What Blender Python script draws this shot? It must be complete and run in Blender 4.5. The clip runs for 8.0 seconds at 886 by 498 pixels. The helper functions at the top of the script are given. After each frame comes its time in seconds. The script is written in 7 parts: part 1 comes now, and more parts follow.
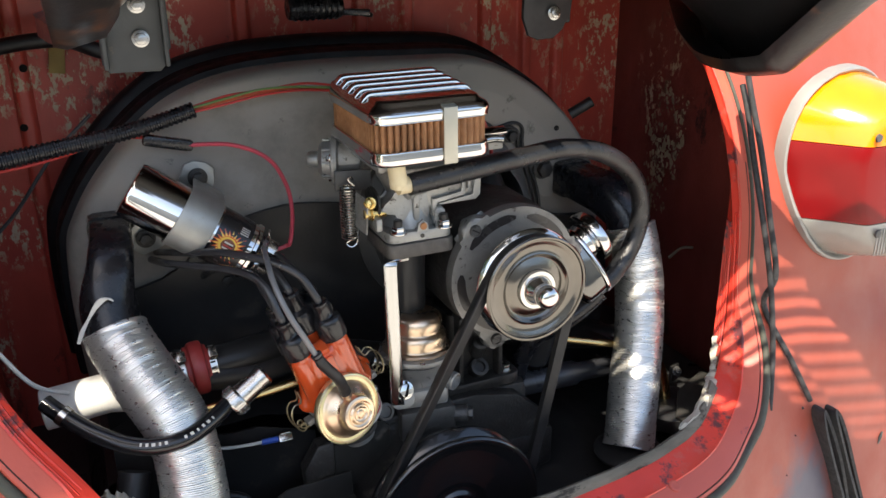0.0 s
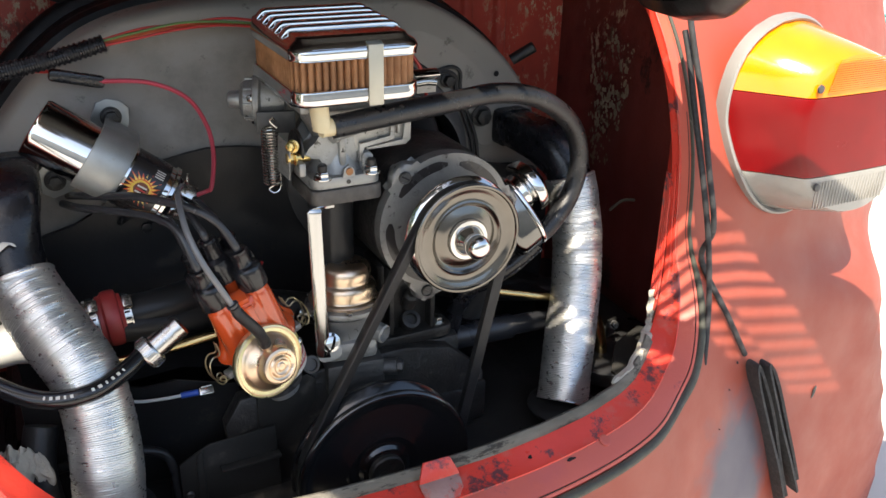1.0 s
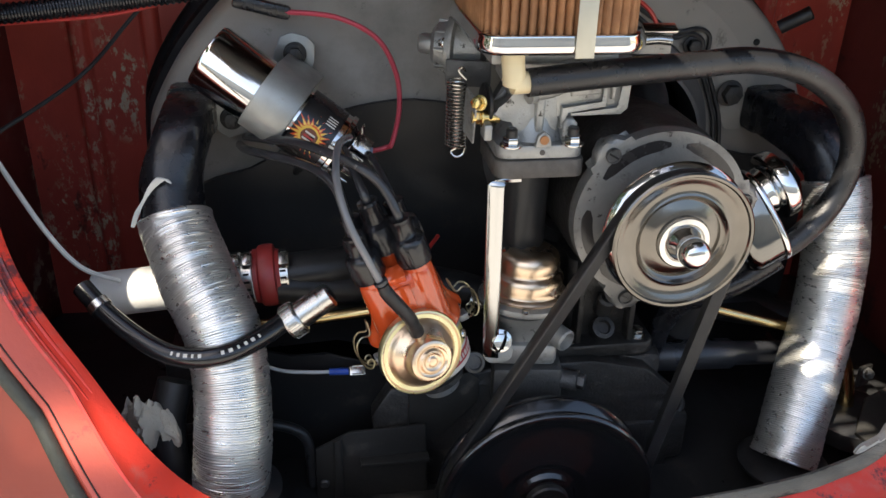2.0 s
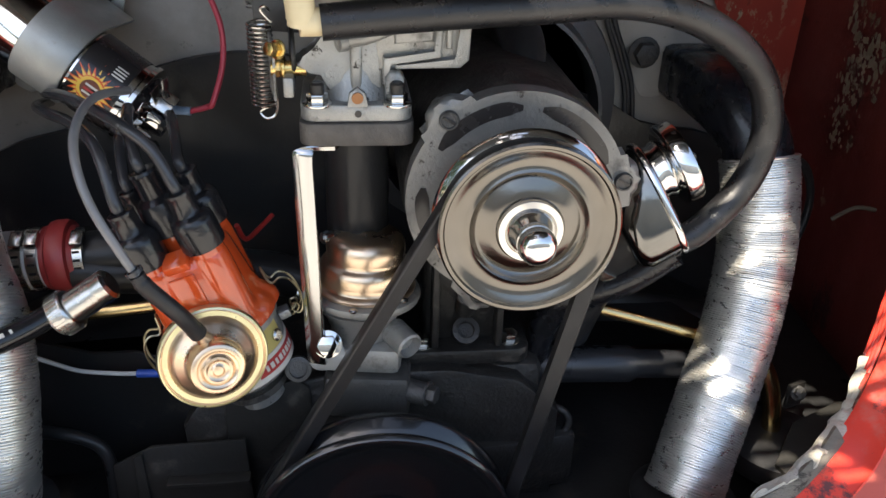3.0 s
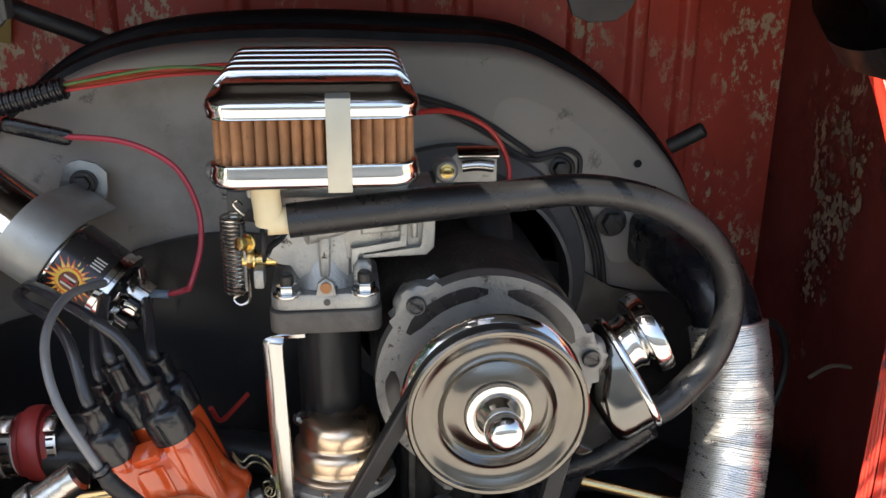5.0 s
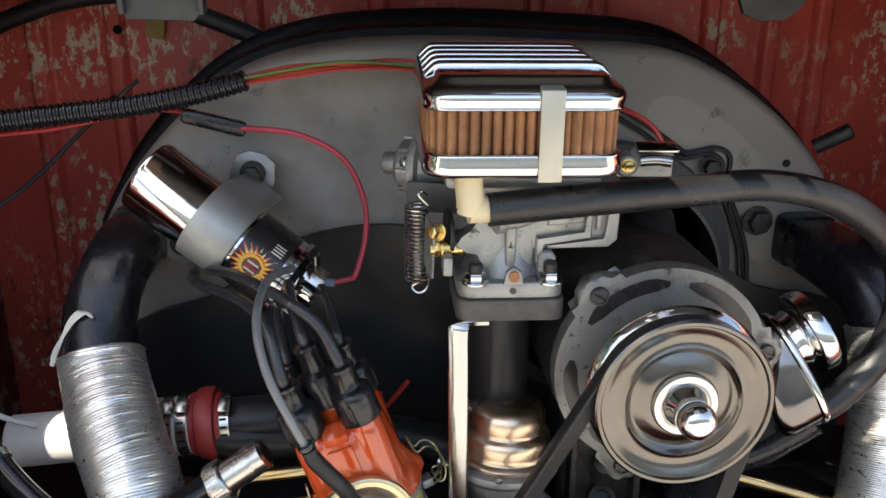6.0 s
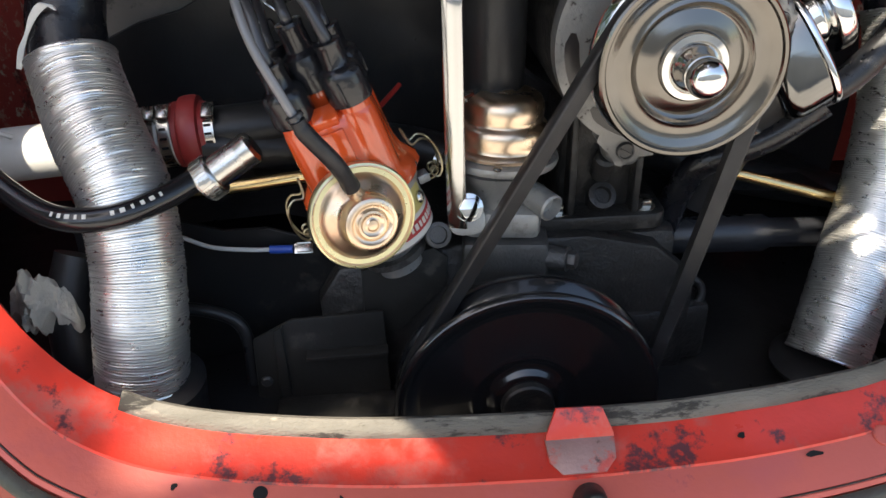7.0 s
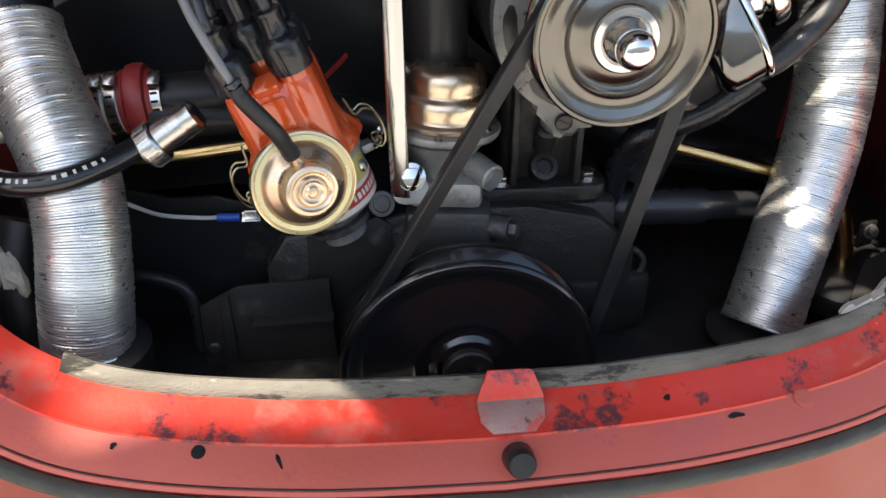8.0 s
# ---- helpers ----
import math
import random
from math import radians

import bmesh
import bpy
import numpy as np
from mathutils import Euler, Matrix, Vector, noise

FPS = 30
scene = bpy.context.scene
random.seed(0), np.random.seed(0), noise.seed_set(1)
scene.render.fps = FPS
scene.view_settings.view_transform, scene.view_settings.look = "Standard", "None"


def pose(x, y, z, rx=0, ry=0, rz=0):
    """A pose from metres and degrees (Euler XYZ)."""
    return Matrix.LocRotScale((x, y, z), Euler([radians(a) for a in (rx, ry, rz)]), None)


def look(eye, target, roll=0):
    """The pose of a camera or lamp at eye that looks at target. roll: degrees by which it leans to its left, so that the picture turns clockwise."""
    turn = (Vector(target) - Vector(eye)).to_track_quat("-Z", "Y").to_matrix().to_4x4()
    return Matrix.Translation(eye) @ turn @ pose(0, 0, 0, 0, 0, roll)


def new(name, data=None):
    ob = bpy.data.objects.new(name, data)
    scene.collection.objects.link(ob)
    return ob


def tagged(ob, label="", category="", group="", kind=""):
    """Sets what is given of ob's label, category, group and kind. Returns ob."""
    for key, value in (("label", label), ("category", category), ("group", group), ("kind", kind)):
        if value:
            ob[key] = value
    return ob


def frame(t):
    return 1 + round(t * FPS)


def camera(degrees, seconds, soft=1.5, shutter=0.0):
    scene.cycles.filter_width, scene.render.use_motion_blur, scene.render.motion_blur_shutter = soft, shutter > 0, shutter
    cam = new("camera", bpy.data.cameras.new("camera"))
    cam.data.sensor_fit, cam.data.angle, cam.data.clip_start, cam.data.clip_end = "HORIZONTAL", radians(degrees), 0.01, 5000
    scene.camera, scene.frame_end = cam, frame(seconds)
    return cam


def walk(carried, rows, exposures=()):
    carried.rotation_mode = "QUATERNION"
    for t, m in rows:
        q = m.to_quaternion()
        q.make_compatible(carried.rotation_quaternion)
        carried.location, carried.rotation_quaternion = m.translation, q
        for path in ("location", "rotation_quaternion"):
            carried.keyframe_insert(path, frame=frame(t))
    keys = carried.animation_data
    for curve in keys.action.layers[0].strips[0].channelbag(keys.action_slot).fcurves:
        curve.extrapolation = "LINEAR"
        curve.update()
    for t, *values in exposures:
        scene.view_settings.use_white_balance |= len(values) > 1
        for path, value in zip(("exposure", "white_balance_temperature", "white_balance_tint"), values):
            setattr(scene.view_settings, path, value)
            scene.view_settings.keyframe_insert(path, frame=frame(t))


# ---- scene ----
cam = camera(54.92, 8.0)
PATH = [
    (0.0, -0.2883, -0.6377, 0.9527, 68.53, 0.61, -24.04),
    (0.2, -0.2745, -0.6334, 0.9426, 67.91, -0.25, -25.43),
    (0.5, -0.2649, -0.6254, 0.9430, 66.24, -1.37, -26.58),
    (1.0, -0.2529, -0.6248, 0.9355, 65.50, -1.11, -26.37),
    (1.3, -0.2551, -0.6128, 0.9263, 64.42, -0.59, -23.41),
    (1.5, -0.2427, -0.5928, 0.9281, 63.88, -1.46, -18.96),
    (1.7, -0.2211, -0.5614, 0.9135, 64.30, -1.54, -13.89),
    (2.8, -0.0340, -0.4494, 0.8426, 62.20, -0.95, -5.20),
    (3.0, -0.0177, -0.4315, 0.8388, 62.29, -1.71, -6.14),
    (3.5, -0.0014, -0.4138, 0.8263, 62.74, -2.74, -8.43),
    (4.0, 0.0024, -0.4071, 0.8301, 62.20, -2.90, -9.51),
    (4.5, 0.0234, -0.4180, 0.8289, 65.60, -1.34, -8.11),
    (4.7, 0.0278, -0.4252, 0.8381, 68.10, -0.51, -7.73),
    (5.0, 0.0011, -0.4290, 0.8716, 71.01, -0.36, -6.70),
    (5.2, -0.0228, -0.4314, 0.8815, 72.67, 0.08, -5.13),
    (6.3, -0.1003, -0.4352, 0.8445, 69.22, -0.59, -3.92),
    (6.5, -0.1047, -0.4366, 0.8216, 66.32, -0.14, -4.46),
    (6.8, -0.1082, -0.4452, 0.7830, 62.78, -0.05, -5.41),
    (7.0, -0.0923, -0.4439, 0.7781, 59.42, 0.69, -5.38),
    (7.5, -0.0742, -0.4535, 0.7646, 57.04, -0.10, -5.86),
    (8.0, -0.0708, -0.4597, 0.7776, 58.06, -0.42, -6.45),
]
EXPOSURES = [(0.0, 1.18, 7200, 10), (1.7, 1.18, 7200, 10), (2.8, 1.30, 7200, 10), (6.5, 1.30, 7200, 10), (7.5, 1.27, 7200, 10), (8.0, 1.27, 7200, 10)]
walk(cam, [(t, pose(x, y, z, rx, ry, rz)) for t, x, y, z, rx, ry, rz in PATH], EXPOSURES)

# ---- light ----
SUN = Vector((-0.40, -0.43, 0.83)).normalized()
world = bpy.data.worlds.new("sky")
scene.world = world
world.use_nodes = True
wn = world.node_tree.nodes
sky = wn.new("ShaderNodeTexSky")
sky.sky_type = "NISHITA"
sky.sun_disc = False
sky.sun_elevation = math.asin(SUN.z)
sky.sun_rotation = math.atan2(SUN.x, SUN.y)
world.node_tree.links.new(sky.outputs[0], wn["Background"].inputs[0])
wn["Background"].inputs[1].default_value = 0.165
lamp = bpy.data.lights.new("sun", "SUN")
lamp.energy, lamp.angle, lamp.color = 5.0, radians(0.45), (1.0, 0.95, 0.87)
sun = new("sun", lamp)
sun.matrix_world = look(SUN * 10, (0, 0, 0))


# ---- materials ----
def mat(name, col, rough=0.5, metal=0.0, vary=0.18, scale=45.0, bump=0.08, bscale=420.0, dirt=None, amount=0.0, dscale=14.0,
        droughness=0.8, stretch=(1, 1, 1), coat=0.0, edge=0.06, trans=0.0, ior=1.5, stain=None, cluster=None, spec=0.5, wear=0.0, wscale=26.0):
    """A worn surface: base colour with grain at two sizes, dirt or bare patches, uneven gloss and fine relief."""
    m = bpy.data.materials.new(name)
    m.use_nodes = True
    n, l = m.node_tree.nodes, m.node_tree.links
    b = n["Principled BSDF"]
    tc = n.new("ShaderNodeTexCoord")
    mp = n.new("ShaderNodeMapping")
    mp.inputs["Scale"].default_value = stretch
    l.new(tc.outputs["Object"], mp.inputs[0])

    def tex(sc, detail=5.0, rgh=0.6):
        t = n.new("ShaderNodeTexNoise")
        t.inputs["Scale"].default_value, t.inputs["Detail"].default_value, t.inputs["Roughness"].default_value = sc, detail, rgh
        l.new(mp.outputs[0], t.inputs[0])
        return t.outputs[0]

    def ramp(src, lo, hi, a=0.0, z=1.0):
        r = n.new("ShaderNodeMapRange")
        r.inputs[1].default_value, r.inputs[2].default_value, r.inputs[3].default_value, r.inputs[4].default_value = lo, hi, a, z
        l.new(src, r.inputs[0])
        return r.outputs[0]

    def mix(fac, a, c):
        x = n.new("ShaderNodeMix")
        x.data_type = "RGBA"
        l.new(fac, x.inputs[0])
        for sock, v in ((x.inputs[6], a), (x.inputs[7], c)):
            if isinstance(v, tuple):
                sock.default_value = (*v, 1)
            else:
                l.new(v, sock)
        return x.outputs[2]

    big, small = tex(scale * 0.22, 3), tex(scale, 6)
    lo = tuple(c * (1 - vary) for c in col)
    hi = tuple(min(1, c * (1 + vary)) for c in col)
    c1 = mix(ramp(big, 0.35, 0.65), lo, hi)
    c2 = mix(ramp(small, 0.3, 0.7, 0.0, 0.55), c1, tuple(c * (1 - vary * 0.8) for c in col))
    rsock = ramp(small, 0.3, 0.7, max(0.02, rough * 0.8), min(1, rough * 1.25))
    if dirt:
        cut = 0.78 - amount * 0.5
        mask = ramp(tex(dscale, 8, 0.68), cut, cut + edge)
        if cluster:
            mm_ = n.new("ShaderNodeMath")
            mm_.operation = "MULTIPLY"
            l.new(mask, mm_.inputs[0])
            l.new(ramp(tex(cluster, 3, 0.5), 0.50, 0.60), mm_.inputs[1])
            mask = mm_.outputs[0]
        c2 = mix(mask, c2, dirt)
        x = n.new("ShaderNodeMix")
        l.new(mask, x.inputs[0])
        l.new(rsock, x.inputs[2])
        x.inputs[3].default_value = droughness
        rsock = x.outputs[0]
        if metal:
            mm = ramp(mask, 0, 1, metal, 0.0)
            l.new(mm, b.inputs["Metallic"])
    if stain:
        scol, samount, sscale = stain
        cut = 0.78 - samount * 0.5
        c2 = mix(ramp(tex(sscale, 9, 0.72), cut, cut + 0.05), c2, scol)
    l.new(c2, b.inputs["Base Color"])
    l.new(rsock, b.inputs["Roughness"])
    if not (dirt and metal):
        b.inputs["Metallic"].default_value = metal
    b.inputs["Specular IOR Level"].default_value = spec
    b.inputs["Coat Weight"].default_value = coat
    b.inputs["Coat Roughness"].default_value = 0.08
    b.inputs["Transmission Weight"].default_value = trans
    b.inputs["IOR"].default_value = ior
    if bump:
        bp = n.new("ShaderNodeBump")
        bp.inputs["Strength"].default_value, bp.inputs["Distance"].default_value = bump, 0.002
        l.new(tex(bscale, 4), bp.inputs["Height"])
        if wear:
            b2 = n.new("ShaderNodeBump")
            b2.inputs["Strength"].default_value, b2.inputs["Distance"].default_value = wear, 0.006
            l.new(tex(wscale, 5, 0.55), b2.inputs["Height"])
            l.new(b2.outputs[0], bp.inputs["Normal"])
        l.new(bp.outputs[0], b.inputs["Normal"])
    return m


CHROME = mat("chrome", (0.66, 0.65, 0.63), 0.09, 1.0, 0.06, 60, 0.01, 300, (0.25, 0.2, 0.15), 0.12, 160, 0.5)
PULLEY = mat("chrome_dull", (0.17, 0.158, 0.142), 0.17, 1.0, 0.12, 80, 0.02, 500, (0.10, 0.075, 0.05), 0.2, 90, 0.6)
STEEL = mat("bright_steel", (0.60, 0.585, 0.55), 0.24, 1.0, 0.14, 40, 0.03, 300, (0.24, 0.19, 0.14), 0.12, 40, 0.6, edge=0.15)
ZINC = mat("yellow_zinc", (0.80, 0.58, 0.27), 0.22, 1.0, 0.16, 40, 0.03, 400, (0.40, 0.30, 0.16), 0.15, 70, 0.5)
CADMIUM = mat("gold_zinc_plate", (0.78, 0.60, 0.43), 0.30, 1.0, 0.15, 30, 0.015, 400, (0.60, 0.42, 0.26), 0.2, 40, 0.4, edge=0.2)
BRASS = mat("brass", (0.75, 0.55, 0.22), 0.25, 1.0, 0.1, 80, 0.05, 600)
CAST = mat("cast_zinc", (0.34, 0.34, 0.325), 0.36, 0.55, 0.25, 60, 0.3, 700, (0.085, 0.075, 0.062), 0.46, 48, 0.65, edge=0.2, stain=((0.025, 0.022, 0.020), 0.37, 100))
CASTDARK = mat("cast_grey_dirty", (0.085, 0.083, 0.080), 0.42, 0.45, 0.3, 60, 0.35, 500, (0.018, 0.016, 0.015), 0.44, 40, 0.7)
SPACER = mat("spacer_block", (0.10, 0.09, 0.08), 0.6, 0.2, 0.25, 120, 0.3, 500)
ALU = mat("foil_duct", (0.82, 0.81, 0.78), 0.30, 0.9, 0.12, 110, 0.05, 700, (0.48, 0.45, 0.38), 0.27, 50, 0.5, (1, 1, 3.0), edge=0.2)
RUBBER = mat("black_rubber", (0.018, 0.018, 0.019), 0.42, 0.0, 0.25, 120, 0.12, 900, (0.045, 0.042, 0.038), 0.26, 45, 0.75, spec=0.4)
HOSE = mat("rubber_hose", (0.012, 0.012, 0.013), 0.30, 0.0, 0.25, 140, 0.2, 1500, (0.040, 0.037, 0.035), 0.2, 60, 0.75, spec=0.5)
GLOSSHOSE = mat("glossy_black_hose", (0.012, 0.012, 0.013), 0.17, 0.0, 0.2, 60, 0.02, 600)
PLASTIC = mat("black_plastic", (0.010, 0.010, 0.012), 0.26, 0.0, 0.25, 80, 0.06, 500, (0.035, 0.033, 0.030), 0.2, 50, 0.7, spec=0.45, wear=0.25, wscale=30)
VACUUM = mat("pale_grey_line", (0.15, 0.15, 0.155), 0.22, 0.0, 0.2, 90, 0.03, 700, coat=0.4)
CABLE = mat("grey_black_cable", (0.036, 0.036, 0.039), 0.17, 0.0, 0.2, 120, 0.05, 700, (0.14, 0.13, 0.12), 0.25, 70, 0.7)
BLACKTIN = mat("black_engine_tin", (0.022, 0.022, 0.0225), 0.34, 0.0, 0.3, 40, 0.1, 260, (0.042, 0.037, 0.032), 0.36, 26, 0.8, spec=0.3, wear=0.2, wscale=18)
BLACKIRON = mat("oily_black_case", (0.025, 0.0235, 0.022), 0.40, 0.15, 0.35, 60, 0.4, 330, (0.062, 0.054, 0.046), 0.38, 38, 0.7, spec=0.45, wear=0.35, wscale=40)
SHROUD = mat("grey_shroud_paint", (0.255, 0.230, 0.198), 0.5, 0.0, 0.14, 16, 0.06, 420, (0.10, 0.088, 0.074), 0.46, 7, 0.75, edge=0.3, stain=((0.13, 0.115, 0.095), 0.34, 38))
SEALBLACK = mat("edge_seal_black", (0.006, 0.006, 0.007), 0.55, 0.0, 0.25, 90, 0.1, 700, spec=0.25)
LIDBLACK = mat("lid_underside", (0.008, 0.0075, 0.0075), 0.4, 0.0, 0.3, 20, 0.08, 200, (0.16, 0.06, 0.025), 0.24, 9, 0.6, edge=0.12, spec=0.4, wear=0.2, wscale=9)
LIDEDGE = mat("rusty_lid_edge", (0.010, 0.009, 0.009), 0.32, 0.0, 0.3, 20, 0.1, 200, (0.20, 0.075, 0.03), 0.50, 10, 0.5, edge=0.2, wear=0.3, wscale=12)
BAYRED = mat("bay_red_paint", (0.62, 0.088, 0.060), 0.40, 0.0, 0.25, 22, 0.12, 300, (0.68, 0.56, 0.40), 0.50, 95, 0.8, (1.3, 1.3, 0.75), edge=0.05, stain=((0.20, 0.04, 0.03), 0.36, 15), cluster=9.0)
# base red far darker than the firewall's, with dark blotches and cream flakes
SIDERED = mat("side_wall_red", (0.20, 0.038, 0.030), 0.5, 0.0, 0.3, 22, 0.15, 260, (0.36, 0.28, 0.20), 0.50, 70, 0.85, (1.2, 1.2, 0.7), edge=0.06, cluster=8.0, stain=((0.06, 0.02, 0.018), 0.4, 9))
RIMRED = mat("rim_red_paint", (0.72, 0.050, 0.030), 0.34, 0.0, 0.2, 26, 0.14, 240, (0.55, 0.12, 0.09), 0.50, 16, 0.6, edge=0.12, coat=0.12, stain=((0.12, 0.034, 0.038), 0.47, 20))
BANDRED = mat("channel_faded_red", (0.60, 0.115, 0.078), 0.42, 0.0, 0.16, 14, 0.1, 260, (0.50, 0.10, 0.095), 0.50, 7, 0.5, edge=0.2, stain=((0.40, 0.08, 0.07), 0.32, 34))
FADED = mat("faded_red_paint", (0.32, 0.062, 0.038), 0.56, 0.0, 0.1, 12, 0.05, 260, (0.26, 0.062, 0.048), 0.42, 5, 0.6, edge=0.3, stain=((0.20, 0.09, 0.075), 0.12, 60))


def bare_stain(m, centre, half, colour):
    """A cloudy bare patch of primer in the paint, at one place on the fender."""
    n, l = m.node_tree.nodes, m.node_tree.links
    b = n["Principled BSDF"]
    g = n.new("ShaderNodeNewGeometry")
    mp = n.new("ShaderNodeMapping")
    mp.inputs["Location"].default_value = tuple(-c / h for c, h in zip(centre, half))
    mp.inputs["Scale"].default_value = tuple(1 / h for h in half)
    l.new(g.outputs["Position"], mp.inputs[0])
    d = n.new("ShaderNodeVectorMath")
    d.operation = "LENGTH"
    l.new(mp.outputs[0], d.inputs[0])
    t = n.new("ShaderNodeTexNoise")
    t.inputs["Scale"].default_value, t.inputs["Detail"].default_value = 28.0, 6.0
    l.new(g.outputs["Position"], t.inputs[0])
    add = n.new("ShaderNodeMath")
    add.operation = "MULTIPLY_ADD"
    l.new(t.outputs[0], add.inputs[0])
    add.inputs[1].default_value = 1.1
    l.new(d.outputs["Value"], add.inputs[2])
    r = n.new("ShaderNodeMapRange")
    r.inputs[1].default_value, r.inputs[2].default_value, r.inputs[3].default_value, r.inputs[4].default_value = 1.75, 1.15, 0.0, 0.92
    l.new(add.outputs[0], r.inputs[0])
    x = n.new("ShaderNodeMix")
    x.data_type = "RGBA"
    l.new(r.outputs[0], x.inputs[0])
    l.new(b.inputs["Base Color"].links[0].from_socket, x.inputs[6])
    x.inputs[7].default_value = (*colour, 1)
    l.new(x.outputs[2], b.inputs["Base Color"])


bare_stain(FADED, (0.406, -0.08, 0.290), (0.072, 0.5, 0.105), (0.098, 0.108, 0.135))
STRIP = mat("weathered_seal", (0.066, 0.067, 0.052), 0.7, 0.0, 0.25, 60, 0.3, 400, (0.20, 0.18, 0.14), 0.3, 30, 0.9)
FELT = mat("weathered_felt_seal", (0.165, 0.15, 0.122), 0.9, 0.0, 0.35, 60, 0.7, 420, (0.34, 0.30, 0.235), 0.36, 34, 0.95, (0.6, 1.6, 2.2), stain=((0.045, 0.04, 0.033), 0.46, 30))
CAPRED = mat("red_bakelite", (0.62, 0.082, 0.02), 0.13, 0.0, 0.1, 50, 0.02, 500, (0.30, 0.05, 0.02), 0.15, 50, 0.4, coat=0.8)
PLEATS = mat("oiled_brown_gauze", (0.34, 0.155, 0.065), 0.7, 0.0, 0.3, 160, 0.5, 1600, (0.18, 0.08, 0.035), 0.35, 120, 0.7)
CREAM = mat("cream_plastic", (0.66, 0.55, 0.34), 0.4, 0.0, 0.08, 80, 0.05, 500)
WHITE = mat("white_duct_paint", (0.62, 0.61, 0.57), 0.5, 0.0, 0.08, 40, 0.1, 300, (0.2, 0.18, 0.15), 0.22, 26, 0.8)
REDRUB = mat("red_silicone", (0.30, 0.03, 0.028), 0.45, 0.0, 0.15, 60, 0.08, 500)
REDWIRE = mat("red_wire", (0.42, 0.03, 0.025), 0.38, 0.0, 0.1, 60, 0.0)
ORANGEWIRE = mat("orange_wire", (0.50, 0.09, 0.03), 0.4, 0.0, 0.1, 60, 0.0)
GREENWIRE = mat("green_wire", (0.10, 0.17, 0.05), 0.4, 0.0, 0.1, 60, 0.0)
WHITEWIRE = mat("white_wire", (0.55, 0.55, 0.53), 0.45, 0.0, 0.1, 60, 0.0)
BLUE = mat("blue_terminal", (0.02, 0.08, 0.42), 0.4, 0.0, 0.1, 60, 0.0)
BRACKET = mat("galvanised_bracket", (0.36, 0.365, 0.345), 0.42, 0.6, 0.25, 50, 0.12, 400, (0.20, 0.17, 0.10), 0.34, 34, 0.7, edge=0.15)
DUSTYTIN = mat("dusty_black_tin", (0.024, 0.023, 0.021), 0.45, 0.0, 0.35, 40, 0.15, 260, (0.055, 0.048, 0.040), 0.40, 24, 0.8, spec=0.35, wear=0.25, wscale=14)
BOOT = mat("boot_rubber", (0.013, 0.013, 0.015), 0.20, 0.0, 0.2, 90, 0.05, 600, (0.05, 0.047, 0.044), 0.22, 60, 0.6, wear=0.2, wscale=60)
HINGEGREY = mat("hinge_grey", (0.062, 0.070, 0.074), 0.55, 0.2, 0.3, 40, 0.15, 300, (0.11, 0.10, 0.085), 0.34, 30, 0.8)
HINGEBLACK = mat("hinge_black", (0.014, 0.014, 0.016), 0.55, 0.0, 0.3, 40, 0.1, 300)
WORNPINK = mat("worn_edge_pink", (0.74, 0.24, 0.18), 0.5, 0.0, 0.2, 60, 0.1, 400)
WORNPLATE = mat("worn_striker_plate", (0.33, 0.195, 0.17), 0.5, 0.2, 0.3, 60, 0.25, 300, (0.50, 0.07, 0.05), 0.52, 60, 0.5, edge=0.1, stain=((0.06, 0.035, 0.03), 0.42, 70))
PASSIVE = mat("green_yellow_zinc", (0.72, 0.68, 0.42), 0.30, 1.0, 0.15, 50, 0.02, 400)
CLIPWIRE = mat("clip_wire", (0.42, 0.37, 0.25), 0.3, 1.0, 0.15, 60, 0.0)
PALEFELT = mat("pale_torn_felt", (0.52, 0.48, 0.40), 0.9, 0.0, 0.25, 60, 0.6, 400, (0.25, 0.22, 0.17), 0.3, 40, 0.95)
ALTCAST = mat("dirty_alternator_casting", (0.20, 0.198, 0.19), 0.36, 0.45, 0.25, 60, 0.25, 500, (0.055, 0.05, 0.044), 0.42, 42, 0.7, edge=0.2, stain=((0.03, 0.027, 0.024), 0.36, 90))
CLIPDULL = mat("dull_clip", (0.50, 0.48, 0.40), 0.45, 0.5, 0.15, 60, 0.05, 300, (0.30, 0.27, 0.2), 0.3, 60, 0.6)
PINKWIRE = mat("pink_red_wire", (0.50, 0.05, 0.075), 0.35, 0.0, 0.1, 60, 0.0)
HOLE = mat("dark_hole", (0.004, 0.004, 0.004), 0.95, 0.0, 0.1, 60, 0.0)
CRIMP = mat("pale_blue_crimp", (0.25, 0.36, 0.50), 0.4, 0.0, 0.1, 60, 0.0)
RUSTPLUG = mat("rusty_plug", (0.34, 0.15, 0.06), 0.6, 0.3, 0.2, 90, 0.1, 600)
BARSTEEL = mat("plated_bar", (0.52, 0.52, 0.51), 0.16, 1.0, 0.2, 18, 0.03, 200, (0.30, 0.25, 0.2), 0.2, 30, 0.5, (1, 1, 0.5), edge=0.3)
RIBALU = mat("polished_rib", (0.80, 0.79, 0.77), 0.16, 1.0, 0.1, 60, 0.03, 600)
THROAT = mat("satin_grey_ring", (0.085, 0.083, 0.08), 0.36, 0.2, 0.2, 40, 0.08, 300)
# chrome with the dark reflections of the filler bowl put into its colour
DARKCHROME = mat("chrome_dark_reflection", (0.19, 0.185, 0.175), 0.10, 1.0, 0.2, 40, 0.02, 300)
BARK = mat("bark", (0.10, 0.075, 0.055), 0.9, 0.0, 0.3, 20, 0.6, 60)
LEAF = mat("leaf", (0.05, 0.10, 0.03), 0.5, 0.0, 0.3, 10, 0.0)
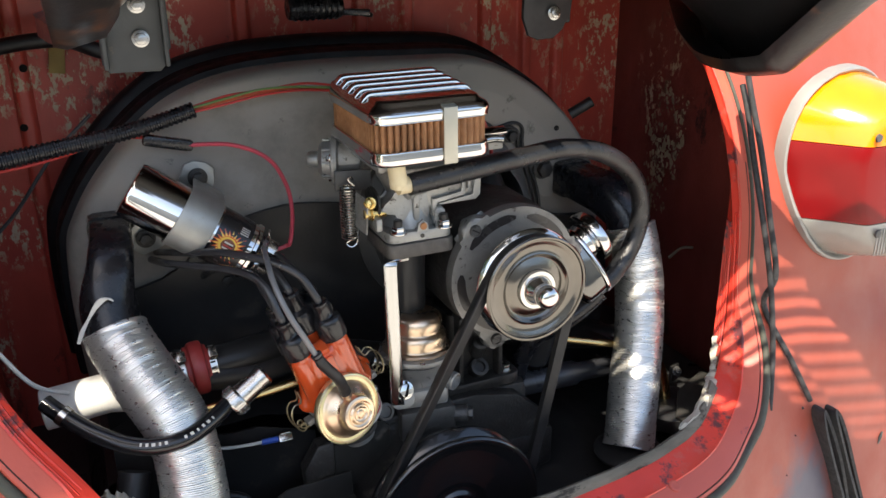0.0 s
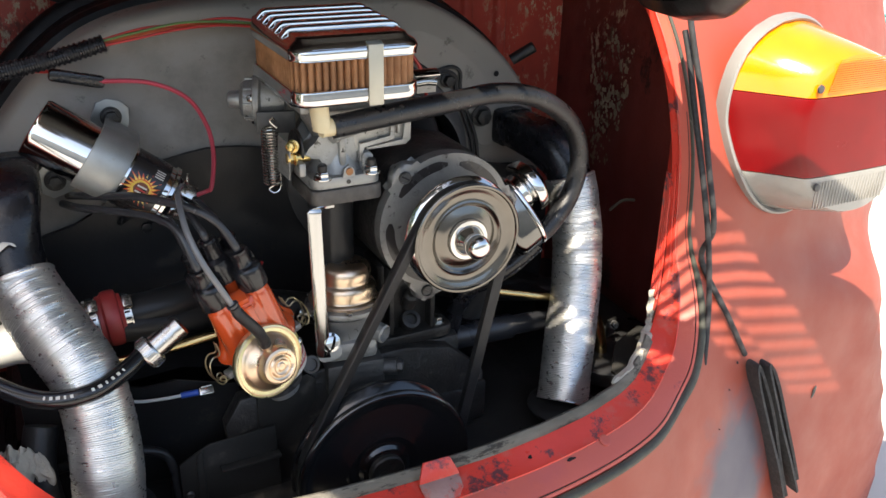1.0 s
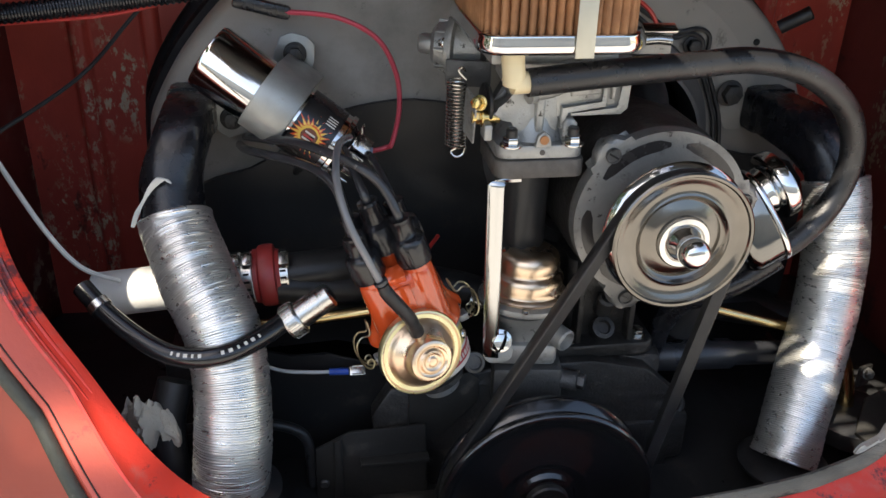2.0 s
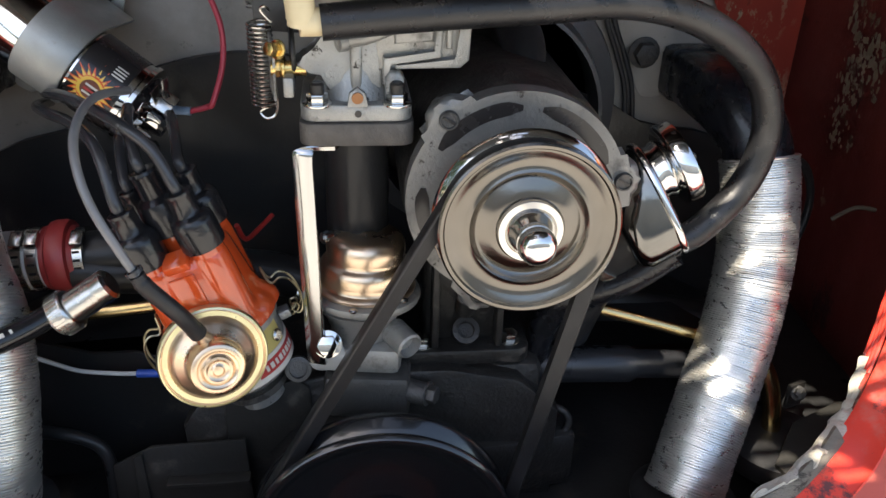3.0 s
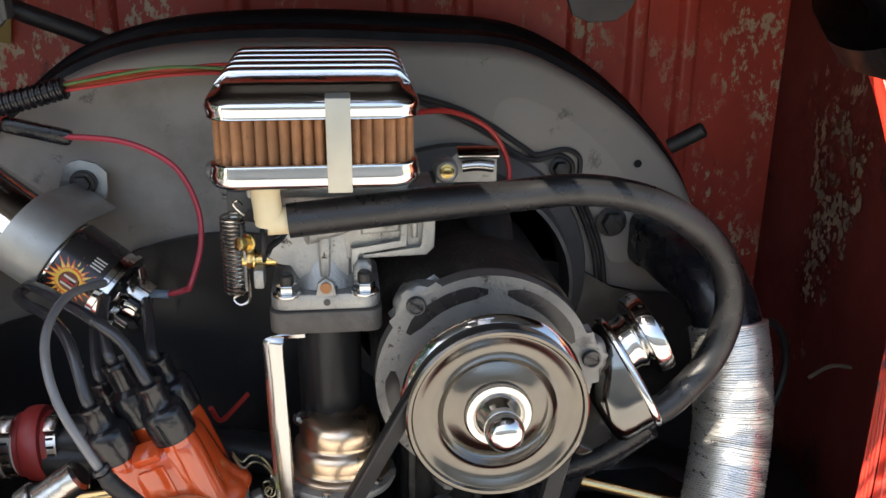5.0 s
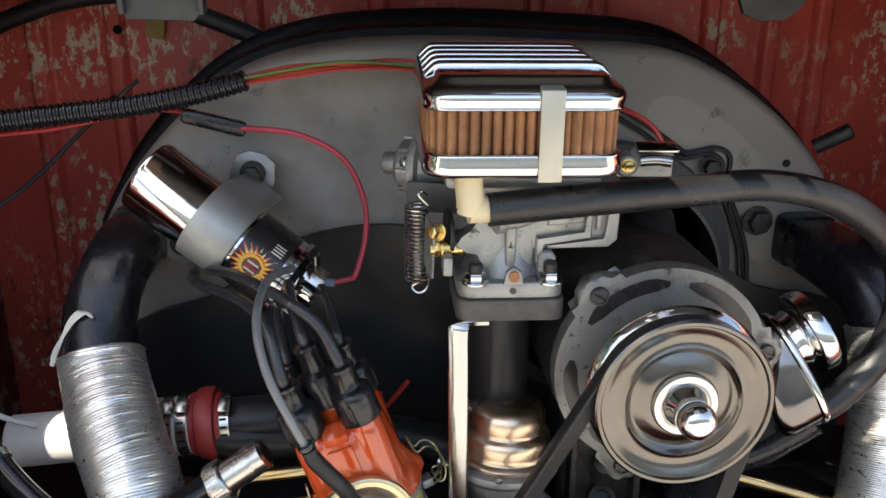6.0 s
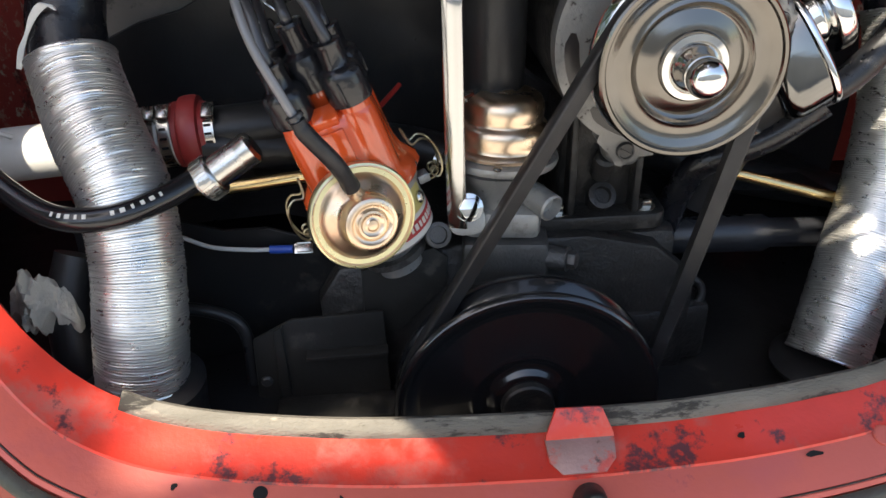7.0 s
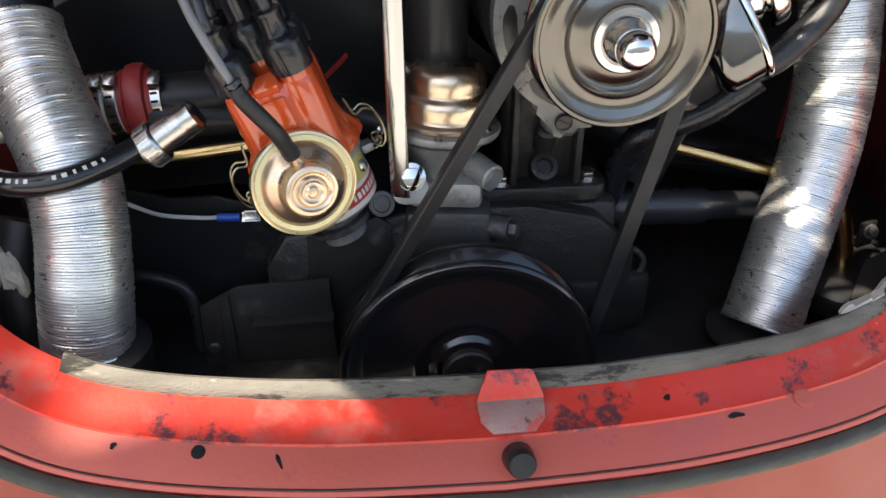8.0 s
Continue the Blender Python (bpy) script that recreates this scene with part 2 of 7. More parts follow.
CONCRETE = mat("sunlit_concrete", (0.54, 0.52, 0.48), 0.85, 0.0, 0.12, 3, 0.3, 40, (0.42, 0.40, 0.36), 0.3, 2, 0.9, edge=0.2)
RENDERWALL = mat("pale_render", (0.52, 0.51, 0.48), 0.9, 0.0, 0.15, 2, 0.4, 60, (0.42, 0.41, 0.38), 0.3, 1.5, 0.9)
GARDEN = mat("garden_hose", (0.07, 0.24, 0.22), 0.4, 0.0, 0.1, 30, 0.0)
ROPE = mat("black_strap", (0.03, 0.03, 0.032), 0.75, 0.0, 0.25, 200, 0.4, 1500)
AMBER = mat("amber_lens", (0.85, 0.24, 0.003), 0.15, 0.0, 0.2, 30, 0.05, 600, trans=0.0, coat=0.5)
REDLENS = mat("red_lens", (0.21, 0.003, 0.004), 0.22, 0.0, 0.3, 30, 0.03, 500, (0.13, 0.002, 0.003), 0.4, 18, 0.25, edge=0.3, spec=0.28)
CLEARLENS = mat("clear_lens", (0.33, 0.32, 0.29), 0.2, 0.0, 0.1, 60, 0.15, 400, trans=0.15, coat=0.4)
LAMPRIM = mat("lamp_gasket_rim", (0.27, 0.265, 0.25), 0.5, 0.2, 0.1, 60, 0.1, 300, (0.24, 0.22, 0.2), 0.25, 30)
STICKER = mat("sticker_black", (0.02, 0.018, 0.018), 0.25, 0.0, 0.1, 60, 0.0)
FLAME = mat("sticker_orange", (0.66, 0.085, 0.015), 0.3, 0.0, 0.2, 90, 0.0)
FLAMEY = mat("sticker_yellow", (0.80, 0.50, 0.08), 0.3, 0.0, 0.1, 90, 0.0)
BROWNPRINT = mat("sticker_brown", (0.16, 0.05, 0.03), 0.35, 0.0, 0.1, 90, 0.0)
PALE = mat("print_pale", (0.62, 0.60, 0.55), 0.4, 0.0, 0.05, 90, 0.0)
YELLOWPL = mat("yellow_plate", (0.55, 0.47, 0.16), 0.45, 0.2, 0.1, 90, 0.05)
PAPERTAPE = mat("old_yellow_tape", (0.42, 0.30, 0.10), 0.7, 0.0, 0.2, 60, 0.2)
LABELRED = mat("label_red", (0.42, 0.03, 0.03), 0.4, 0.0, 0.1, 90, 0.0)
FLAKE = mat("cream_primer", (0.27, 0.21, 0.145), 0.85, 0.0, 0.35, 120, 0.1, 300, (0.17, 0.08, 0.055), 0.5, 70, 0.85)


# ---- mesh helpers ----
def thing(name, base, label, category, group="", kind=""):
    ob = new(name)
    ob.location = base
    ob.empty_display_size = 0.02
    return tagged(ob, label, category, group, kind)


def mesh_of(name, bm, material, sharp=38):
    me = bpy.data.meshes.new(name)
    bmesh.ops.recalc_face_normals(bm, faces=bm.faces[:])
    bm.to_mesh(me)
    bm.free()
    me.materials.append(material)
    me.shade_smooth()
    me.set_sharp_from_angle(angle=radians(sharp))
    return me


def part(name, bm, material, parent, label="", sharp=38):
    ob = new(name, mesh_of(name, bm, material, sharp))
    ob.parent = parent
    if parent is not None and parent.type == "EMPTY":
        ob.matrix_parent_inverse = Matrix.Translation(-Vector(parent.location))
    return tagged(ob, label)


def solo(name, bm, material, label, category, group="", kind="", sharp=38):
    ob = new(name, mesh_of(name, bm, material, sharp))
    return tagged(ob, label, category, group, kind)


def axis_matrix(origin, axis, up=(0, 0, 1)):
    """Local z along axis."""
    z = Vector(axis).normalized()
    u = Vector(up)
    if abs(z.dot(u.normalized())) > 0.97:
        u = Vector((0, 1, 0))
    x = u.cross(z).normalized()
    y = z.cross(x)
    m = Matrix((x, y, z)).transposed().to_4x4()
    m.translation = Vector(origin)
    return m


def catmull(pts, n=8, closed=False):
    pts = [Vector(p) for p in pts]
    out = []
    k = len(pts)
    for i in range(k if closed else k - 1):
        if closed:
            p0, p1, p2, p3 = (pts[(i + j) % k] for j in (-1, 0, 1, 2))
        else:
            p0, p1, p2, p3 = pts[max(i - 1, 0)], pts[i], pts[i + 1], pts[min(i + 2, k - 1)]
        for s in range(n):
            t = s / n
            out.append(0.5 * ((2 * p1) + (p2 - p0) * t + (2 * p0 - 5 * p1 + 4 * p2 - p3) * t * t + (3 * p1 - p0 - 3 * p2 + p3) * t ** 3))
    if not closed:
        out.append(pts[-1])
    return out


def skin(bm, rings, closed=False, cap=True, ring_closed=True):
    """Joins rings of points by quads."""
    vs = [[bm.verts.new(p) for p in r] for r in rings]
    k = len(vs[0])
    for a in range(len(vs) if closed else len(vs) - 1):
        r0, r1 = vs[a], vs[(a + 1) % len(vs)]
        for i in range(k if ring_closed else k - 1):
            j = (i + 1) % k
            bm.faces.new((r0[i], r0[j], r1[j], r1[i]))
    if cap and not closed and ring_closed:
        bm.faces.new(vs[0][::-1])
        bm.faces.new(vs[-1])
    return bm


def catmull_rings(rings, n=5):
    """Smooths a row of rings along their length."""
    cols = [catmull([r[k] for r in rings], n) for k in range(len(rings[0]))]
    return [[c[i] for c in cols] for i in range(len(cols[0]))]


def frames(path, closed=False):
    """Parallel-carried side vectors along a path."""
    k = len(path)
    tan = []
    for i in range(k):
        a = path[(i - 1) % k] if closed or i else path[i]
        b = path[(i + 1) % k] if closed or i < k - 1 else path[i]
        tan.append((b - a).normalized())
    ref = Vector((0, 0, 1)) if abs(tan[0].z) < 0.9 else Vector((1, 0, 0))
    out = []
    u = (ref - tan[0] * ref.dot(tan[0])).normalized()
    for t in tan:
        u = (u - t * u.dot(t)).normalized()
        out.append((t, u, t.cross(u)))
    return out


def tube(pts, r, seg=12, n=8, bm=None, closed=False, smooth=True, cap=True):
    """A round tube along a smooth line; r is a radius or a function of (share of the length, length)."""
    bm = bm or bmesh.new()
    path = catmull(pts, n, closed) if smooth else [Vector(p) for p in pts]
    fr = frames(path, closed)
    rings, s = [], 0.0
    total = sum((path[i + 1] - path[i]).length for i in range(len(path) - 1))
    for i, p in enumerate(path):
        if i:
            s += (p - path[i - 1]).length
        rr = r(s / total, s) if callable(r) else r
        t, u, v = fr[i]
        rings.append([p + rr * (math.cos(2 * math.pi * k / seg) * u + math.sin(2 * math.pi * k / seg) * v) for k in range(seg)])
    return skin(bm, rings, closed, cap)


def resample(path, step):
    out, left = [path[0]], step
    for a, b in zip(path, path[1:]):
        d = (b - a).length
        pos = 0.0
        while d - pos >= left:
            pos += left
            out.append(a.lerp(b, pos / d))
            left = step
        left -= d - pos
    return out


def lathe(profile, origin, axis, seg=48, bm=None, squash=None):
    """Turns (radius, height) pairs about an axis."""
    bm = bm or bmesh.new()
    m = axis_matrix(origin, axis)
    rings = []
    for r, h in profile:
        rings.append([m @ Vector((max(r, 1e-5) * math.cos(2 * math.pi * k / seg), max(r, 1e-5) * math.sin(2 * math.pi * k / seg), h)) for k in range(seg)])
    return skin(bm, rings)


def box(size, m=Matrix(), bevel=0.001, bm=None, seg=2):
    bm = bm or bmesh.new()
    made = bmesh.ops.create_cube(bm, size=1.0, matrix=m @ Matrix.Diagonal((*size, 1)))
    if bevel:
        es = list({e for v in made["verts"] for e in v.link_edges})
        bmesh.ops.bevel(bm, geom=es, offset=bevel, segments=seg, profile=0.5, affect="EDGES")
    return bm


def at(x, y, z, rx=0, ry=0, rz=0):
    return pose(x, y, z, rx, ry, rz)


def prism(poly, m, depth, bevel=0.0, bm=None):
    """An outline in the local xy plane, thickened along local z."""
    bm = bm or bmesh.new()
    lo = [bm.verts.new(m @ Vector((x, y, 0))) for x, y in poly]
    hi = [bm.verts.new(m @ Vector((x, y, depth))) for x, y in poly]
    faces = [bm.faces.new(lo[::-1]), bm.faces.new(hi)]
    k = len(poly)
    for i in range(k):
        j = (i + 1) % k
        faces.append(bm.faces.new((lo[i], lo[j], hi[j], hi[i])))
    if bevel:
        es = list(set(faces[0].edges) | set(faces[1].edges))
        bmesh.ops.bevel(bm, geom=es, offset=bevel, segments=2, profile=0.5, affect="EDGES")
    return bm


def rounded(w, h, r, n=6, cx=0.0, cy=0.0):
    out = []
    for sx, sy, a0 in ((1, 1, 0), (-1, 1, 90), (-1, -1, 180), (1, -1, 270)):
        for k in range(n + 1):
            a = radians(a0 + 90 * k / n)
            out.append((cx + sx * (w / 2 - r) + r * math.cos(a), cy + sy * (h / 2 - r) + r * math.sin(a)))
    return out


def circle2(r, n=24, cx=0.0, cy=0.0):
    return [(cx + r * math.cos(2 * math.pi * k / n), cy + r * math.sin(2 * math.pi * k / n)) for k in range(n)]


def hexbolt(origin, axis, r=0.006, h=0.005, bm=None, washer=True):
    bm = bm or bmesh.new()
    m = axis_matrix(origin, axis)
    if washer:
        prism(circle2(r * 1.35, 16), m, 0.0015, 0.0003, bm)
    prism(circle2(r, 6), m @ Matrix.Translation((0, 0, 0.0015)), h, 0.0006, bm)
    return bm


BACK = (0, -1, 0)


# ---- the car's body round the engine bay ----
RIM = [(0, -0.098, 0.462), (0.10, -0.092, 0.461), (0.19, -0.076, 0.461), (0.25, -0.055, 0.465), (0.30, -0.02, 0.478), (0.332, 0.006, 0.51),
       (0.343, 0.018, 0.57), (0.344, 0.030, 0.664), (0.342, 0.058, 0.747), (0.335, 0.10, 0.816), (0.312, 0.16, 0.90), (0.24, 0.20, 0.95), (0.12, 0.22, 0.97), (0, 0.225, 0.975)]
half = catmull(RIM, 8)
# the other lower corner bulges further out
OTHER = [(0, -0.098, 0.462), (0.10, -0.092, 0.461), (0.19, -0.077, 0.462), (0.245, -0.062, 0.472), (0.287, -0.042, 0.499), (0.326, -0.018, 0.553),
         (0.362, 0.004, 0.609), (0.381, 0.030, 0.664), (0.388, 0.058, 0.747), (0.376, 0.10, 0.816), (0.338, 0.16, 0.90), (0.25, 0.20, 0.95), (0.12, 0.22, 0.97), (0, 0.225, 0.975)]
rim = half + [Vector((-p.x, p.y, p.z)) for p in catmull(OTHER, 8)[-2:0:-1]]
N = len(rim)
rim_out = []
for i in range(N):
    t = rim[(i + 1) % N] - rim[i - 1]
    o = Vector((t.z, 0, -t.x))
    o.normalize()
    if o.dot(rim[i] - Vector((0, 0, 0.7))) < 0:
        o = -o
    rim_out.append(o)


def rim_point(i, out, back):
    # the upright on the side of the tail lamp is folded tighter
    q = rim[i % N]
    f = min(1.0, max(0.0, (q.z - 0.485) / 0.10)) if q.x > 0.2 else 0.0
    p = q + rim_out[i % N] * out * (1 - 0.62 * f)
    return Vector((p.x, p.y - back * (1 - 0.38 * f), p.z))


def low(i):
    """1 along the sill at the bottom, 0 at the sides."""
    return min(1.0, max(0.0, (0.56 - rim[i % N].z) / 0.08))


body = thing("car_body", (0, 0.2, 0), "faded red rear body of an old car with open engine bay", "car body")


def rim_sheet(sections, rng=None):
    bm = bmesh.new()
    idx = rng or range(N)
    rings = [[rim_point(i, *sec(i)) for sec in sections] for i in idx]
    return skin(bm, rings, rng is None, False, False)


# the channel between inner lip and outer edge
channel = rim_sheet([
    lambda i: (0.012, -0.004), lambda i: (0.001, 0.0), lambda i: (0.002, 0.004), lambda i: (0.006 + 0.002 * low(i), 0.008 + 0.010 * low(i)),
    lambda i: (0.008 + 0.004 * low(i), 0.014 + 0.015 * low(i)), lambda i: (0.0075 + 0.005 * low(i), 0.0165 + 0.0155 * low(i)), lambda i: (0.0095 + 0.005 * low(i), 0.0172 + 0.0155 * low(i))])
part("rim_channel", channel, RIMRED, body, "chipped bright red inner flange of the bay opening", 40)
band = rim_sheet([
    lambda i: (0.0085 + 0.005 * low(i), 0.0150 + 0.0165 * low(i)), lambda i: (0.0165 + 0.004 * low(i), 0.0245 + 0.0215 * low(i)),
    lambda i: (0.0205 + 0.004 * low(i), 0.0285 + 0.0235 * low(i)), lambda i: (0.0215 + 0.004 * low(i), 0.0270 + 0.0235 * low(i))])
part("channel_band", band, BANDRED, body, "dull faded red band of the sill, chipped", 40)
lip = rim_sheet([
    lambda i: (0.0212 + 0.004 * low(i), 0.0250 + 0.0235 * low(i)), lambda i: (0.0216 + 0.004 * low(i), 0.0296 + 0.0240 * low(i)), lambda i: (0.0236 + 0.004 * low(i), 0.0312 + 0.0240 * low(i)),
    lambda i: (0.0254 + 0.004 * low(i), 0.0300 + 0.0235 * low(i)), lambda i: (0.0262 + 0.0045 * low(i), 0.0262 + 0.023 * low(i)), lambda i: (0.0330 + 0.006 * low(i), 0.0262 + 0.023 * low(i))])
part("channel_lip", lip, BANDRED, body, "narrow rolled red lip beside the weatherstrip", 40)


def along(i_list, out, back, r, seg=8):
    return tube([rim_point(i, out(i), back(i)) for i in i_list], r, seg, 1, smooth=False)


# chipped crease between flange and band, and the dark joint beside the lip
bm = bmesh.new()
tube([rim_point(i, 0.0083 + 0.0049 * low(i), 0.0148 + 0.0158 * low(i)) for i in range(-60, 61)], lambda u, s: 0.0006 + 0.0004 * noise.noise(Vector((s * 55, 3.3, 1.0))), 6, 1, bm, smooth=False)
part("worn_crease", bm, WORNPINK, body, "chipped pale edge of the red flange", 60)
bm = tube([rim_point(i, 0.0212 + 0.004 * low(i), 0.0287 + 0.0238 * low(i)) for i in range(-60, 61)], 0.0005, 6, 1, smooth=False)
part("joint_gap", bm, BLACKIRON, body, "dark dirty joint beside the lip", 60)

# deep inner face of the flange on the side of the tail lamp
def face_depth(i):
    return 0.024 * max(0.0, 1 - ((rim[i % N].z - 0.56) / 0.13) ** 2) + 0.003


bm = bmesh.new()
skin(bm, [[rim_point(i, a_ * 0.9, -a_ * face_depth(i) / 0.010) for a_ in (0.0005, 0.004, 0.007, 0.010)] for i in range(37, 74)], False, False, False)
part("inner_face", bm, RIMRED, body, "ridged bright red inner face of the opening", 60)
for a_ in (0.0015, 0.0040, 0.0065, 0.0090):
    part("pressed_ridge", tube([rim_point(i, a_ * 0.9 - 0.0006, -a_ * face_depth(i) / 0.010) for i in range(39, 55)], 0.0015, 6, 1, smooth=False), RIMRED, body, "", 60)

# fine pressed ridges on the upright sides of the flange
for s0, s1 in ((38, 56), (N - 72, N - 38)):
    for o_, b_ in ((0.0050, 0.0062), (0.0078, 0.0112)):
        part("pressed_ridge", tube([rim_point(i, o_, b_) for i in range(s0, s1)], 0.0014, 6, 1, smooth=False), RIMRED, body, "", 60)

# felt seal on the inner lip, uneven along its length
bm = bmesh.new()
rings = []
for i in list(range(N - 23, N)) + list(range(0, 33)):
    w = 0.0012 * noise.noise(Vector((i * 0.31, 2.0, 0)))
    sec = [(0.004 + w, -0.004), (-0.003 + w, -0.003), (-0.005 + w, 0.001), (-0.002 + w, 0.006 + w), (0.003, 0.0075 + w), (0.007, 0.005), (0.010, 0.0)]
    rings.append([rim_point(i, a, b) for a, b in sec])
skin(bm, rings)
part("inner_seal", bm, FELT, body, "weathered grey felt seal on the lip", 50)

# outer weatherstrip
bm = bmesh.new()
rings = []
for i in range(N):
    l = low(i)
    a, b = 0.031 + 0.006 * l, 0.029 + 0.025 * l
    w = 0.0008 * noise.noise(Vector((i * 0.4, 7.0, 0)))
    rings.append([rim_point(i, a + x, b + y) for x, y in ((-0.0036, -0.002), (-0.0030, 0.003 + w), (0.0005, 0.0050 + w), (0.0045, 0.0036), (0.0062, -0.002))])
skin(bm, rings, True)
part("outer_weatherstrip", bm, STRIP, body, "perished dark rubber weatherstrip", 60)


# outer skin: apron below, quarter panels and fenders at the sides
def skin_point(i, d):
    l = low(i)
    base = rim_point(i, 0.036 + 0.006 * l, 0.029 + 0.025 * l)
    o = rim_out[i % N]
    plain = rim[i % N] + o * (0.036 + 0.006 * l) - Vector((0, 0.029 + 0.025 * l, 0))
    base = base.lerp(plain, min(1.0, d / 0.04))
    side = min(1.0, abs(o.x) * 1.15) ** 2
    p = base + o * d
    f = min(1.0, max(0.0, (0.62 - p.z) / 0.16)) * min(1.0, max(0.0, -o.z * 5))
    f = f * f * (3 - 2 * f)
    upper = side * (0.17 * d + side * side * 0.32 * d * d) + 7.0 * side * side * max(0, d - 0.455) ** 2 + (1 - side) * (-0.20 * d + 0.9 * d * d)
    lower = side * (0.10 * d + 0.04 * d * d) + 7.0 * max(0, abs(p.x) - 0.712 - 0.12 * min(1.0, max(0.0, (0.42 - p.z) / 0.25))) ** 2 + (1 - side) * (-0.20 * d + 0.45 * d * d)
    y = base.y + upper + (lower - upper) * f
    return Vector((p.x, y, p.z - side * 0.10 * d))


STEPS = [0, 0.006, 0.02, 0.05, 0.09, 0.14, 0.19, 0.24, 0.29, 0.34, 0.38, 0.42, 0.46, 0.50, 0.54, 0.58, 0.64, 0.72, 0.80]
bm = bmesh.new()
skin(bm, [[skin_point(i, d) for d in STEPS] for i in range(N)], True, False, False)
SKIN = [skin_point(i, d) for i in range(0, 60) for d in np.linspace(0, 0.70, 71)]


def skin_y(x, z):
    """How far back the outer skin stands at that place, on the side of the tail lamp."""
    near = sorted(SKIN, key=lambda p: (p.x - x) ** 2 + (p.z - z) ** 2)[:6]
    w = [1 / (1e-6 + (p.x - x) ** 2 + (p.z - z) ** 2) for p in near]
    return sum(a * p.y for a, p in zip(w, near)) / sum(w)


part("outer_skin", bm, FADED, body, "sun-faded salmon red paint, dull and stained", 60)

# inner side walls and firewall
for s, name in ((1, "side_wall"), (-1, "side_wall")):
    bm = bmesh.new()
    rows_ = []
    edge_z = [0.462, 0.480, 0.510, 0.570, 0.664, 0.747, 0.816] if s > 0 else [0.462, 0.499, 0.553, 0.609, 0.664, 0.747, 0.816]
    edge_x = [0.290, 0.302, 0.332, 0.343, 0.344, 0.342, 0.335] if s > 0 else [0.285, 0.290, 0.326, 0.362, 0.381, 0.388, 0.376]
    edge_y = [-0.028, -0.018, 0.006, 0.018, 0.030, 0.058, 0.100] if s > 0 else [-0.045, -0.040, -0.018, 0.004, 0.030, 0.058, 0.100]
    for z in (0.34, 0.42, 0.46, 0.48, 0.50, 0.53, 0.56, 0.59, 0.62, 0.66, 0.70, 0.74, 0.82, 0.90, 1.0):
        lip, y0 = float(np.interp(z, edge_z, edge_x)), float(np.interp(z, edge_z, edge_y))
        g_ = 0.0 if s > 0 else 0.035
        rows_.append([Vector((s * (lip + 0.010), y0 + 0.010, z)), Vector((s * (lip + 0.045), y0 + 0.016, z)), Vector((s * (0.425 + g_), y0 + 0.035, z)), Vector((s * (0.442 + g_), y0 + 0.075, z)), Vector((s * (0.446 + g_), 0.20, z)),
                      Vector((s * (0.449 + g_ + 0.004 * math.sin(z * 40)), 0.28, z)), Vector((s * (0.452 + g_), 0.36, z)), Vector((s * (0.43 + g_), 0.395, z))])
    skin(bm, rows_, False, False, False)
    w = part(name, bm, SIDERED, body, "dark red inner side wall with darker blotches", 60)
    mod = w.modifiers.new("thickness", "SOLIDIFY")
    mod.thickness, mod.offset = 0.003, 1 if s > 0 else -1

# paint flaked to cream primer on the side wall by the tail lamp
bm = bmesh.new()
rf = random.Random(23)
for k in range(330):
    if k < 240:
        a, q = rf.uniform(0, 6.283), rf.gauss(0.95, 0.27)
        y, z = 0.272 + 0.034 * q * math.cos(a), 0.682 + 0.052 * q * math.sin(a)
    else:
        z = rf.uniform(0.555, 0.640)
        y = 0.285 + rf.gauss(0, 0.014)
    r = 0.0006 + 0.0042 * rf.random() ** 2 if k < 240 else rf.uniform(0.0008, 0.0035)
    x = float(np.interp(y, [0.20, 0.28, 0.36], [0.446, 0.449 + 0.004 * math.sin(z * 40), 0.452])) - 0.0042
    tall, turn = rf.uniform(0.8, 2.2), rf.uniform(-0.4, 0.4)
    pts = []
    for j in range(9):
        a = 2 * math.pi * j / 9
        q = r * rf.uniform(0.55, 1.25)
        pts.append(bm.verts.new((x, y + q * math.cos(a) + turn * q * math.sin(a), z + q * tall * math.sin(a))))
    bm.faces.new(pts)
part("flaked_paint", bm, FLAKE, body, "cream primer showing through flaked red paint")

# the pressed firewall with upright ribs
bm = bmesh.new()
xs = np.linspace(-0.49, 0.47, 430)
ribs = (-0.40, -0.33, -0.205, -0.09, 0.055, 0.115, 0.225, 0.285, 0.335)


def fire_y(x):
    y = 0.385
    for k in ribs:
        y -= 0.009 * math.exp(-((x - k) / 0.0085) ** 8)
    return y


skin(bm, [[Vector((x, fire_y(x) - 0.10 * max(0, z - 0.84) ** 1.3, z)) for z in (0.3, 0.6, 0.75, 0.84, 0.88, 0.92, 0.96, 1.02)] for x in xs], False, False, False)
part("firewall", bm, BAYRED, body, "red firewall with paint flaked to cream primer", 60)
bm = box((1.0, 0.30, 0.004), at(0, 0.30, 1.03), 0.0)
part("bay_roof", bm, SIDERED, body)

# black tin tray that closes the bay below
tray = thing("engine_tin", (0, 0.1, 0.30), "black sheet-metal engine tin with oily dust", "engine tin")
bm = bmesh.new()
skin(bm, [[Vector((x, y, 0.372 + 0.012 * math.exp(-((abs(x) - 0.2) / 0.03) ** 2) - 0.03 * max(0, -y))) for y in np.linspace(-0.088 + 0.75 * max(0, abs(x) - 0.17), 0.40, 14)] for x in np.linspace(-0.49, 0.49, 46)], False, False, False)
part("floor_tin", bm, BLACKTIN, tray)
part("pipe_collar", lathe([(0.020, 0.000), (0.043, 0.000), (0.046, 0.004), (0.046, 0.026), (0.043, 0.030), (0.030, 0.031), (0.022, 0.026)], (0.320, 0.099, 0.372), (0, 0, 1), 36), BLACKTIN, tray, "round black pressed collar")
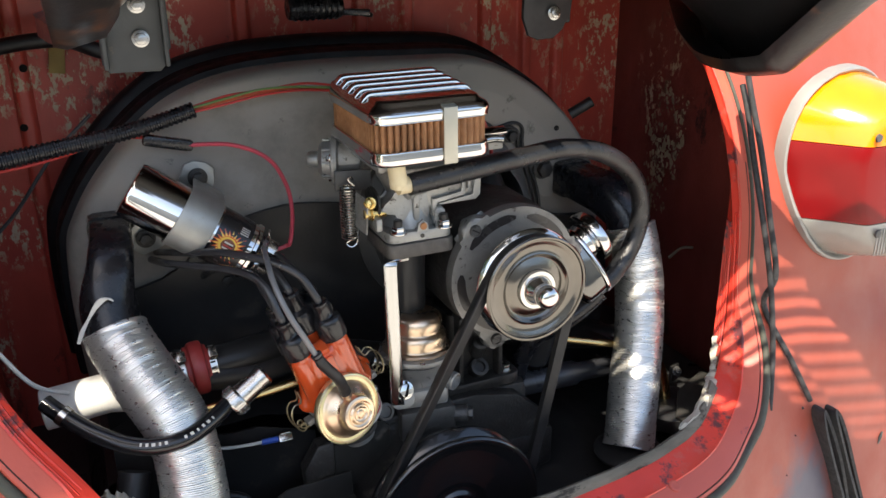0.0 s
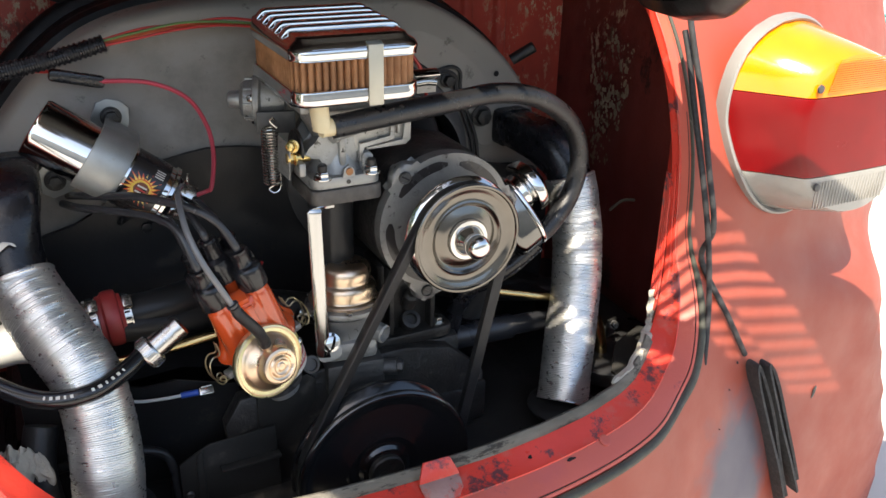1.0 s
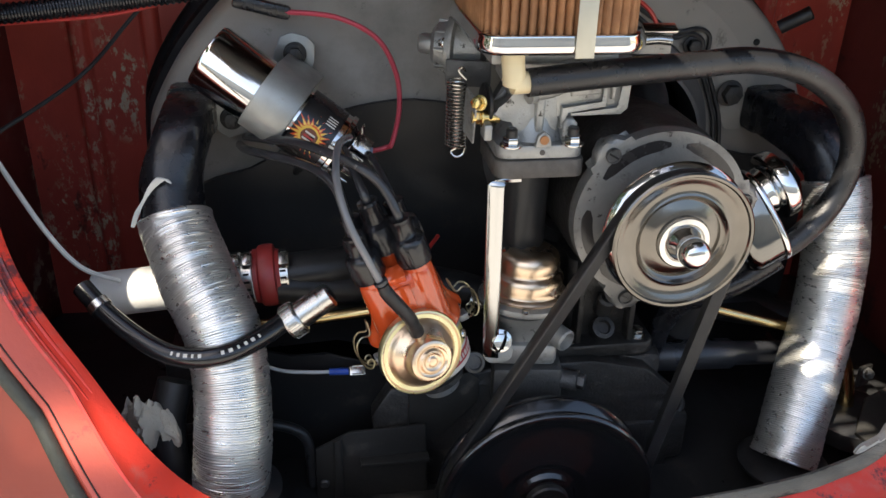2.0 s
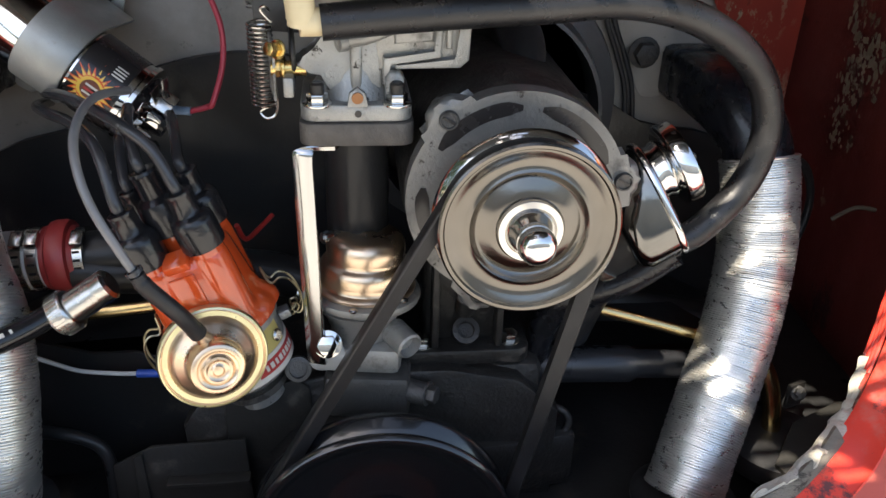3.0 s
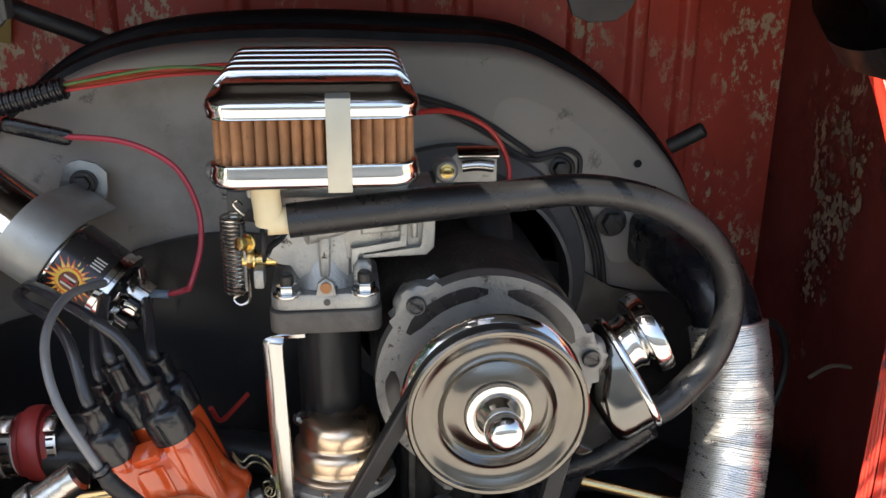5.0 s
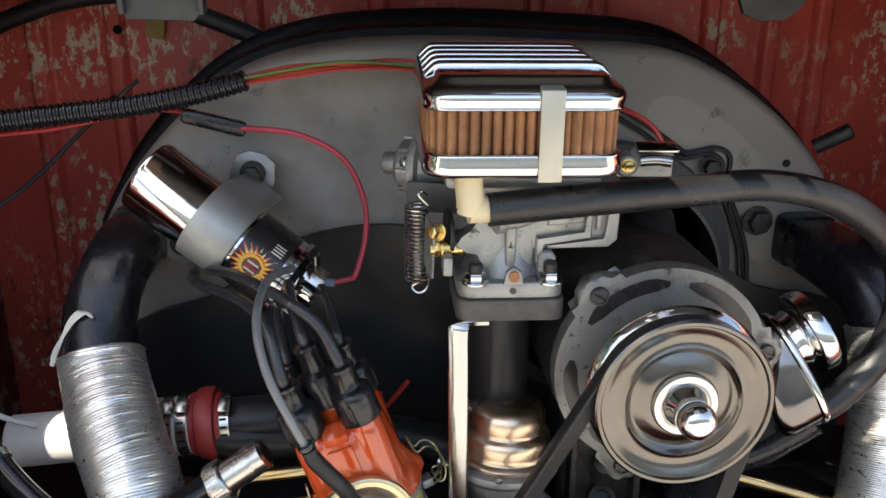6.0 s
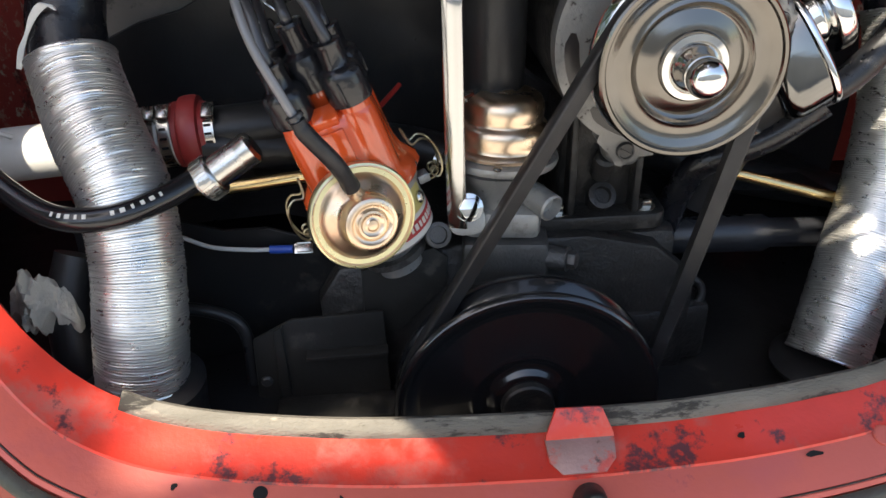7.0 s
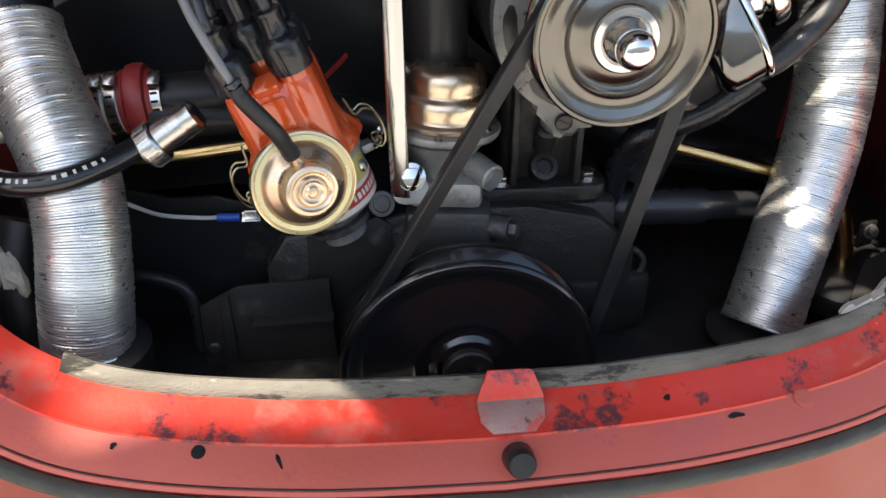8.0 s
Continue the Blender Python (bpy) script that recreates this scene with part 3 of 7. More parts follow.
for s in (-1, 1):
    bm = bmesh.new()
    skin(bm, [[Vector((s * x, y, z)) for x, z in ((0.075, 0.44), (0.10, 0.475), (0.16, 0.49), (0.24, 0.485), (0.31, 0.45), (0.33, 0.38))] for y in np.linspace(0.105, 0.30, 8)], False, False, False)
    part("cylinder_tin", bm, BLACKTIN, tray)
TM = Matrix(((1, 0, 0, 0), (0, 0, -1, 0.038), (0, 1, 0, 0), (0, 0, 0, 1)))
bm = prism([(-0.1835, 0.34), (-0.1820, 0.430), (-0.1545, 0.4450), (-0.0920, 0.4475), (-0.0880, 0.34)], TM, 0.003, 0.001)
cov = part("pulley_tin", bm, DUSTYTIN, tray, "dusty black folded cover plate")
part("fold", prism([(-0.1680, 0.34), (-0.1675, 0.4380), (-0.1610, 0.4415), (-0.1590, 0.34)], TM @ Matrix.Translation((0, 0, 0.0030)), 0.0025, 0.0008), DUSTYTIN, cov)
part("ledge", prism([(-0.1460, 0.4165), (-0.1460, 0.4195), (-0.0900, 0.4205), (-0.0900, 0.4165)], TM @ Matrix.Translation((0, 0, 0.0030)), 0.010, 0.0012), DUSTYTIN, cov)
part("lower_step", box((0.085, 0.030, 0.003), at(-0.125, 0.010, 0.388, -8, 0, 0), 0.001), DUSTYTIN, cov)
for x, z in ((-0.176, 0.395),):
    part("cover_screw", lathe([(0, 0), (0.0042, 0), (0.0044, 0.0012), (0.0030, 0.0026), (0, 0.0026)], (x, 0.035, z), BACK, 14), CASTDARK, cov)
bm = prism([(-0.1050, 0.4750), (-0.0560, 0.4900), (-0.0470, 0.4820), (-0.0470, 0.4600), (-0.0800, 0.4250), (-0.1050, 0.4250)], TM @ Matrix.Translation((0, 0, -0.010)), 0.004, 0.0012)
part("case_bracket", bm, DUSTYTIN, tray, "dusty black bracket plate")
part("tin_bead", tube([(-0.30, 0.060, 0.440), (-0.245, 0.052, 0.450), (-0.205, 0.048, 0.446), (-0.188, 0.046, 0.430), (-0.186, 0.040, 0.39)], 0.0045, 10, 6), BLACKTIN, tray)
part("rear_tin", prism([(-0.300, 0.38), (-0.300, 0.500), (-0.245, 0.505), (-0.200, 0.488), (-0.170, 0.490), (-0.112, 0.470), (-0.112, 0.38)], TM @ Matrix.Translation((0, 0, -0.050)), 0.003, 0.0012), BLACKTIN, tray, "glossy black cylinder tin")

# striker for the lid lock on the sill
striker = thing("latch_striker", (0, -0.12, 0.45), "bent red striker tab with bare worn edges on the sill", "latch")
SB = at(0.008, -0.1262, 0.4500, 30, 0, 0)
bm = prism([(-0.0115, -0.002), (0.0115, -0.002), (0.0178, 0.005), (0.0188, 0.0175), (-0.0188, 0.0175), (-0.0178, 0.005)], SB, 0.0022, 0.0006)
part("base_plate", bm, WORNPLATE, striker, "worn pinkish grey plate")
f0 = SB @ Vector((0, 0.0172, 0))
bm = prism([(-0.0188, 0), (0.0188, 0), (0.0185, 0.003), (0.0130, 0.0165), (0.0100, 0.0172), (-0.0120, 0.0175), (-0.0180, 0.003)], at(f0.x, f0.y, f0.z, 62, 0, 0), 0.0022, 0.0006)
part("tab", bm, RIMRED, striker, "shiny red folded tab")
bm = lathe([(0.0, 0), (0.0080, 0), (0.0088, 0.002), (0.0080, 0.010), (0.0078, 0.014), (0.0066, 0.0158), (0, 0.016)], (0.008, -0.138, 0.4425), (0, -0.8, 0.4), 20)
part("rubber_buffer", bm, RUBBER, striker, "black rubber buffer")

# small marks on the sill
def band_spot(x, f=0.5):
    """A place on the faded band of the sill and its outward direction."""
    i = min(range(N), key=lambda k: abs(rim[k].x - x) + (9 if rim[k].z > 0.56 else 0))
    a, b = rim_point(i, 0.0135, 0.0315), rim_point(i, 0.0205, 0.046)
    t = (rim_point(i + 1, 0.0135, 0.0315) - rim_point(i - 1, 0.0135, 0.0315)).normalized()
    n_ = t.cross(b - a).normalized()
    if n_.z < 0:
        n_ = -n_
    p = a.lerp(b, f)
    p.x = x
    return p, n_


p, n_ = band_spot(-0.161, 0.35)
part("drain_hole", lathe([(0.0039, -0.002), (0.0039, 0.0004), (0.0030, 0.0006), (0, 0.0005)], p, n_, 16), HOLE, body, "round black hole in the sill")
p, n_ = band_spot(0.180, 0.25)
part("rivet", lathe([(0.0062, -0.002), (0.0060, 0.0010), (0.0045, 0.0016), (0.0020, 0.0010), (0, 0.0012)], p, n_, 18), BANDRED, body)
for k, (x, f, a, b) in enumerate(((-0.118, 0.62, 0.0011, 0.0048), (0.136, 0.30, 0.0016, 0.0055), (-0.206, 0.5, 0.0015, 0.0022), (0.098, -0.75, 0.0022, 0.0018))):
    p, n_ = band_spot(x, f)
    m_ = axis_matrix(p, n_) @ Matrix.Rotation(0.5 + k, 4, "Z")
    bm = bmesh.new()
    bm.faces.new([bm.verts.new(m_ @ Vector((a * math.cos(w) * (1 + 0.3 * math.sin(3 * w + k)), b * math.sin(w), 0.0006))) for w in np.linspace(0, 2 * math.pi, 13)[:-1]])
    part("paint_chip", bm, HOLE, body)

# ---- opened engine lid ----
LIDPROF = catmull([(0, 0.24, 0.985), (0, 0.17, 0.93), (0, 0.10, 0.905), (0, 0.0, 0.915), (0, -0.09, 0.955), (0, -0.25, 1.05), (0, -0.42, 1.18), (0, -0.56, 1.32), (0, -0.66, 1.46), (0, -0.75, 1.58), (0, -0.83, 1.69), (0, -0.91, 1.79), (0, -0.99, 1.88)], 40)


def lid_half(k, side=1):
    near = [0.315, 0.345, 0.30] if side >= 0 else [0.29, 0.26, 0.20]
    return float(np.interp(LIDPROF[k].y, [-0.80, -0.66, -0.56, -0.45, -0.30, -0.15, -0.05, 0.0, 0.06, 0.12, 0.24], [0.40, 0.44, 0.45, 0.43, 0.375, 0.292, 0.290, 0.299] + near))


def lid_point(u, k, drop=0.0):
    p = LIDPROF[k]
    w = lid_half(k, u)
    lift = 1.0 if u > 0 else float(np.interp(p.y, [-0.35, -0.12, 0.0], [1.0, 0.6, 0.25]))
    return Vector((u * w, p.y, p.z - lift * float(np.interp(p.y, [-0.6, -0.30, -0.17, -0.08, 0.02, 0.12, 0.24], [0.02, 0.03, 0.085, 0.115, 0.085, 0.035, 0.0])) * abs(u) ** 5 - drop))


# slots: from x, to x, first row, last row, rows from slot to slot, open rows
LOUVRES = [(0.03, 0.10, 164, 244, 6.4, 4.0), (0.10, 0.206, 192, 264, 6.4, 4.0), (-0.060, -0.030, 180, 244, 6.4, 4.0),
           (-0.016, 0.024, 148, 158, 20, 20), (0.042, 0.062, 148, 158, 20, 20), (0.069, 0.115, 148, 158, 20, 20)]


def lid_solid(u, k):
    x = u * lid_half(k, u)
    for a, b, k0, k1, step, gap in LOUVRES:
        if a <= x < b and k0 <= k < k1 and (k - k0) % step < gap:
            return False
    return True


us = np.linspace(-1, 1, 101)
bm = bmesh.new()
vs = [[bm.verts.new(lid_point(u, k)) for u in us] for k in range(len(LIDPROF))]
for k in range(len(LIDPROF) - 1):
    for j in range(len(us) - 1):
        if lid_solid((us[j] + us[j + 1]) / 2, k):
            bm.faces.new((vs[k][j], vs[k][j + 1], vs[k + 1][j + 1], vs[k + 1][j]))
lid = part("engine_lid", bm, LIDBLACK, body, "opened engine lid, black underside with louvre slots", 60)
mod = lid.modifiers.new("thickness", "SOLIDIFY")
mod.thickness, mod.offset = 0.002, 1
edge_ids = [(-1, k) for k in range(len(LIDPROF) - 1, -1, -1)] + [(u, 0) for u in us] + [(1, k) for k in range(len(LIDPROF))]
bm = bmesh.new()
ring = []
for u, k in edge_ids:
    p = lid_point(u, k)
    inw = Vector((-u * 0.03, 0, 0)) + (Vector((0, -0.03, 0.012)) if k == 0 else Vector((0, 0, 0)))
    ring.append([p + Vector((0, 0, 0.0)), p + Vector((0, 0, -0.012)), p + inw * 0.25 + Vector((0, 0, -0.014)), p + inw + Vector((0, 0, -0.008)), p + inw * 1.3 + Vector((0, 0, 0.004))])
skin(bm, ring, False, False, False)
p = part("edge_frame", bm, LIDEDGE, lid, "black stiffening frame with rusty edge", 60)


# ---- surroundings ----
bm = bmesh.new()
skin(bm, [[Vector((x, y, 0)) for y in (-60, -8, -3, -1, 0, 1, 3, 8, 60)] for x in (-60, -8, -3, -1, 0, 1, 3, 8, 60)], False, False, False)
solo("ground", bm, CONCRETE, "bright sunlit concrete yard", "ground", kind="structure")
coil_pts = []
for k in range(70):
    a = k * 0.36
    r = 0.42 + 0.05 * math.sin(k * 0.7) + 0.02 * math.cos(k * 1.9)
    coil_pts.append((5.25 + 1.35 * r * math.cos(a) * 1.2 + 0.01 * k, 3.85 + 1.35 * r * math.sin(a) - 0.012 * k, 0.02 + 0.01 * (k % 3)))
solo("garden_hose", tube(coil_pts, 0.012, 8, 4), GARDEN, "loops of green garden hose lying on the concrete", "hose")

# unseen wall added behind the camera to darken reflections in chrome and black
bm = box((12.0, 0.2, 1.9), at(0.4, -5.2, 0.95), 0.01)
solo("reflection_wall", bm, RENDERWALL, "unseen pale rendered wall added behind the camera for reflections", "wall", kind="structure")

# an unseen tree added behind the camera only to dapple the bay with shade
tree = thing("tree", (-2.5, -2.2, 0), "unseen leafy tree added to shade one side of the bay", "tree")
bm = tube([(-2.5, -2.2, 0), (-2.45, -2.15, 1.2), (-2.3, -2.0, 2.2), (-2.05, -1.78, 3.0), (-1.9, -1.62, 3.5)], lambda u, s: 0.09 * (1 - 0.75 * u), 12, 8)
for k in range(9):
    a = k * 2.4
    p0 = Vector((-2.1, -1.82, 2.9)).lerp(Vector((-1.9, -1.62, 3.5)), k / 9)
    p1 = p0 + Vector((0.30 * math.cos(a), 0.45 * math.sin(a), 0.25 + 0.03 * k))
    tube([p0, p0.lerp(p1, 0.5) + Vector((0, 0, 0.05)), p1], lambda u, s: 0.022 * (1 - 0.8 * u), 7, 4, bm)
part("trunk", bm, BARK, tree)
bm = bmesh.new()
rt = random.Random(11)
TC = Vector((-0.315, 0.0, 0.50)) + SUN / SUN.z * 3.0
for k in range(5200):
    while True:
        q = Vector((rt.uniform(-1, 1), rt.uniform(-1, 1), rt.uniform(-1, 1)))
        if 0.05 < q.length < 1 + 0.25 * noise.noise(q * 2.2):
            break
    c = TC + Vector((q.x * 0.32, q.y * 0.75, q.z * 0.62))
    g_ = c - SUN / SUN.z * (c.z - 0.462)
    # leaves left out where sun patches should reach sill, corner and pipe
    if (-0.265 < g_.x < 0.0 and -0.134 < g_.y < -0.030) or (-0.36 < g_.x < -0.27 and -0.05 < g_.y < 0.03) or (-0.33 < g_.x < -0.22 and 0.10 < g_.y < 0.20):
        continue
    m = Matrix.Translation(c) @ Euler((rt.uniform(0, 6.3), rt.uniform(0, 6.3), rt.uniform(0, 6.3))).to_matrix().to_4x4()
    w, l = 0.026 * rt.uniform(0.7, 1.3), 0.05 * rt.uniform(0.7, 1.3)
    bm.faces.new([bm.verts.new(m @ Vector(v)) for v in ((0, -l, 0), (w, -0.2 * l, 0.006), (0.6 * w, 0.6 * l, 0.004), (0, l, 0), (-0.6 * w, 0.6 * l, 0.004), (-w, -0.2 * l, 0.006))])
tagged(part("shade_crown", bm, LEAF, tree), kind="stuff")

# a tall hedge along the side of the yard
bm = bmesh.new()
rh = random.Random(31)
for k in range(5200):
    face = rh.random() ** 2
    c = Vector((-2.05 - 0.5 * face + 0.10 * math.sin(k * 0.37), rh.uniform(-1.2, 3.0), 2.5 * rh.random() ** 0.8))
    m = Matrix.Translation(c) @ Euler((rh.uniform(0, 6.3), rh.uniform(0, 6.3), rh.uniform(0, 6.3))).to_matrix().to_4x4()
    w, l = 0.045 * rh.uniform(0.7, 1.3), 0.085 * rh.uniform(0.7, 1.3)
    bm.faces.new([bm.verts.new(m @ Vector(v)) for v in ((0, -l, 0), (w, -0.2 * l, 0.008), (0.6 * w, 0.6 * l, 0.005), (0, l, 0), (-0.6 * w, 0.6 * l, 0.005), (-w, -0.2 * l, 0.008))])
solo("hedge", bm, LEAF, "tall green hedge along the yard", "hedge", kind="stuff")

# ---- fan shroud ----
shroud = thing("fan_shroud", (0, 0.25, 0.45), "grey painted sheet-metal fan shroud with dusty stains", "fan shroud")
ARCH = [(-0.312, 0.50), (-0.315, 0.58), (-0.312, 0.645), (-0.302, 0.675), (-0.275, 0.717), (-0.232, 0.762), (-0.186, 0.792), (-0.124, 0.808), (-0.04, 0.812), (0.054, 0.809), (0.127, 0.805),
        (0.172, 0.789), (0.219, 0.759), (0.258, 0.722), (0.286, 0.678), (0.300, 0.62), (0.302, 0.56), (0.30, 0.50)]
arch = [(p.x, p.z) for p in catmull([(x, 0, z) for x, z in ARCH], 5)]


def arch_ring(inset, y):
    c = (0.0, 0.60)
    out = []
    for x, z in arch:
        d = math.hypot(x - c[0], z - c[1])
        f = (d - inset) / d
        out.append(Vector((c[0] + (x - c[0]) * f, y, max(0.50, c[1] + (z - c[1]) * f))))
    return out


bm = bmesh.new()
bm.faces.new([bm.verts.new(p) for p in arch_ring(0.009, 0.2085)])
skin(bm, [arch_ring(0.009, 0.2085), arch_ring(0.003, 0.214), arch_ring(0, 0.222), arch_ring(0, 0.335), arch_ring(0.02, 0.345)], False, False, False)
bmesh.ops.remove_doubles(bm, verts=bm.verts[:], dist=0.00001)
part("housing", bm, SHROUD, shroud, "", 50)
bm = skin(bmesh.new(), [arch_ring(0.002, 0.246), arch_ring(-0.006, 0.248), arch_ring(-0.009, 0.254), arch_ring(-0.009, 0.264), arch_ring(-0.006, 0.27), arch_ring(0.002, 0.27)], False, False, False)
part("edge_seal", bm, SEALBLACK, shroud, "thick black rubber seal over the shroud")
bm = skin(bmesh.new(), [arch_ring(0.002, 0.272), arch_ring(-0.004, 0.275), arch_ring(-0.007, 0.300), arch_ring(-0.014, 0.302), arch_ring(-0.017, 0.306), arch_ring(-0.017, 0.326), arch_ring(-0.006, 0.335)], False, False, False)
part("rear_seal", bm, SEALBLACK, shroud)
bm = lathe([(0, 0), (0.0032, 0), (0.0032, 0.0006), (0, 0.0006)], (0.232, 0.2080, 0.717), BACK, 14)
part("bolt_hole", bm, HOLE, shroud, "small round hole")
for x, z, r_ in ((0.168, 0.716, 0.0062), (-0.165, 0.60, 0.0055), (0.2125, 0.671, 0.0092)):
    part("bolt", hexbolt((x, 0.204, z), BACK, r_, 0.008), BLACKIRON, shroud)
bm = lathe([(0.0, 0), (0.0064, 0), (0.0066, 0.030), (0.0048, 0.031), (0.004, 0.006), (0, 0.005)], (0.268, 0.236, 0.724), (0.76, -0.38, 0.54), 18)
part("stub_pipe", bm, RUBBER, shroud, "short black stub pipe")
# black sheet imitating the shade that falls on the lower shroud
plate = [(-0.300, 0.40), (-0.300, 0.565), (-0.270, 0.600), (-0.215, 0.618), (-0.170, 0.655), (-0.10, 0.672), (-0.03, 0.665), (0.04, 0.655), (0.17, 0.640), (0.215, 0.615), (0.30, 0.585), (0.30, 0.40)]
plate = [(p.x, p.z) for p in catmull([(x, 0, z) for x, z in plate], 4)]
bm = prism(plate, Matrix(((1, 0, 0, 0), (0, 0, -1, 0.204), (0, 1, 0, 0), (0, 0, 0, 1))), 0.006, 0.0015)
part("shade_plate", bm, BLACKTIN, shroud, "black sheet standing in for shade on the lower shroud")
# pressed step round the fan
ring = []
for a in np.linspace(radians(8), radians(80), 40):
    f = min(1.0, 6 * min(a - radians(8), radians(80) - a) + 0.02)
    ring.append([Vector((0.085 + r * math.cos(a), 0.2092 - h * f, 0.610 + r * math.sin(a))) for r, h in ((0.128, 0), (0.134, 0.0022), (0.142, 0.0036), (0.152, 0.0036), (0.163, 0.0018), (0.172, 0))])
part("pressed_step", skin(bmesh.new(), ring, False, False, False), SHROUD, shroud, "", 70)
# fan throat round the alternator
bm = lathe([(0.104, 0), (0.108, 0.004), (0.106, 0.010), (0.092, 0.018), (0.088, 0.040), (0.085, 0.041), (0.085, 0)], (0.085, 0.206, 0.630), BACK, 56)
part("fan_throat", bm, THROAT, shroud, "dark ring of the fan opening")
part("fan_plate", lathe([(0.0, 0.0), (0.050, 0.002), (0.060, 0.006), (0.080, 0.006), (0.086, 0.003), (0.086, 0.0)], (0.085, 0.232, 0.630), BACK, 48), THROAT, shroud, "dark plate of the fan behind the alternator")

# ---- crankshaft pulley ----
pul = thing("crankshaft_pulley", (0, 0.0, 0.3125), "large black painted crankshaft pulley with dished face", "pulley")
bm = lathe([(0.030, -0.012), (0.078, -0.012), (0.0865, -0.010), (0.0875, -0.007), (0.0865, -0.004), (0.077, 0.004), (0.0862, 0.0112), (0.0880, 0.0125), (0.0888, 0.0145), (0.0883, 0.0165),
            (0.0864, 0.0180), (0.0838, 0.0180), (0.0812, 0.0165), (0.0792, 0.0142), (0.0765, 0.0125), (0.0735, 0.0105), (0.070, 0.0098), (0.055, 0.0092), (0.0395, 0.0088), (0.0372, 0.0098), (0.0350, 0.0106), (0.0328, 0.0100), (0.0310, 0.0092), (0.0275, 0.0092), (0.0250, 0.0104), (0.0232, 0.0130), (0.0212, 0.0140), (0.0, 0.014)], (0, 0.0, 0.4), BACK, 72)
part("rim", bm, mat("pulley_black", (0.010, 0.010, 0.011), 0.2, 0.0, 0.25, 60, 0.05, 300, (0.05, 0.046, 0.042), 0.2, 40, 0.6, coat=0.7), pul)
bm = lathe([(0.0, 0.010), (0.0180, 0.012), (0.0180, 0.0185), (0.0168, 0.0200), (0.0130, 0.0206), (0.0100, 0.0190), (0, 0.0188)], (0, 0, 0.4), BACK, 30)
part("hub_bolt", bm, BLACKIRON, pul, "black hub bolt")

# ---- alternator ----
AX, AZ = 0.0835, 0.6265
alt = thing("alternator", (AX, 0.1, 0.55), "grey cast alternator with chromed two-piece pulley", "alternator")
bm = bmesh.new()
poly = []
EARS = [(0.0405, 0.677), (0.149, 0.637), (0.064, 0.559)]
for k in range(120):
    a = 2 * math.pi * k / 120
    r = 0.0675
    d = (math.cos(a), math.sin(a))
    for ex, ez in EARS:
        ea = math.atan2(ez - AZ, ex - AX)
        er = math.hypot(ez - AZ, ex - AX)
        da = (a - ea + math.pi) % (2 * math.pi) - math.pi
        r = max(r, (er + 0.011) * math.exp(-(da / 0.34) ** 4))
    poly.append((r * d[0], r * d[1]))
FACE = Matrix(((1, 0, 0, AX), (0, 0, -1, 0.046), (0, 1, 0, AZ), (0, 0, 0, 1)))
prism(poly, FACE, 0.013, 0.0042, bm)
part("end_shield", bm, ALTCAST, alt, "dirty grey cast end shield", 45)
bm = lathe([(0.066, -0.16), (0.069, -0.15), (0.069, -0.02), (0.0665, -0.0125), (0.0665, -0.002), (0.05, 0.0)], (AX, 0.046, AZ), BACK, 56)
part("stator_housing", bm, BLACKIRON, alt)
for a0, a1 in ((22, 78), (90, 146), (172, 214), (222, 262), (292, 330)):
    ring = []
    for j in range(15):
        a = radians(a0 + (a1 - a0) * j / 14)
        w = 0.0044 * min(1, 0.35 + 4 * min(j, 14 - j) / 14)
        ring.append([Vector((AX + r * math.cos(a), y, AZ + r * math.sin(a))) for r, y in ((0.0575 - w, 0.0325), (0.0575 + w, 0.0325), (0.0575 + w, 0.040), (0.0575 - w, 0.040))])
    part("vent_slot", skin(bmesh.new(), ring), STICKER, alt, "dark cooling slot")
for ex, ez in EARS:
    bm = lathe([(0, 0), (0.0058, 0), (0.0060, 0.002), (0.0054, 0.0035), (0.0045, 0.0035), (0.0043, 0.0022), (0, 0.0022)], (ex, 0.0335, ez), BACK, 20)
    s_ = part("screw", bm, CASTDARK, alt, "slotted screw")
    part("slot", box((0.008, 0.001, 0.0012), at(ex, 0.0305, ez, 0, 30, 0), 0.0), STICKER, s_)
# pulley: rear half, front half, spacer cone and shaft nut
bm = lathe([(0.018, -0.012), (0.050, -0.011), (0.0535, -0.009), (0.0548, -0.006), (0.0535, -0.0035), (0.046, 0.002), (0.02, 0.004)], (AX, 0.0, AZ), BACK, 72)
part("rear_pulley_half", bm, CHROME, alt, "bright chromed rear pulley half")
bm = lathe([(0.02, 0.0), (0.044, 0.001), (0.0505, 0.0075), (0.0525, 0.0095), (0.0527, 0.0112), (0.0515, 0.0122), (0.0497, 0.0120), (0.0487, 0.0104), (0.0470, 0.0100), (0.0445, 0.0084), (0.0415, 0.0074), (0.0385, 0.0071), (0.0360, 0.0076), (0.0345, 0.0084),
            (0.0330, 0.0070), (0.0318, 0.0052), (0.0300, 0.0046), (0.0285, 0.0052), (0.0240, 0.0072), (0.0195, 0.0085), (0.0, 0.0085)], (AX, 0.0, AZ), BACK, 80)
part("front_pulley_half", bm, PULLEY, alt, "dull chromed dished pulley face")
bm = lathe([(0.0195, 0.006), (0.0198, 0.0105), (0.0185, 0.0125), (0.0150, 0.0130), (0.0135, 0.0110), (0.012, 0.0110)], (AX, 0.0, AZ), BACK, 48)
part("spacer_ring", bm, CHROME, alt)
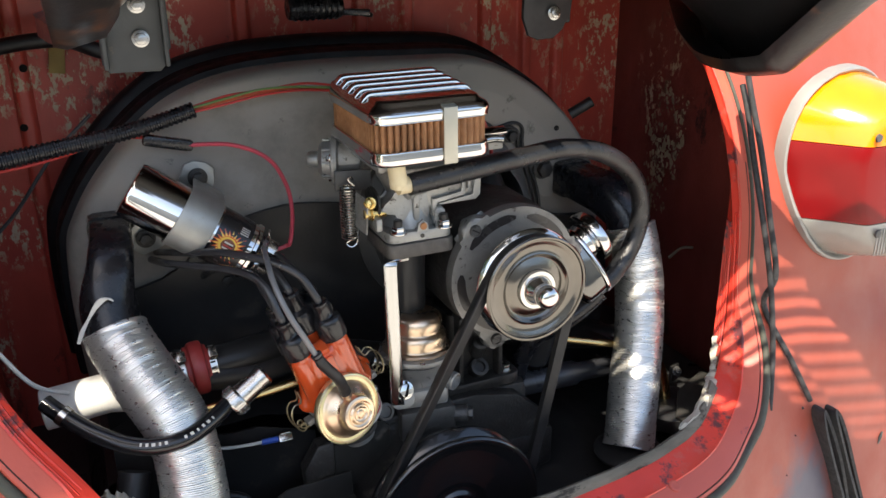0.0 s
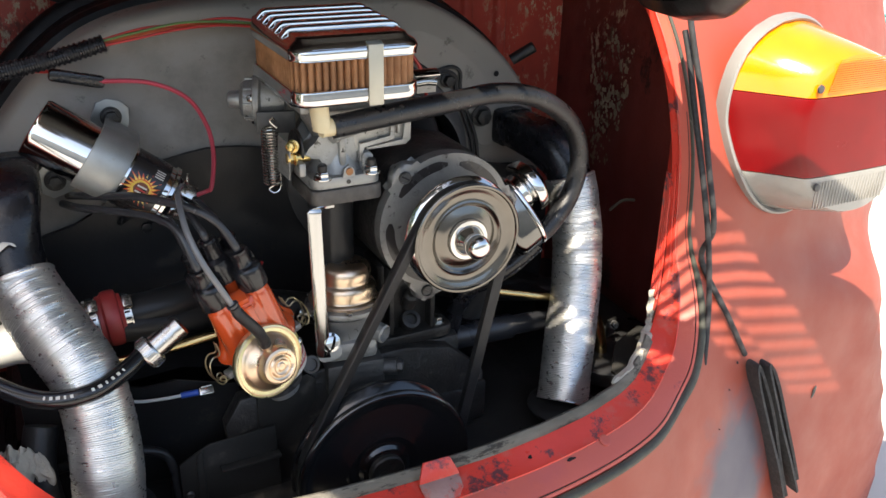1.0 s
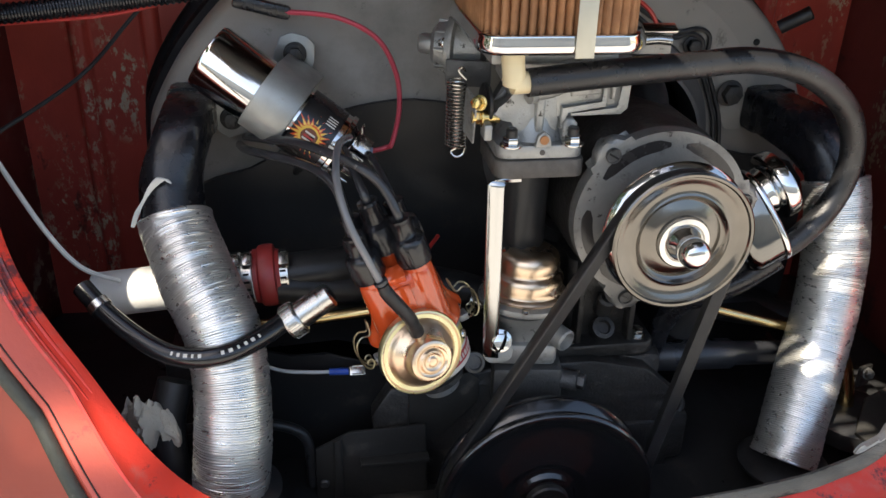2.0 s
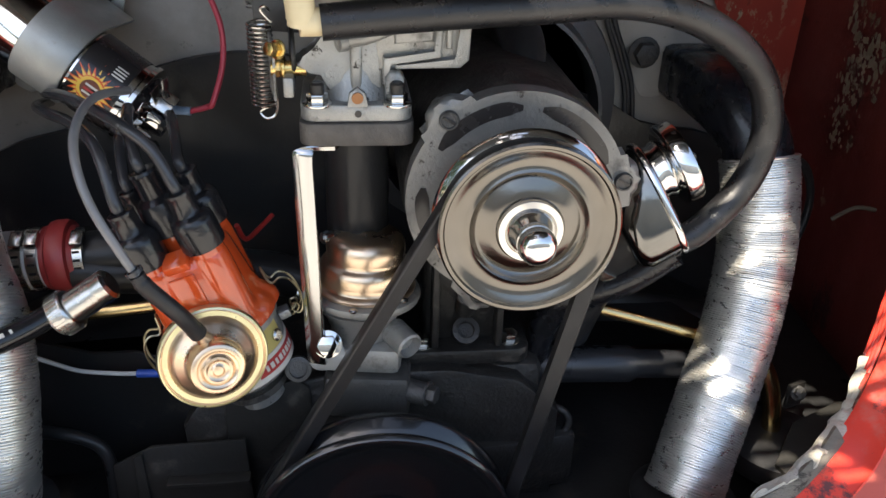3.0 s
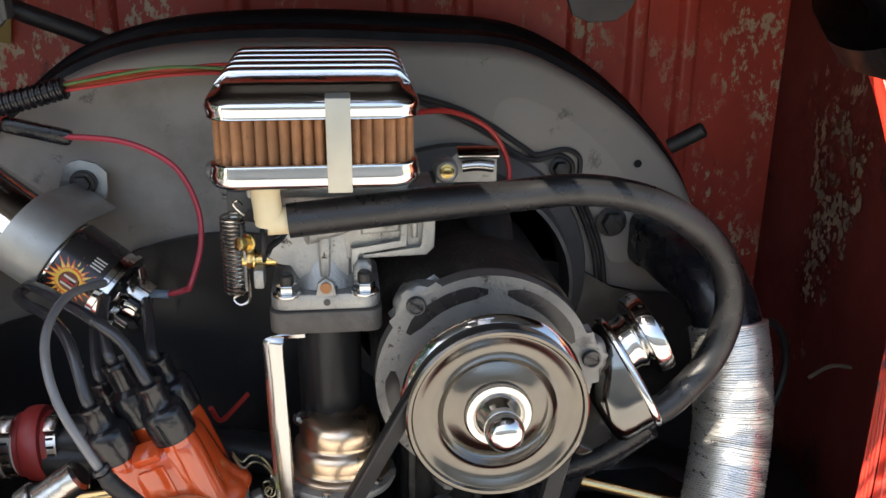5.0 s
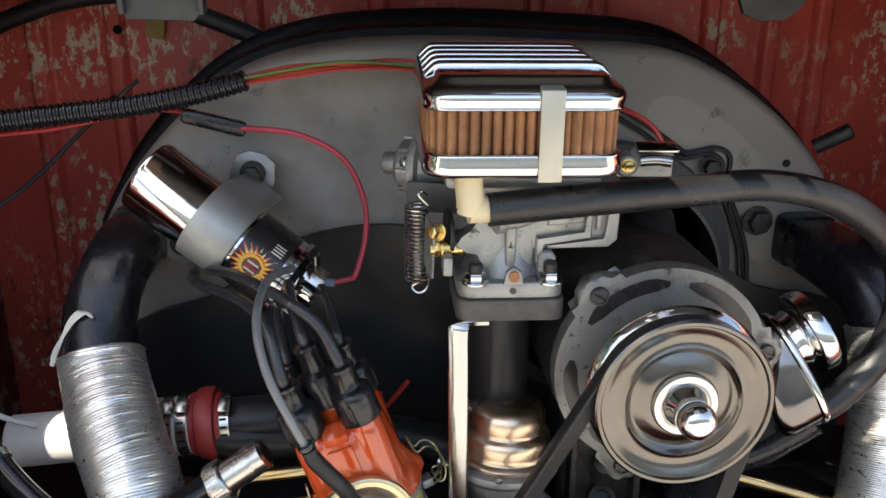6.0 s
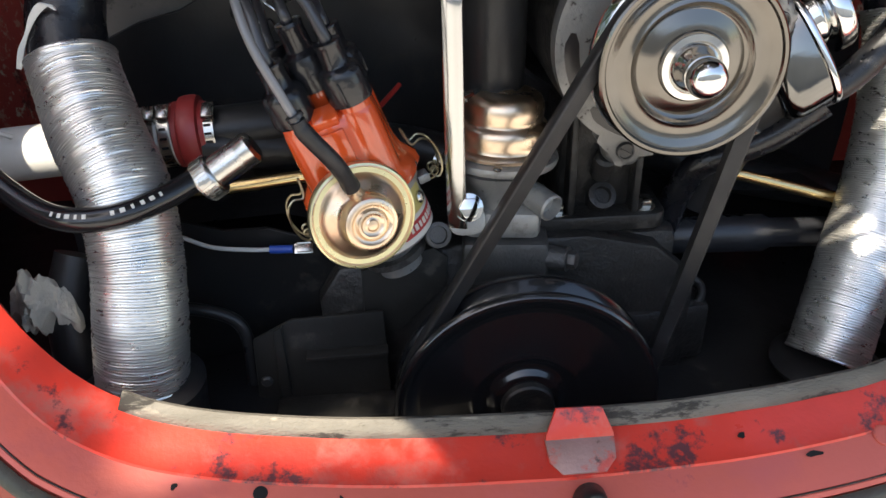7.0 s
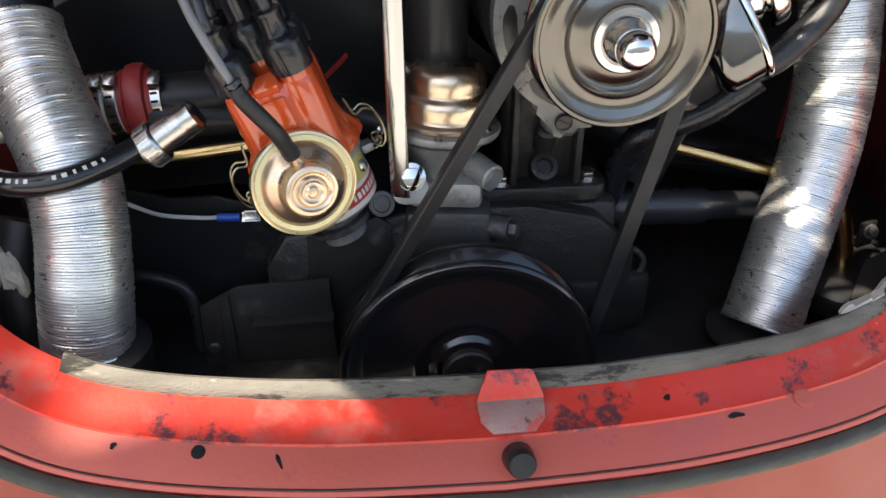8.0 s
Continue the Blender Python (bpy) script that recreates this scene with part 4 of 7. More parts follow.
bm = lathe([(0.0150, 0.008), (0.0148, 0.0120), (0.0128, 0.0150), (0.0112, 0.0180), (0.0102, 0.0200), (0.0094, 0.0215), (0.0096, 0.0228), (0.0106, 0.0238), (0.0110, 0.0260), (0.0110, 0.0300), (0.0100, 0.0340), (0.0075, 0.0366), (0.0040, 0.0378), (0, 0.038)], (AX, 0.0, AZ), BACK, 36)
part("shaft_nut", bm, CHROME, alt, "chromed domed shaft nut")

# stand under it
stand = thing("alternator_stand", (0.055, 0.08, 0.44), "black cast alternator stand with ribbed oily base", "alternator stand")
bm = prism(rounded(0.105, 0.075, 0.010, 4), at(0.055, 0.095, 0.487), 0.012, 0.002)
part("base_flange", bm, BLACKIRON, stand)
bm = prism(rounded(0.060, 0.050, 0.010, 4), at(0.062, 0.10, 0.495), 0.075, 0.002)
part("column", bm, BLACKIRON, stand)
for x in (0.040, 0.085):
    part("rib", box((0.005, 0.020, 0.075), at(x, 0.072, 0.535), 0.0015), BLACKIRON, stand)
bm = lathe([(0, 0), (0.0095, 0), (0.0095, 0.012), (0.006, 0.0125), (0.0055, 0.008), (0, 0.008)], (0.0615, 0.072, 0.505), (0, -0.75, 0.66), 24)
part("boss", bm, BLACKIRON, stand)
bm = lathe([(0, 0), (0.0075, 0), (0.0075, 0.018), (0.005, 0.02), (0, 0.02)], (0.0615, 0.072, 0.525), (0, -0.5, 0.86), 24)
part("stud_boss", bm, BLACKIRON, stand)
for x, y in ((0.0315, 0.068), (0.094, 0.07)):
    part("nut", hexbolt((x, y, 0.4985), (0, -0.1, 1), 0.0058, 0.006), STEEL, stand)

part("ribbed_block", box((0.098, 0.050, 0.026), at(0.055, 0.098, 0.473), 0.003), BLACKIRON, stand)
for k in range(7):
    part("block_rib", box((0.0035, 0.004, 0.022), at(0.016 + k * 0.013, 0.0725, 0.473), 0.001), BLACKIRON, stand)

# belt round both pulleys
bm = bmesh.new()
pts = []
cA, rA, cB, rB = Vector((AX, 0, AZ)), 0.0475, Vector((0, 0, 0.4)), 0.0815
allp = [cA + rA * Vector((math.cos(a), 0, math.sin(a))) for a in np.linspace(0, 2 * math.pi, 90)[:-1]] + [cB + rB * Vector((math.cos(a), 0, math.sin(a))) for a in np.linspace(0, 2 * math.pi, 120)[:-1]]
# convex hull in xz
ps = sorted({(round(p.x, 6), round(p.z, 6)) for p in allp})
hull = []
for seq in (ps, ps[::-1]):
    h = []
    for p in seq:
        while len(h) >= 2 and (h[-1][0] - h[-2][0]) * (p[1] - h[-2][1]) - (h[-1][1] - h[-2][1]) * (p[0] - h[-2][0]) <= 0:
            h.pop()
        h.append(p)
    hull += h[:-1]
rings, cover = [], []
for i, (x, z) in enumerate(hull):
    a, b = hull[i - 1], hull[(i + 1) % len(hull)]
    t = Vector((b[0] - a[0], 0, b[1] - a[1])).normalized()
    o = Vector((t.z, 0, -t.x))
    c = Vector((x, -0.002, z))
    rings.append([c + o * dr + Vector((0, dy, 0)) for dr, dy in ((0.002, -0.0055), (0.002, 0.0055), (-0.006, 0.0035), (-0.006, -0.0035))])
    cover.append([c + o * dr + Vector((0, dy, 0)) for dr, dy in ((0.0021, -0.0056), (0.0030, -0.0054), (0.0036, -0.0045), (0.0036, 0.0045), (0.0030, 0.0054), (0.0021, 0.0056))])
skin(bm, rings, True)
belt = thing("drive_belt", (0, 0, 0.315), "worn black rubber v-belt between the two pulleys", "drive belt")
BELT = mat("belt_rubber", (0.024, 0.0235, 0.023), 0.42, 0.0, 0.25, 90, 0.2, 900, (0.09, 0.085, 0.08), 0.3, 60, 0.85)
part("v_body", bm, RUBBER, belt)
part("outer_cover", skin(bmesh.new(), cover, True), BELT, belt, "grey worn fabric cover")

# ---- crankcase, manifold and lower engine ----
case = thing("engine_case", (0, 0.15, 0.30), "oily blackened cast engine case", "engine")
bm = box((0.20, 0.20, 0.16), at(0.02, 0.16, 0.405), 0.012)
part("crankcase", bm, BLACKIRON, case)
bm = prism([(-0.13, 0.37), (-0.135, 0.45), (-0.12, 0.475), (-0.07, 0.482), (-0.03, 0.49), (0.05, 0.49), (0.10, 0.478), (0.13, 0.45), (0.13, 0.37)], Matrix(((1, 0, 0, 0), (0, 0, -1, 0.066), (0, 1, 0, 0), (0, 0, 0, 1))), 0.018, 0.003)
part("timing_cover", bm, BLACKIRON, case)
bm = lathe([(0, 0), (0.0085, 0), (0.0085, 0.003), (0.006, 0.0035), (0.0055, 0.002), (0, 0.002)], (-0.0945, 0.0475, 0.4605), BACK, 22)
part("case_plug", bm, CASTDARK, case, "pale round case plug")
bm = box((0.058, 0.055, 0.034), at(-0.006, 0.062, 0.478, 0, 0, -6), 0.005)
lathe([(0, 0), (0.008, 0), (0.008, 0.022), (0.0065, 0.024), (0, 0.024)], (0.012, 0.045, 0.480), (0.85, -0.5, 0.05), 20, bm)
part("pump_mount", bm, CASTDARK, case, "greasy pump mounting block")
bm = hexbolt((0.032, 0.035, 0.481), (0.85, -0.5, 0.05), 0.0065, 0.006)
part("mount_bolt", bm, CASTDARK, case)
bm = tube([(-0.012, 0.085, 0.50), (-0.012, 0.085, 0.58), (-0.012, 0.082, 0.662)], 0.0205, 28, 4)
part("manifold_riser", bm, BLACKTIN, case, "black intake manifold riser")
bm = tube([(-0.012, 0.10, 0.52), (-0.08, 0.115, 0.535), (-0.17, 0.11, 0.54), (-0.21, 0.108, 0.545)], 0.0155, 20, 8)
part("left_manifold_arm", bm, BLACKTIN, case)
bm = tube([(-0.012, 0.10, 0.52), (0.08, 0.135, 0.52), (0.18, 0.145, 0.485), (0.30, 0.14, 0.46)], 0.0145, 20, 8)
part("right_manifold_arm", bm, BLACKTIN, case)
bm = lathe([(0, 0), (0.0125, 0), (0.014, 0.003), (0.014, 0.080), (0.011, 0.086), (0.011, 0.13), (0, 0.13)], (0.112, 0.088, 0.464), (1.0, -0.03, -0.02), 36)
part("oil_pipe_drum", bm, mat("satin_black", (0.02, 0.021, 0.024), 0.3, 0.0, 0.2, 40, 0.05, 300), case, "satin black cylinder with pale sheen")
bm = bmesh.new()
tube([(0.122 + 0.020 * math.cos(a), 0.060 + 0.004 * math.sin(a), 0.430 + 0.013 * math.sin(a)) for a in np.linspace(0, 2 * math.pi, 18)[:-1]], 0.0032, 10, 3, bm, True)
part("pipe_loop", bm, BLACKIRON, case, "round black wire loop")
bm = box((0.09, 0.05, 0.05), at(0.10, 0.07, 0.40, 0, 0, 8), 0.006)
part("oil_pump_cover", bm, BLACKIRON, case)

# yellow-zinc tubes
solo("zinc_rod", tube([(0.135, 0.087, 0.521), (0.19, 0.080, 0.5065), (0.245, 0.073, 0.4925)], 0.0042, 16, 4), ZINC, "yellow zinc plated straight tube", "pipe", "zinc pipes")
solo("zinc_rod", tube([(-0.255, 0.098, 0.512), (-0.19, 0.09, 0.52), (-0.12, 0.085, 0.53)], 0.0048, 16, 4), ZINC, "yellow zinc plated straight tube beside the duct", "pipe", "zinc pipes")

# ---- carburetor ----
carb = thing("carburetor", (-0.012, 0.07, 0.66), "grey cast single-barrel carburetor on its manifold", "carburetor")
bm = prism(rounded(0.066, 0.066, 0.008, 4), at(-0.012, 0.068, 0.6605), 0.0135, 0.001)
part("spacer", bm, SPACER, carb, "dark insulating spacer block")
bm = prism(rounded(0.064, 0.062, 0.009, 4), at(-0.012, 0.068, 0.6745), 0.010, 0.0012)
part("flange", bm, CAST, carb)
bm = lathe([(0.027, 0), (0.0262, 0.003), (0.0215, 0.010), (0.0195, 0.020), (0.0200, 0.030), (0.0235, 0.038), (0.0285, 0.046), (0.0290, 0.066)], (-0.012, 0.070, 0.684), (0, 0, 1), 40)
part("throat", bm, CAST, carb, "", 60)
XZ = Matrix(((1, 0, 0, 0), (0, 0, -1, 0), (0, 1, 0, 0), (0, 0, 0, 1)))


def cast_plate(poly, y, depth, bevel, bm=None):
    """An upright casting outline in x and z whose face stands at y."""
    m_ = XZ.copy()
    m_.translation = Vector((0, y + depth, 0))
    return prism(poly, m_, depth, bevel, bm)


# flared shoulder on one side, upright rib in the middle
flare = [(-0.046, 0.706), (-0.041, 0.7065), (-0.034, 0.712), (-0.028, 0.720), (-0.0255, 0.7285), (-0.002, 0.7285), (0.004, 0.712), (0.003, 0.686), (-0.028, 0.686), (-0.030, 0.700), (-0.038, 0.7015), (-0.046, 0.7015)]
part("shoulder", cast_plate(flare, 0.0505, 0.020, 0.0022), CAST, carb, "", 50)
part("web", cast_plate([(-0.0150, 0.689), (-0.0155, 0.728), (-0.0075, 0.728), (-0.0090, 0.689)], 0.0465, 0.010, 0.0022), CAST, carb, "", 50)
# float bowl with its raised L-shaped passage
bm = cast_plate([(0.000, 0.700), (0.030, 0.7035), (0.047, 0.7035), (0.0525, 0.708), (0.0535, 0.744), (-0.004, 0.744)], 0.0500, 0.040, 0.0025)
part("float_bowl", bm, CAST, carb, "stepped float bowl casting", 50)
for poly in ([(0.0030, 0.693), (0.0065, 0.693), (0.0068, 0.7065), (0.0360, 0.7080), (0.0372, 0.7095), (0.0375, 0.741), (0.0342, 0.741), (0.0340, 0.7115), (0.0035, 0.7098)],
             [(0.0105, 0.7022), (0.0480, 0.7030), (0.0530, 0.7075), (0.0542, 0.741), (0.0475, 0.741), (0.0465, 0.7098), (0.0450, 0.7070), (0.0105, 0.7058)],
             [(0.0395, 0.714), (0.0430, 0.714), (0.0432, 0.741), (0.0395, 0.741)]):
    part("passage_rib", cast_plate(poly, 0.0468, 0.006, 0.0013), CAST, carb, "", 50)
part("bowl_step", cast_plate([(0.010, 0.7165), (0.0325, 0.7180), (0.0325, 0.731), (0.010, 0.730)], 0.0475, 0.006, 0.0016), CAST, carb, "", 50)
part("adjuster_boss", cast_plate([(0.0045, 0.6855), (0.0145, 0.6855), (0.0155, 0.690), (0.0155, 0.698), (0.0125, 0.7015), (0.0070, 0.7015), (0.0045, 0.698)], 0.0440, 0.014, 0.0018), CAST, carb, "", 50)
part("cross_passage", tube([(-0.0215, 0.0475, 0.7185), (-0.0060, 0.0440, 0.7215), (0.0105, 0.0460, 0.7275)], 0.0042, 14, 5), CAST, carb)
part("passage_end", lathe([(0, 0), (0.0056, 0), (0.0060, 0.001), (0.0056, 0.006), (0, 0.007)], (-0.0165, 0.0475, 0.7190), (-0.9, -0.4, -0.1), 18), CAST, carb)
part("throttle_disc", lathe([(0, 0), (0.0150, 0), (0.0156, 0.001), (0.0150, 0.0025), (0, 0.003)], (-0.0470, 0.064, 0.708), (-1, -0.1, 0), 28), BLACKIRON, carb, "dark throttle disc")
bm = box((0.090, 0.085, 0.010), at(-0.008, 0.075, 0.7485), 0.003)
part("cover", bm, CAST, carb)
for x in (-0.034, 0.011):
    b_ = hexbolt((x, 0.0385, 0.6845), (0, 0, 1), 0.0062, 0.0055)
    nut = part("flange_nut", b_, CHROME, carb, "bright flange nut")
    part("stud", lathe([(0, 0), (0.0042, 0), (0.0042, 0.0055), (0.003, 0.0068), (0, 0.0068)], (x, 0.0385, 0.6910), (0, 0, 1), 14), BLACKIRON, nut, "black stud end")
bm = prism([(-0.006, 0), (0.006, 0), (0.0045, 0.008), (0, 0.0115), (-0.0045, 0.008)], at(-0.0115, 0.0375, 0.6845, 90, 0, 0), 0.004, 0.0008)
part("tab", bm, CAST, carb)
part("brass_plug", lathe([(0, 0), (0.0033, 0), (0.0033, 0.0012), (0, 0.0016)], (-0.0115, 0.0333, 0.690), BACK, 16), RUSTPLUG, carb, "small rusty plug")
part("vacuum_hole", lathe([(0, 0), (0.0020, 0), (0.0020, 0.0006), (0, 0.0006)], (-0.0112, 0.0368, 0.6795), BACK, 14), STICKER, carb)
CHA = Vector((-0.93, 0.36, 0.02)).normalized()
bm = lathe([(0.016, 0), (0.0175, 0.004), (0.0185, 0.012), (0.0200, 0.020), (0.0235, 0.022), (0.0240, 0.0245), (0.0235, 0.027), (0.0190, 0.028), (0.0175, 0.036), (0.0130, 0.0395), (0.0080, 0.0405), (0.0075, 0.049), (0.0060, 0.051), (0, 0.051)], (-0.040, 0.118, 0.735), CHA, 36)
ch_ = part("choke_housing", bm, CAST, carb, "grey round choke housing with clamped cover")
for a in (0.3, 2.4, 4.5):
    c_ = axis_matrix((-0.040, 0.118, 0.735), CHA) @ Vector((0.0212 * math.cos(a), 0.0212 * math.sin(a), 0.027))
    part("cover_screw", hexbolt(c_, CHA, 0.0030, 0.003), STEEL, ch_)
for a in range(8):
    m_ = axis_matrix((-0.040, 0.118, 0.735), CHA) @ Matrix.Rotation(a * math.pi / 4, 4, "Z") @ Matrix.Translation((0.0178, 0, 0.032))
    part("cover_rib", box((0.004, 0.003, 0.008), m_, 0.0008), CAST, ch_)
part("choke_bracket", box((0.034, 0.004, 0.020), at(-0.056, 0.096, 0.722, 0, 0, -14), 0.0012), CASTDARK, carb)
bm = bmesh.new()
lathe([(0, 0), (0.0045, 0), (0.0045, 0.020), (0, 0.020)], (-0.040, 0.055, 0.701), (-1, 0, 0), 14, bm)
hexbolt((-0.052, 0.055, 0.701), (-1, 0, 0), 0.0052, 0.004, bm)
hexbolt((-0.055, 0.050, 0.713), (-0.6, -0.7, 0.2), 0.0042, 0.007, bm)
part("throttle_screws", bm, BRASS, carb, "small brass throttle screws")
bm = box((0.0016, 0.022, 0.034), at(-0.060, 0.062, 0.700, 8, 0, 10), 0.0005)
box((0.006, 0.016, 0.012), at(-0.050, 0.050, 0.693), 0.0015, bm)
part("throttle_lever", bm, CAST, carb)
bm = bmesh.new()
hx = []
for k in range(19 * 15 + 1):
    a = 2 * math.pi * k / 15
    hx.append(Vector((-0.0675 + 0.0070 * math.cos(a), 0.078 + 0.0070 * math.sin(a), 0.722 - 0.050 * k / (19 * 15))))
tube(hx, 0.0009, 6, 1, bm, smooth=False)
tube([(-0.0605, 0.078, 0.722), (-0.066, 0.079, 0.728), (-0.064, 0.078, 0.731), (-0.061, 0.08, 0.728)], 0.0009, 6, 6, bm)
tube([(-0.0605, 0.078, 0.672), (-0.070, 0.080, 0.667), (-0.066, 0.078, 0.663), (-0.060, 0.078, 0.668), (-0.060, 0.074, 0.69)], 0.0009, 6, 6, bm)
part("return_spring", bm, STEEL, carb, "coiled steel return spring")

# support bar from the carburetor to the pump
bar = thing("support_bar", (-0.034, 0.045, 0.51), "bright plated flat steel support bar", "bracket")
BN = Vector((-0.30, -0.954, 0)).normalized()
BT = Vector((0.954, -0.30, 0))
stations = [(-0.0225, 0.0430, 0.6588, 0.9), (-0.0300, 0.0412, 0.6592, 0.8), (-0.0385, 0.0388, 0.6592, 0.55), (-0.0430, 0.0370, 0.6570, 0.12), (-0.0440, 0.0362, 0.6520, 0.0), (-0.0436, 0.0360, 0.6300, 0.0), (-0.0422, 0.0360, 0.5600, 0.0), (-0.0412, 0.0360, 0.5180, 0.0), (-0.0405, 0.0362, 0.5090, 0.0)]
rings = []
for x, y, z, f in stations:
    c = Vector((x, y, z))
    n_ = (BN * (1 - f) + Vector((0, 0, 1)) * f).normalized()
    w_ = (BT * (1 - f) + Vector((0.30, 0.95, 0)) * f).normalized()
    rings.append([c + w_ * a_ + n_ * b_ for a_, b_ in ((-0.0062, -0.0016), (-0.0062, 0.0008), (-0.0052, 0.0016), (0.0052, 0.0016), (0.0062, 0.0008), (0.0062, -0.0016))])
part("upright", skin(bmesh.new(), catmull_rings(rings, 4)), BARSTEEL, bar, "", 40)
bm = prism(rounded(0.024, 0.020, 0.008, 4), at(-0.0345, 0.0405, 0.512, 70, 0, 0), 0.003, 0.0008)
part("foot", bm, CAST, bar)
part("foot_bolt", hexbolt((-0.0335, 0.0375, 0.5225), (0, -0.92, 0.38), 0.0070, 0.006), CHROME, bar, "bright hexagon bolt")
solo("clamp_screw", lathe([(0, 0), (0.0045, 0), (0.0045, 0.004), (0.003, 0.004), (0.003, 0.014), (0, 0.014)], (-0.034, 0.072, 0.583), (0.6, -0.6, 0.5), 12), STEEL, "small worm screw of a hose clamp", "hose clamp")

# ---- air filter ----
filt = thing("air_filter", (-0.013, 0.06, 0.757), "chromed rectangular air filter with brown pleated element", "air filter")
FW, FD, FX, FY = 0.109, 0.135, -0.0135, 0.063


def chrome_pan(profile):
    """A rounded pan: pairs of inset and height."""
    rings = []
    for inset, z in profile:
        rings.append([Vector((FX + x, FY + y, z + (0.050 * (y + FD / 2) if z > 0.804 else 0.0))) for x, y in rounded(FW - 2 * inset, FD - 2 * inset, 0.016 - inset * 0.5, 8)])
    return skin(bmesh.new(), rings)


part("base_plate", chrome_pan([(0.008, 0.7580), (0.0035, 0.7581), (0.0014, 0.7590), (0.0004, 0.7608), (0.0, 0.7630), (0.0002, 0.7660), (0.0009, 0.7690), (0.0008, 0.7702), (0.0014, 0.7710), (0.006, 0.7712)]), CHROME, filt, "chromed bottom plate", 50)
bm = bmesh.new()
outline = rounded(FW - 0.008, FD - 0.008, 0.014, 8)
per = [Vector((x, y, 0)) for x, y in outline] + [Vector((*outline[0], 0))]
pl = resample(per, 0.00102)
mid = Vector((0, 0, 0))
lo_, hi_ = [], []
for k, p in enumerate(pl):
    f = (-0.0006, 0.0008, 0.0013, 0.0008, -0.0006, -0.0048)[k % 6]
    q = p + (p - mid).normalized() * f
    lo_.append(Vector((FX + q.x, FY + q.y, 0.769)))
    hi_.append(Vector((FX + q.x, FY + q.y, 0.797)))
skin(bm, [lo_, hi_], False, False)
part("pleated_element", bm, PLEATS, filt, "oil-stained brown pleats", 80)
part("top_cover", chrome_pan([(0.006, 0.7936), (0.0012, 0.7937), (0.0006, 0.7944), (0.0009, 0.7955), (0.0002, 0.7980), (0.0, 0.8005), (0.0006, 0.8025), (0.0022, 0.8042), (0.0050, 0.8058), (0.0075, 0.8072), (0.0085, 0.8094), (0.0105, 0.8104), (0.02, 0.8106)]), CHROME, filt, "chromed top cover with stepped edge", 50)
for k in range(5):
    y = FY - 0.026 + k * 0.0175
    bm = bmesh.new()
    ring = []
    for s in np.linspace(-1, 1, 41):
        f = max(0.0, 1 - abs(s) ** 14)
        x = FX + s * (FW / 2 - 0.0030)
        zb = 0.8100 + 0.050 * (y - FY + FD / 2) - 0.0050 * max(0.0, (abs(s) - 0.86) / 0.14) ** 1.6
        ring.append([Vector((x, y + 0.0046 * dy, zb + 0.0034 * hh * (0.25 + 0.75 * f))) for dy, hh in ((-1, -0.3), (-0.98, 0.45), (-0.90, 0.70), (-0.72, 0.88), (-0.40, 0.97), (0, 1), (0.40, 0.97), (0.72, 0.88), (0.90, 0.70), (0.98, 0.45), (1, -0.3))])
    skin(bm, ring, False, False, False)
    part("rib", bm, RIBALU, filt, "raised polished rib with rolled ends", 60)
for x in (-0.0010,):
    bm = box((0.0125, 0.0012, 0.048), at(x, FY - FD / 2 - 0.0010, 0.7810), 0.0004)
    box((0.0125, 0.010, 0.0012), at(x, FY - FD / 2 + 0.0038, 0.8056, 12, 0, 0), 0.0004, bm)
    part("clip", bm, CLIPDULL, filt, "flat steel retaining clip")
br_ = thing("cable_bracket", (0.075, 0.09, 0.74), "bright bent plate bracket with brass screw beside the air filter", "bracket")
bm = cast_plate([(0.058, 0.737), (0.0965, 0.737), (0.0965, 0.758), (0.072, 0.758), (0.068, 0.752), (0.058, 0.7515)], 0.086, 0.002, 0.0005)
part("upright_plate", bm, CAST, br_)
part("bent_edge", box((0.026, 0.010, 0.0035), at(0.0835, 0.0815, 0.757, 24, 0, 0), 0.001), CHROME, br_, "bright folded edge")
part("cable_barrel", tube([(0.074, 0.083, 0.7480), (0.084, 0.082, 0.7490), (0.0935, 0.081, 0.7480)], 0.0038, 14, 4), STEEL, br_, "bright cable barrel")
part("pivot", lathe([(0, 0), (0.0075, 0), (0.0075, 0.010), (0.006, 0.012), (0, 0.012)], (0.063, 0.084, 0.7475), BACK, 22), CAST, br_)
part("screw", hexbolt((0.063, 0.072, 0.748), BACK, 0.0034, 0.003), BRASS, br_, "brass screw")

# ---- breather hose ----
br = thing("breather_hose", (0.02, 0.02, 0.72), "thick black rubber breather hose with cream elbow fitting", "hose")
bm = tube([(-0.030, 0.020, 0.735), (0.024, 0.024, 0.739), (0.090, 0.040, 0.7395), (0.140, 0.045, 0.7415), (0.182, 0.047, 0.733), (0.217, 0.052, 0.713), (0.239, 0.056, 0.688), (0.2475, 0.058, 0.655), (0.238, 0.057, 0.620), (0.212, 0.052, 0.593), (0.192, 0.050, 0.583)],
          0.0096, 24, 12)
part("hose", bm, HOSE, br)
bm = bmesh.new()
tube([(-0.041, 0.020, 0.760), (-0.041, 0.019, 0.750), (-0.040, 0.018, 0.740), (-0.0405, 0.018, 0.7335)], lambda u, s: 0.0078 if u < 0.9 else 0.0070, 20, 5, bm)
tube([(-0.041, 0.018, 0.7355), (-0.026, 0.020, 0.7355)], 0.0074, 18, 2, bm)
part("elbow", bm, CREAM, br, "cream plastic elbow")

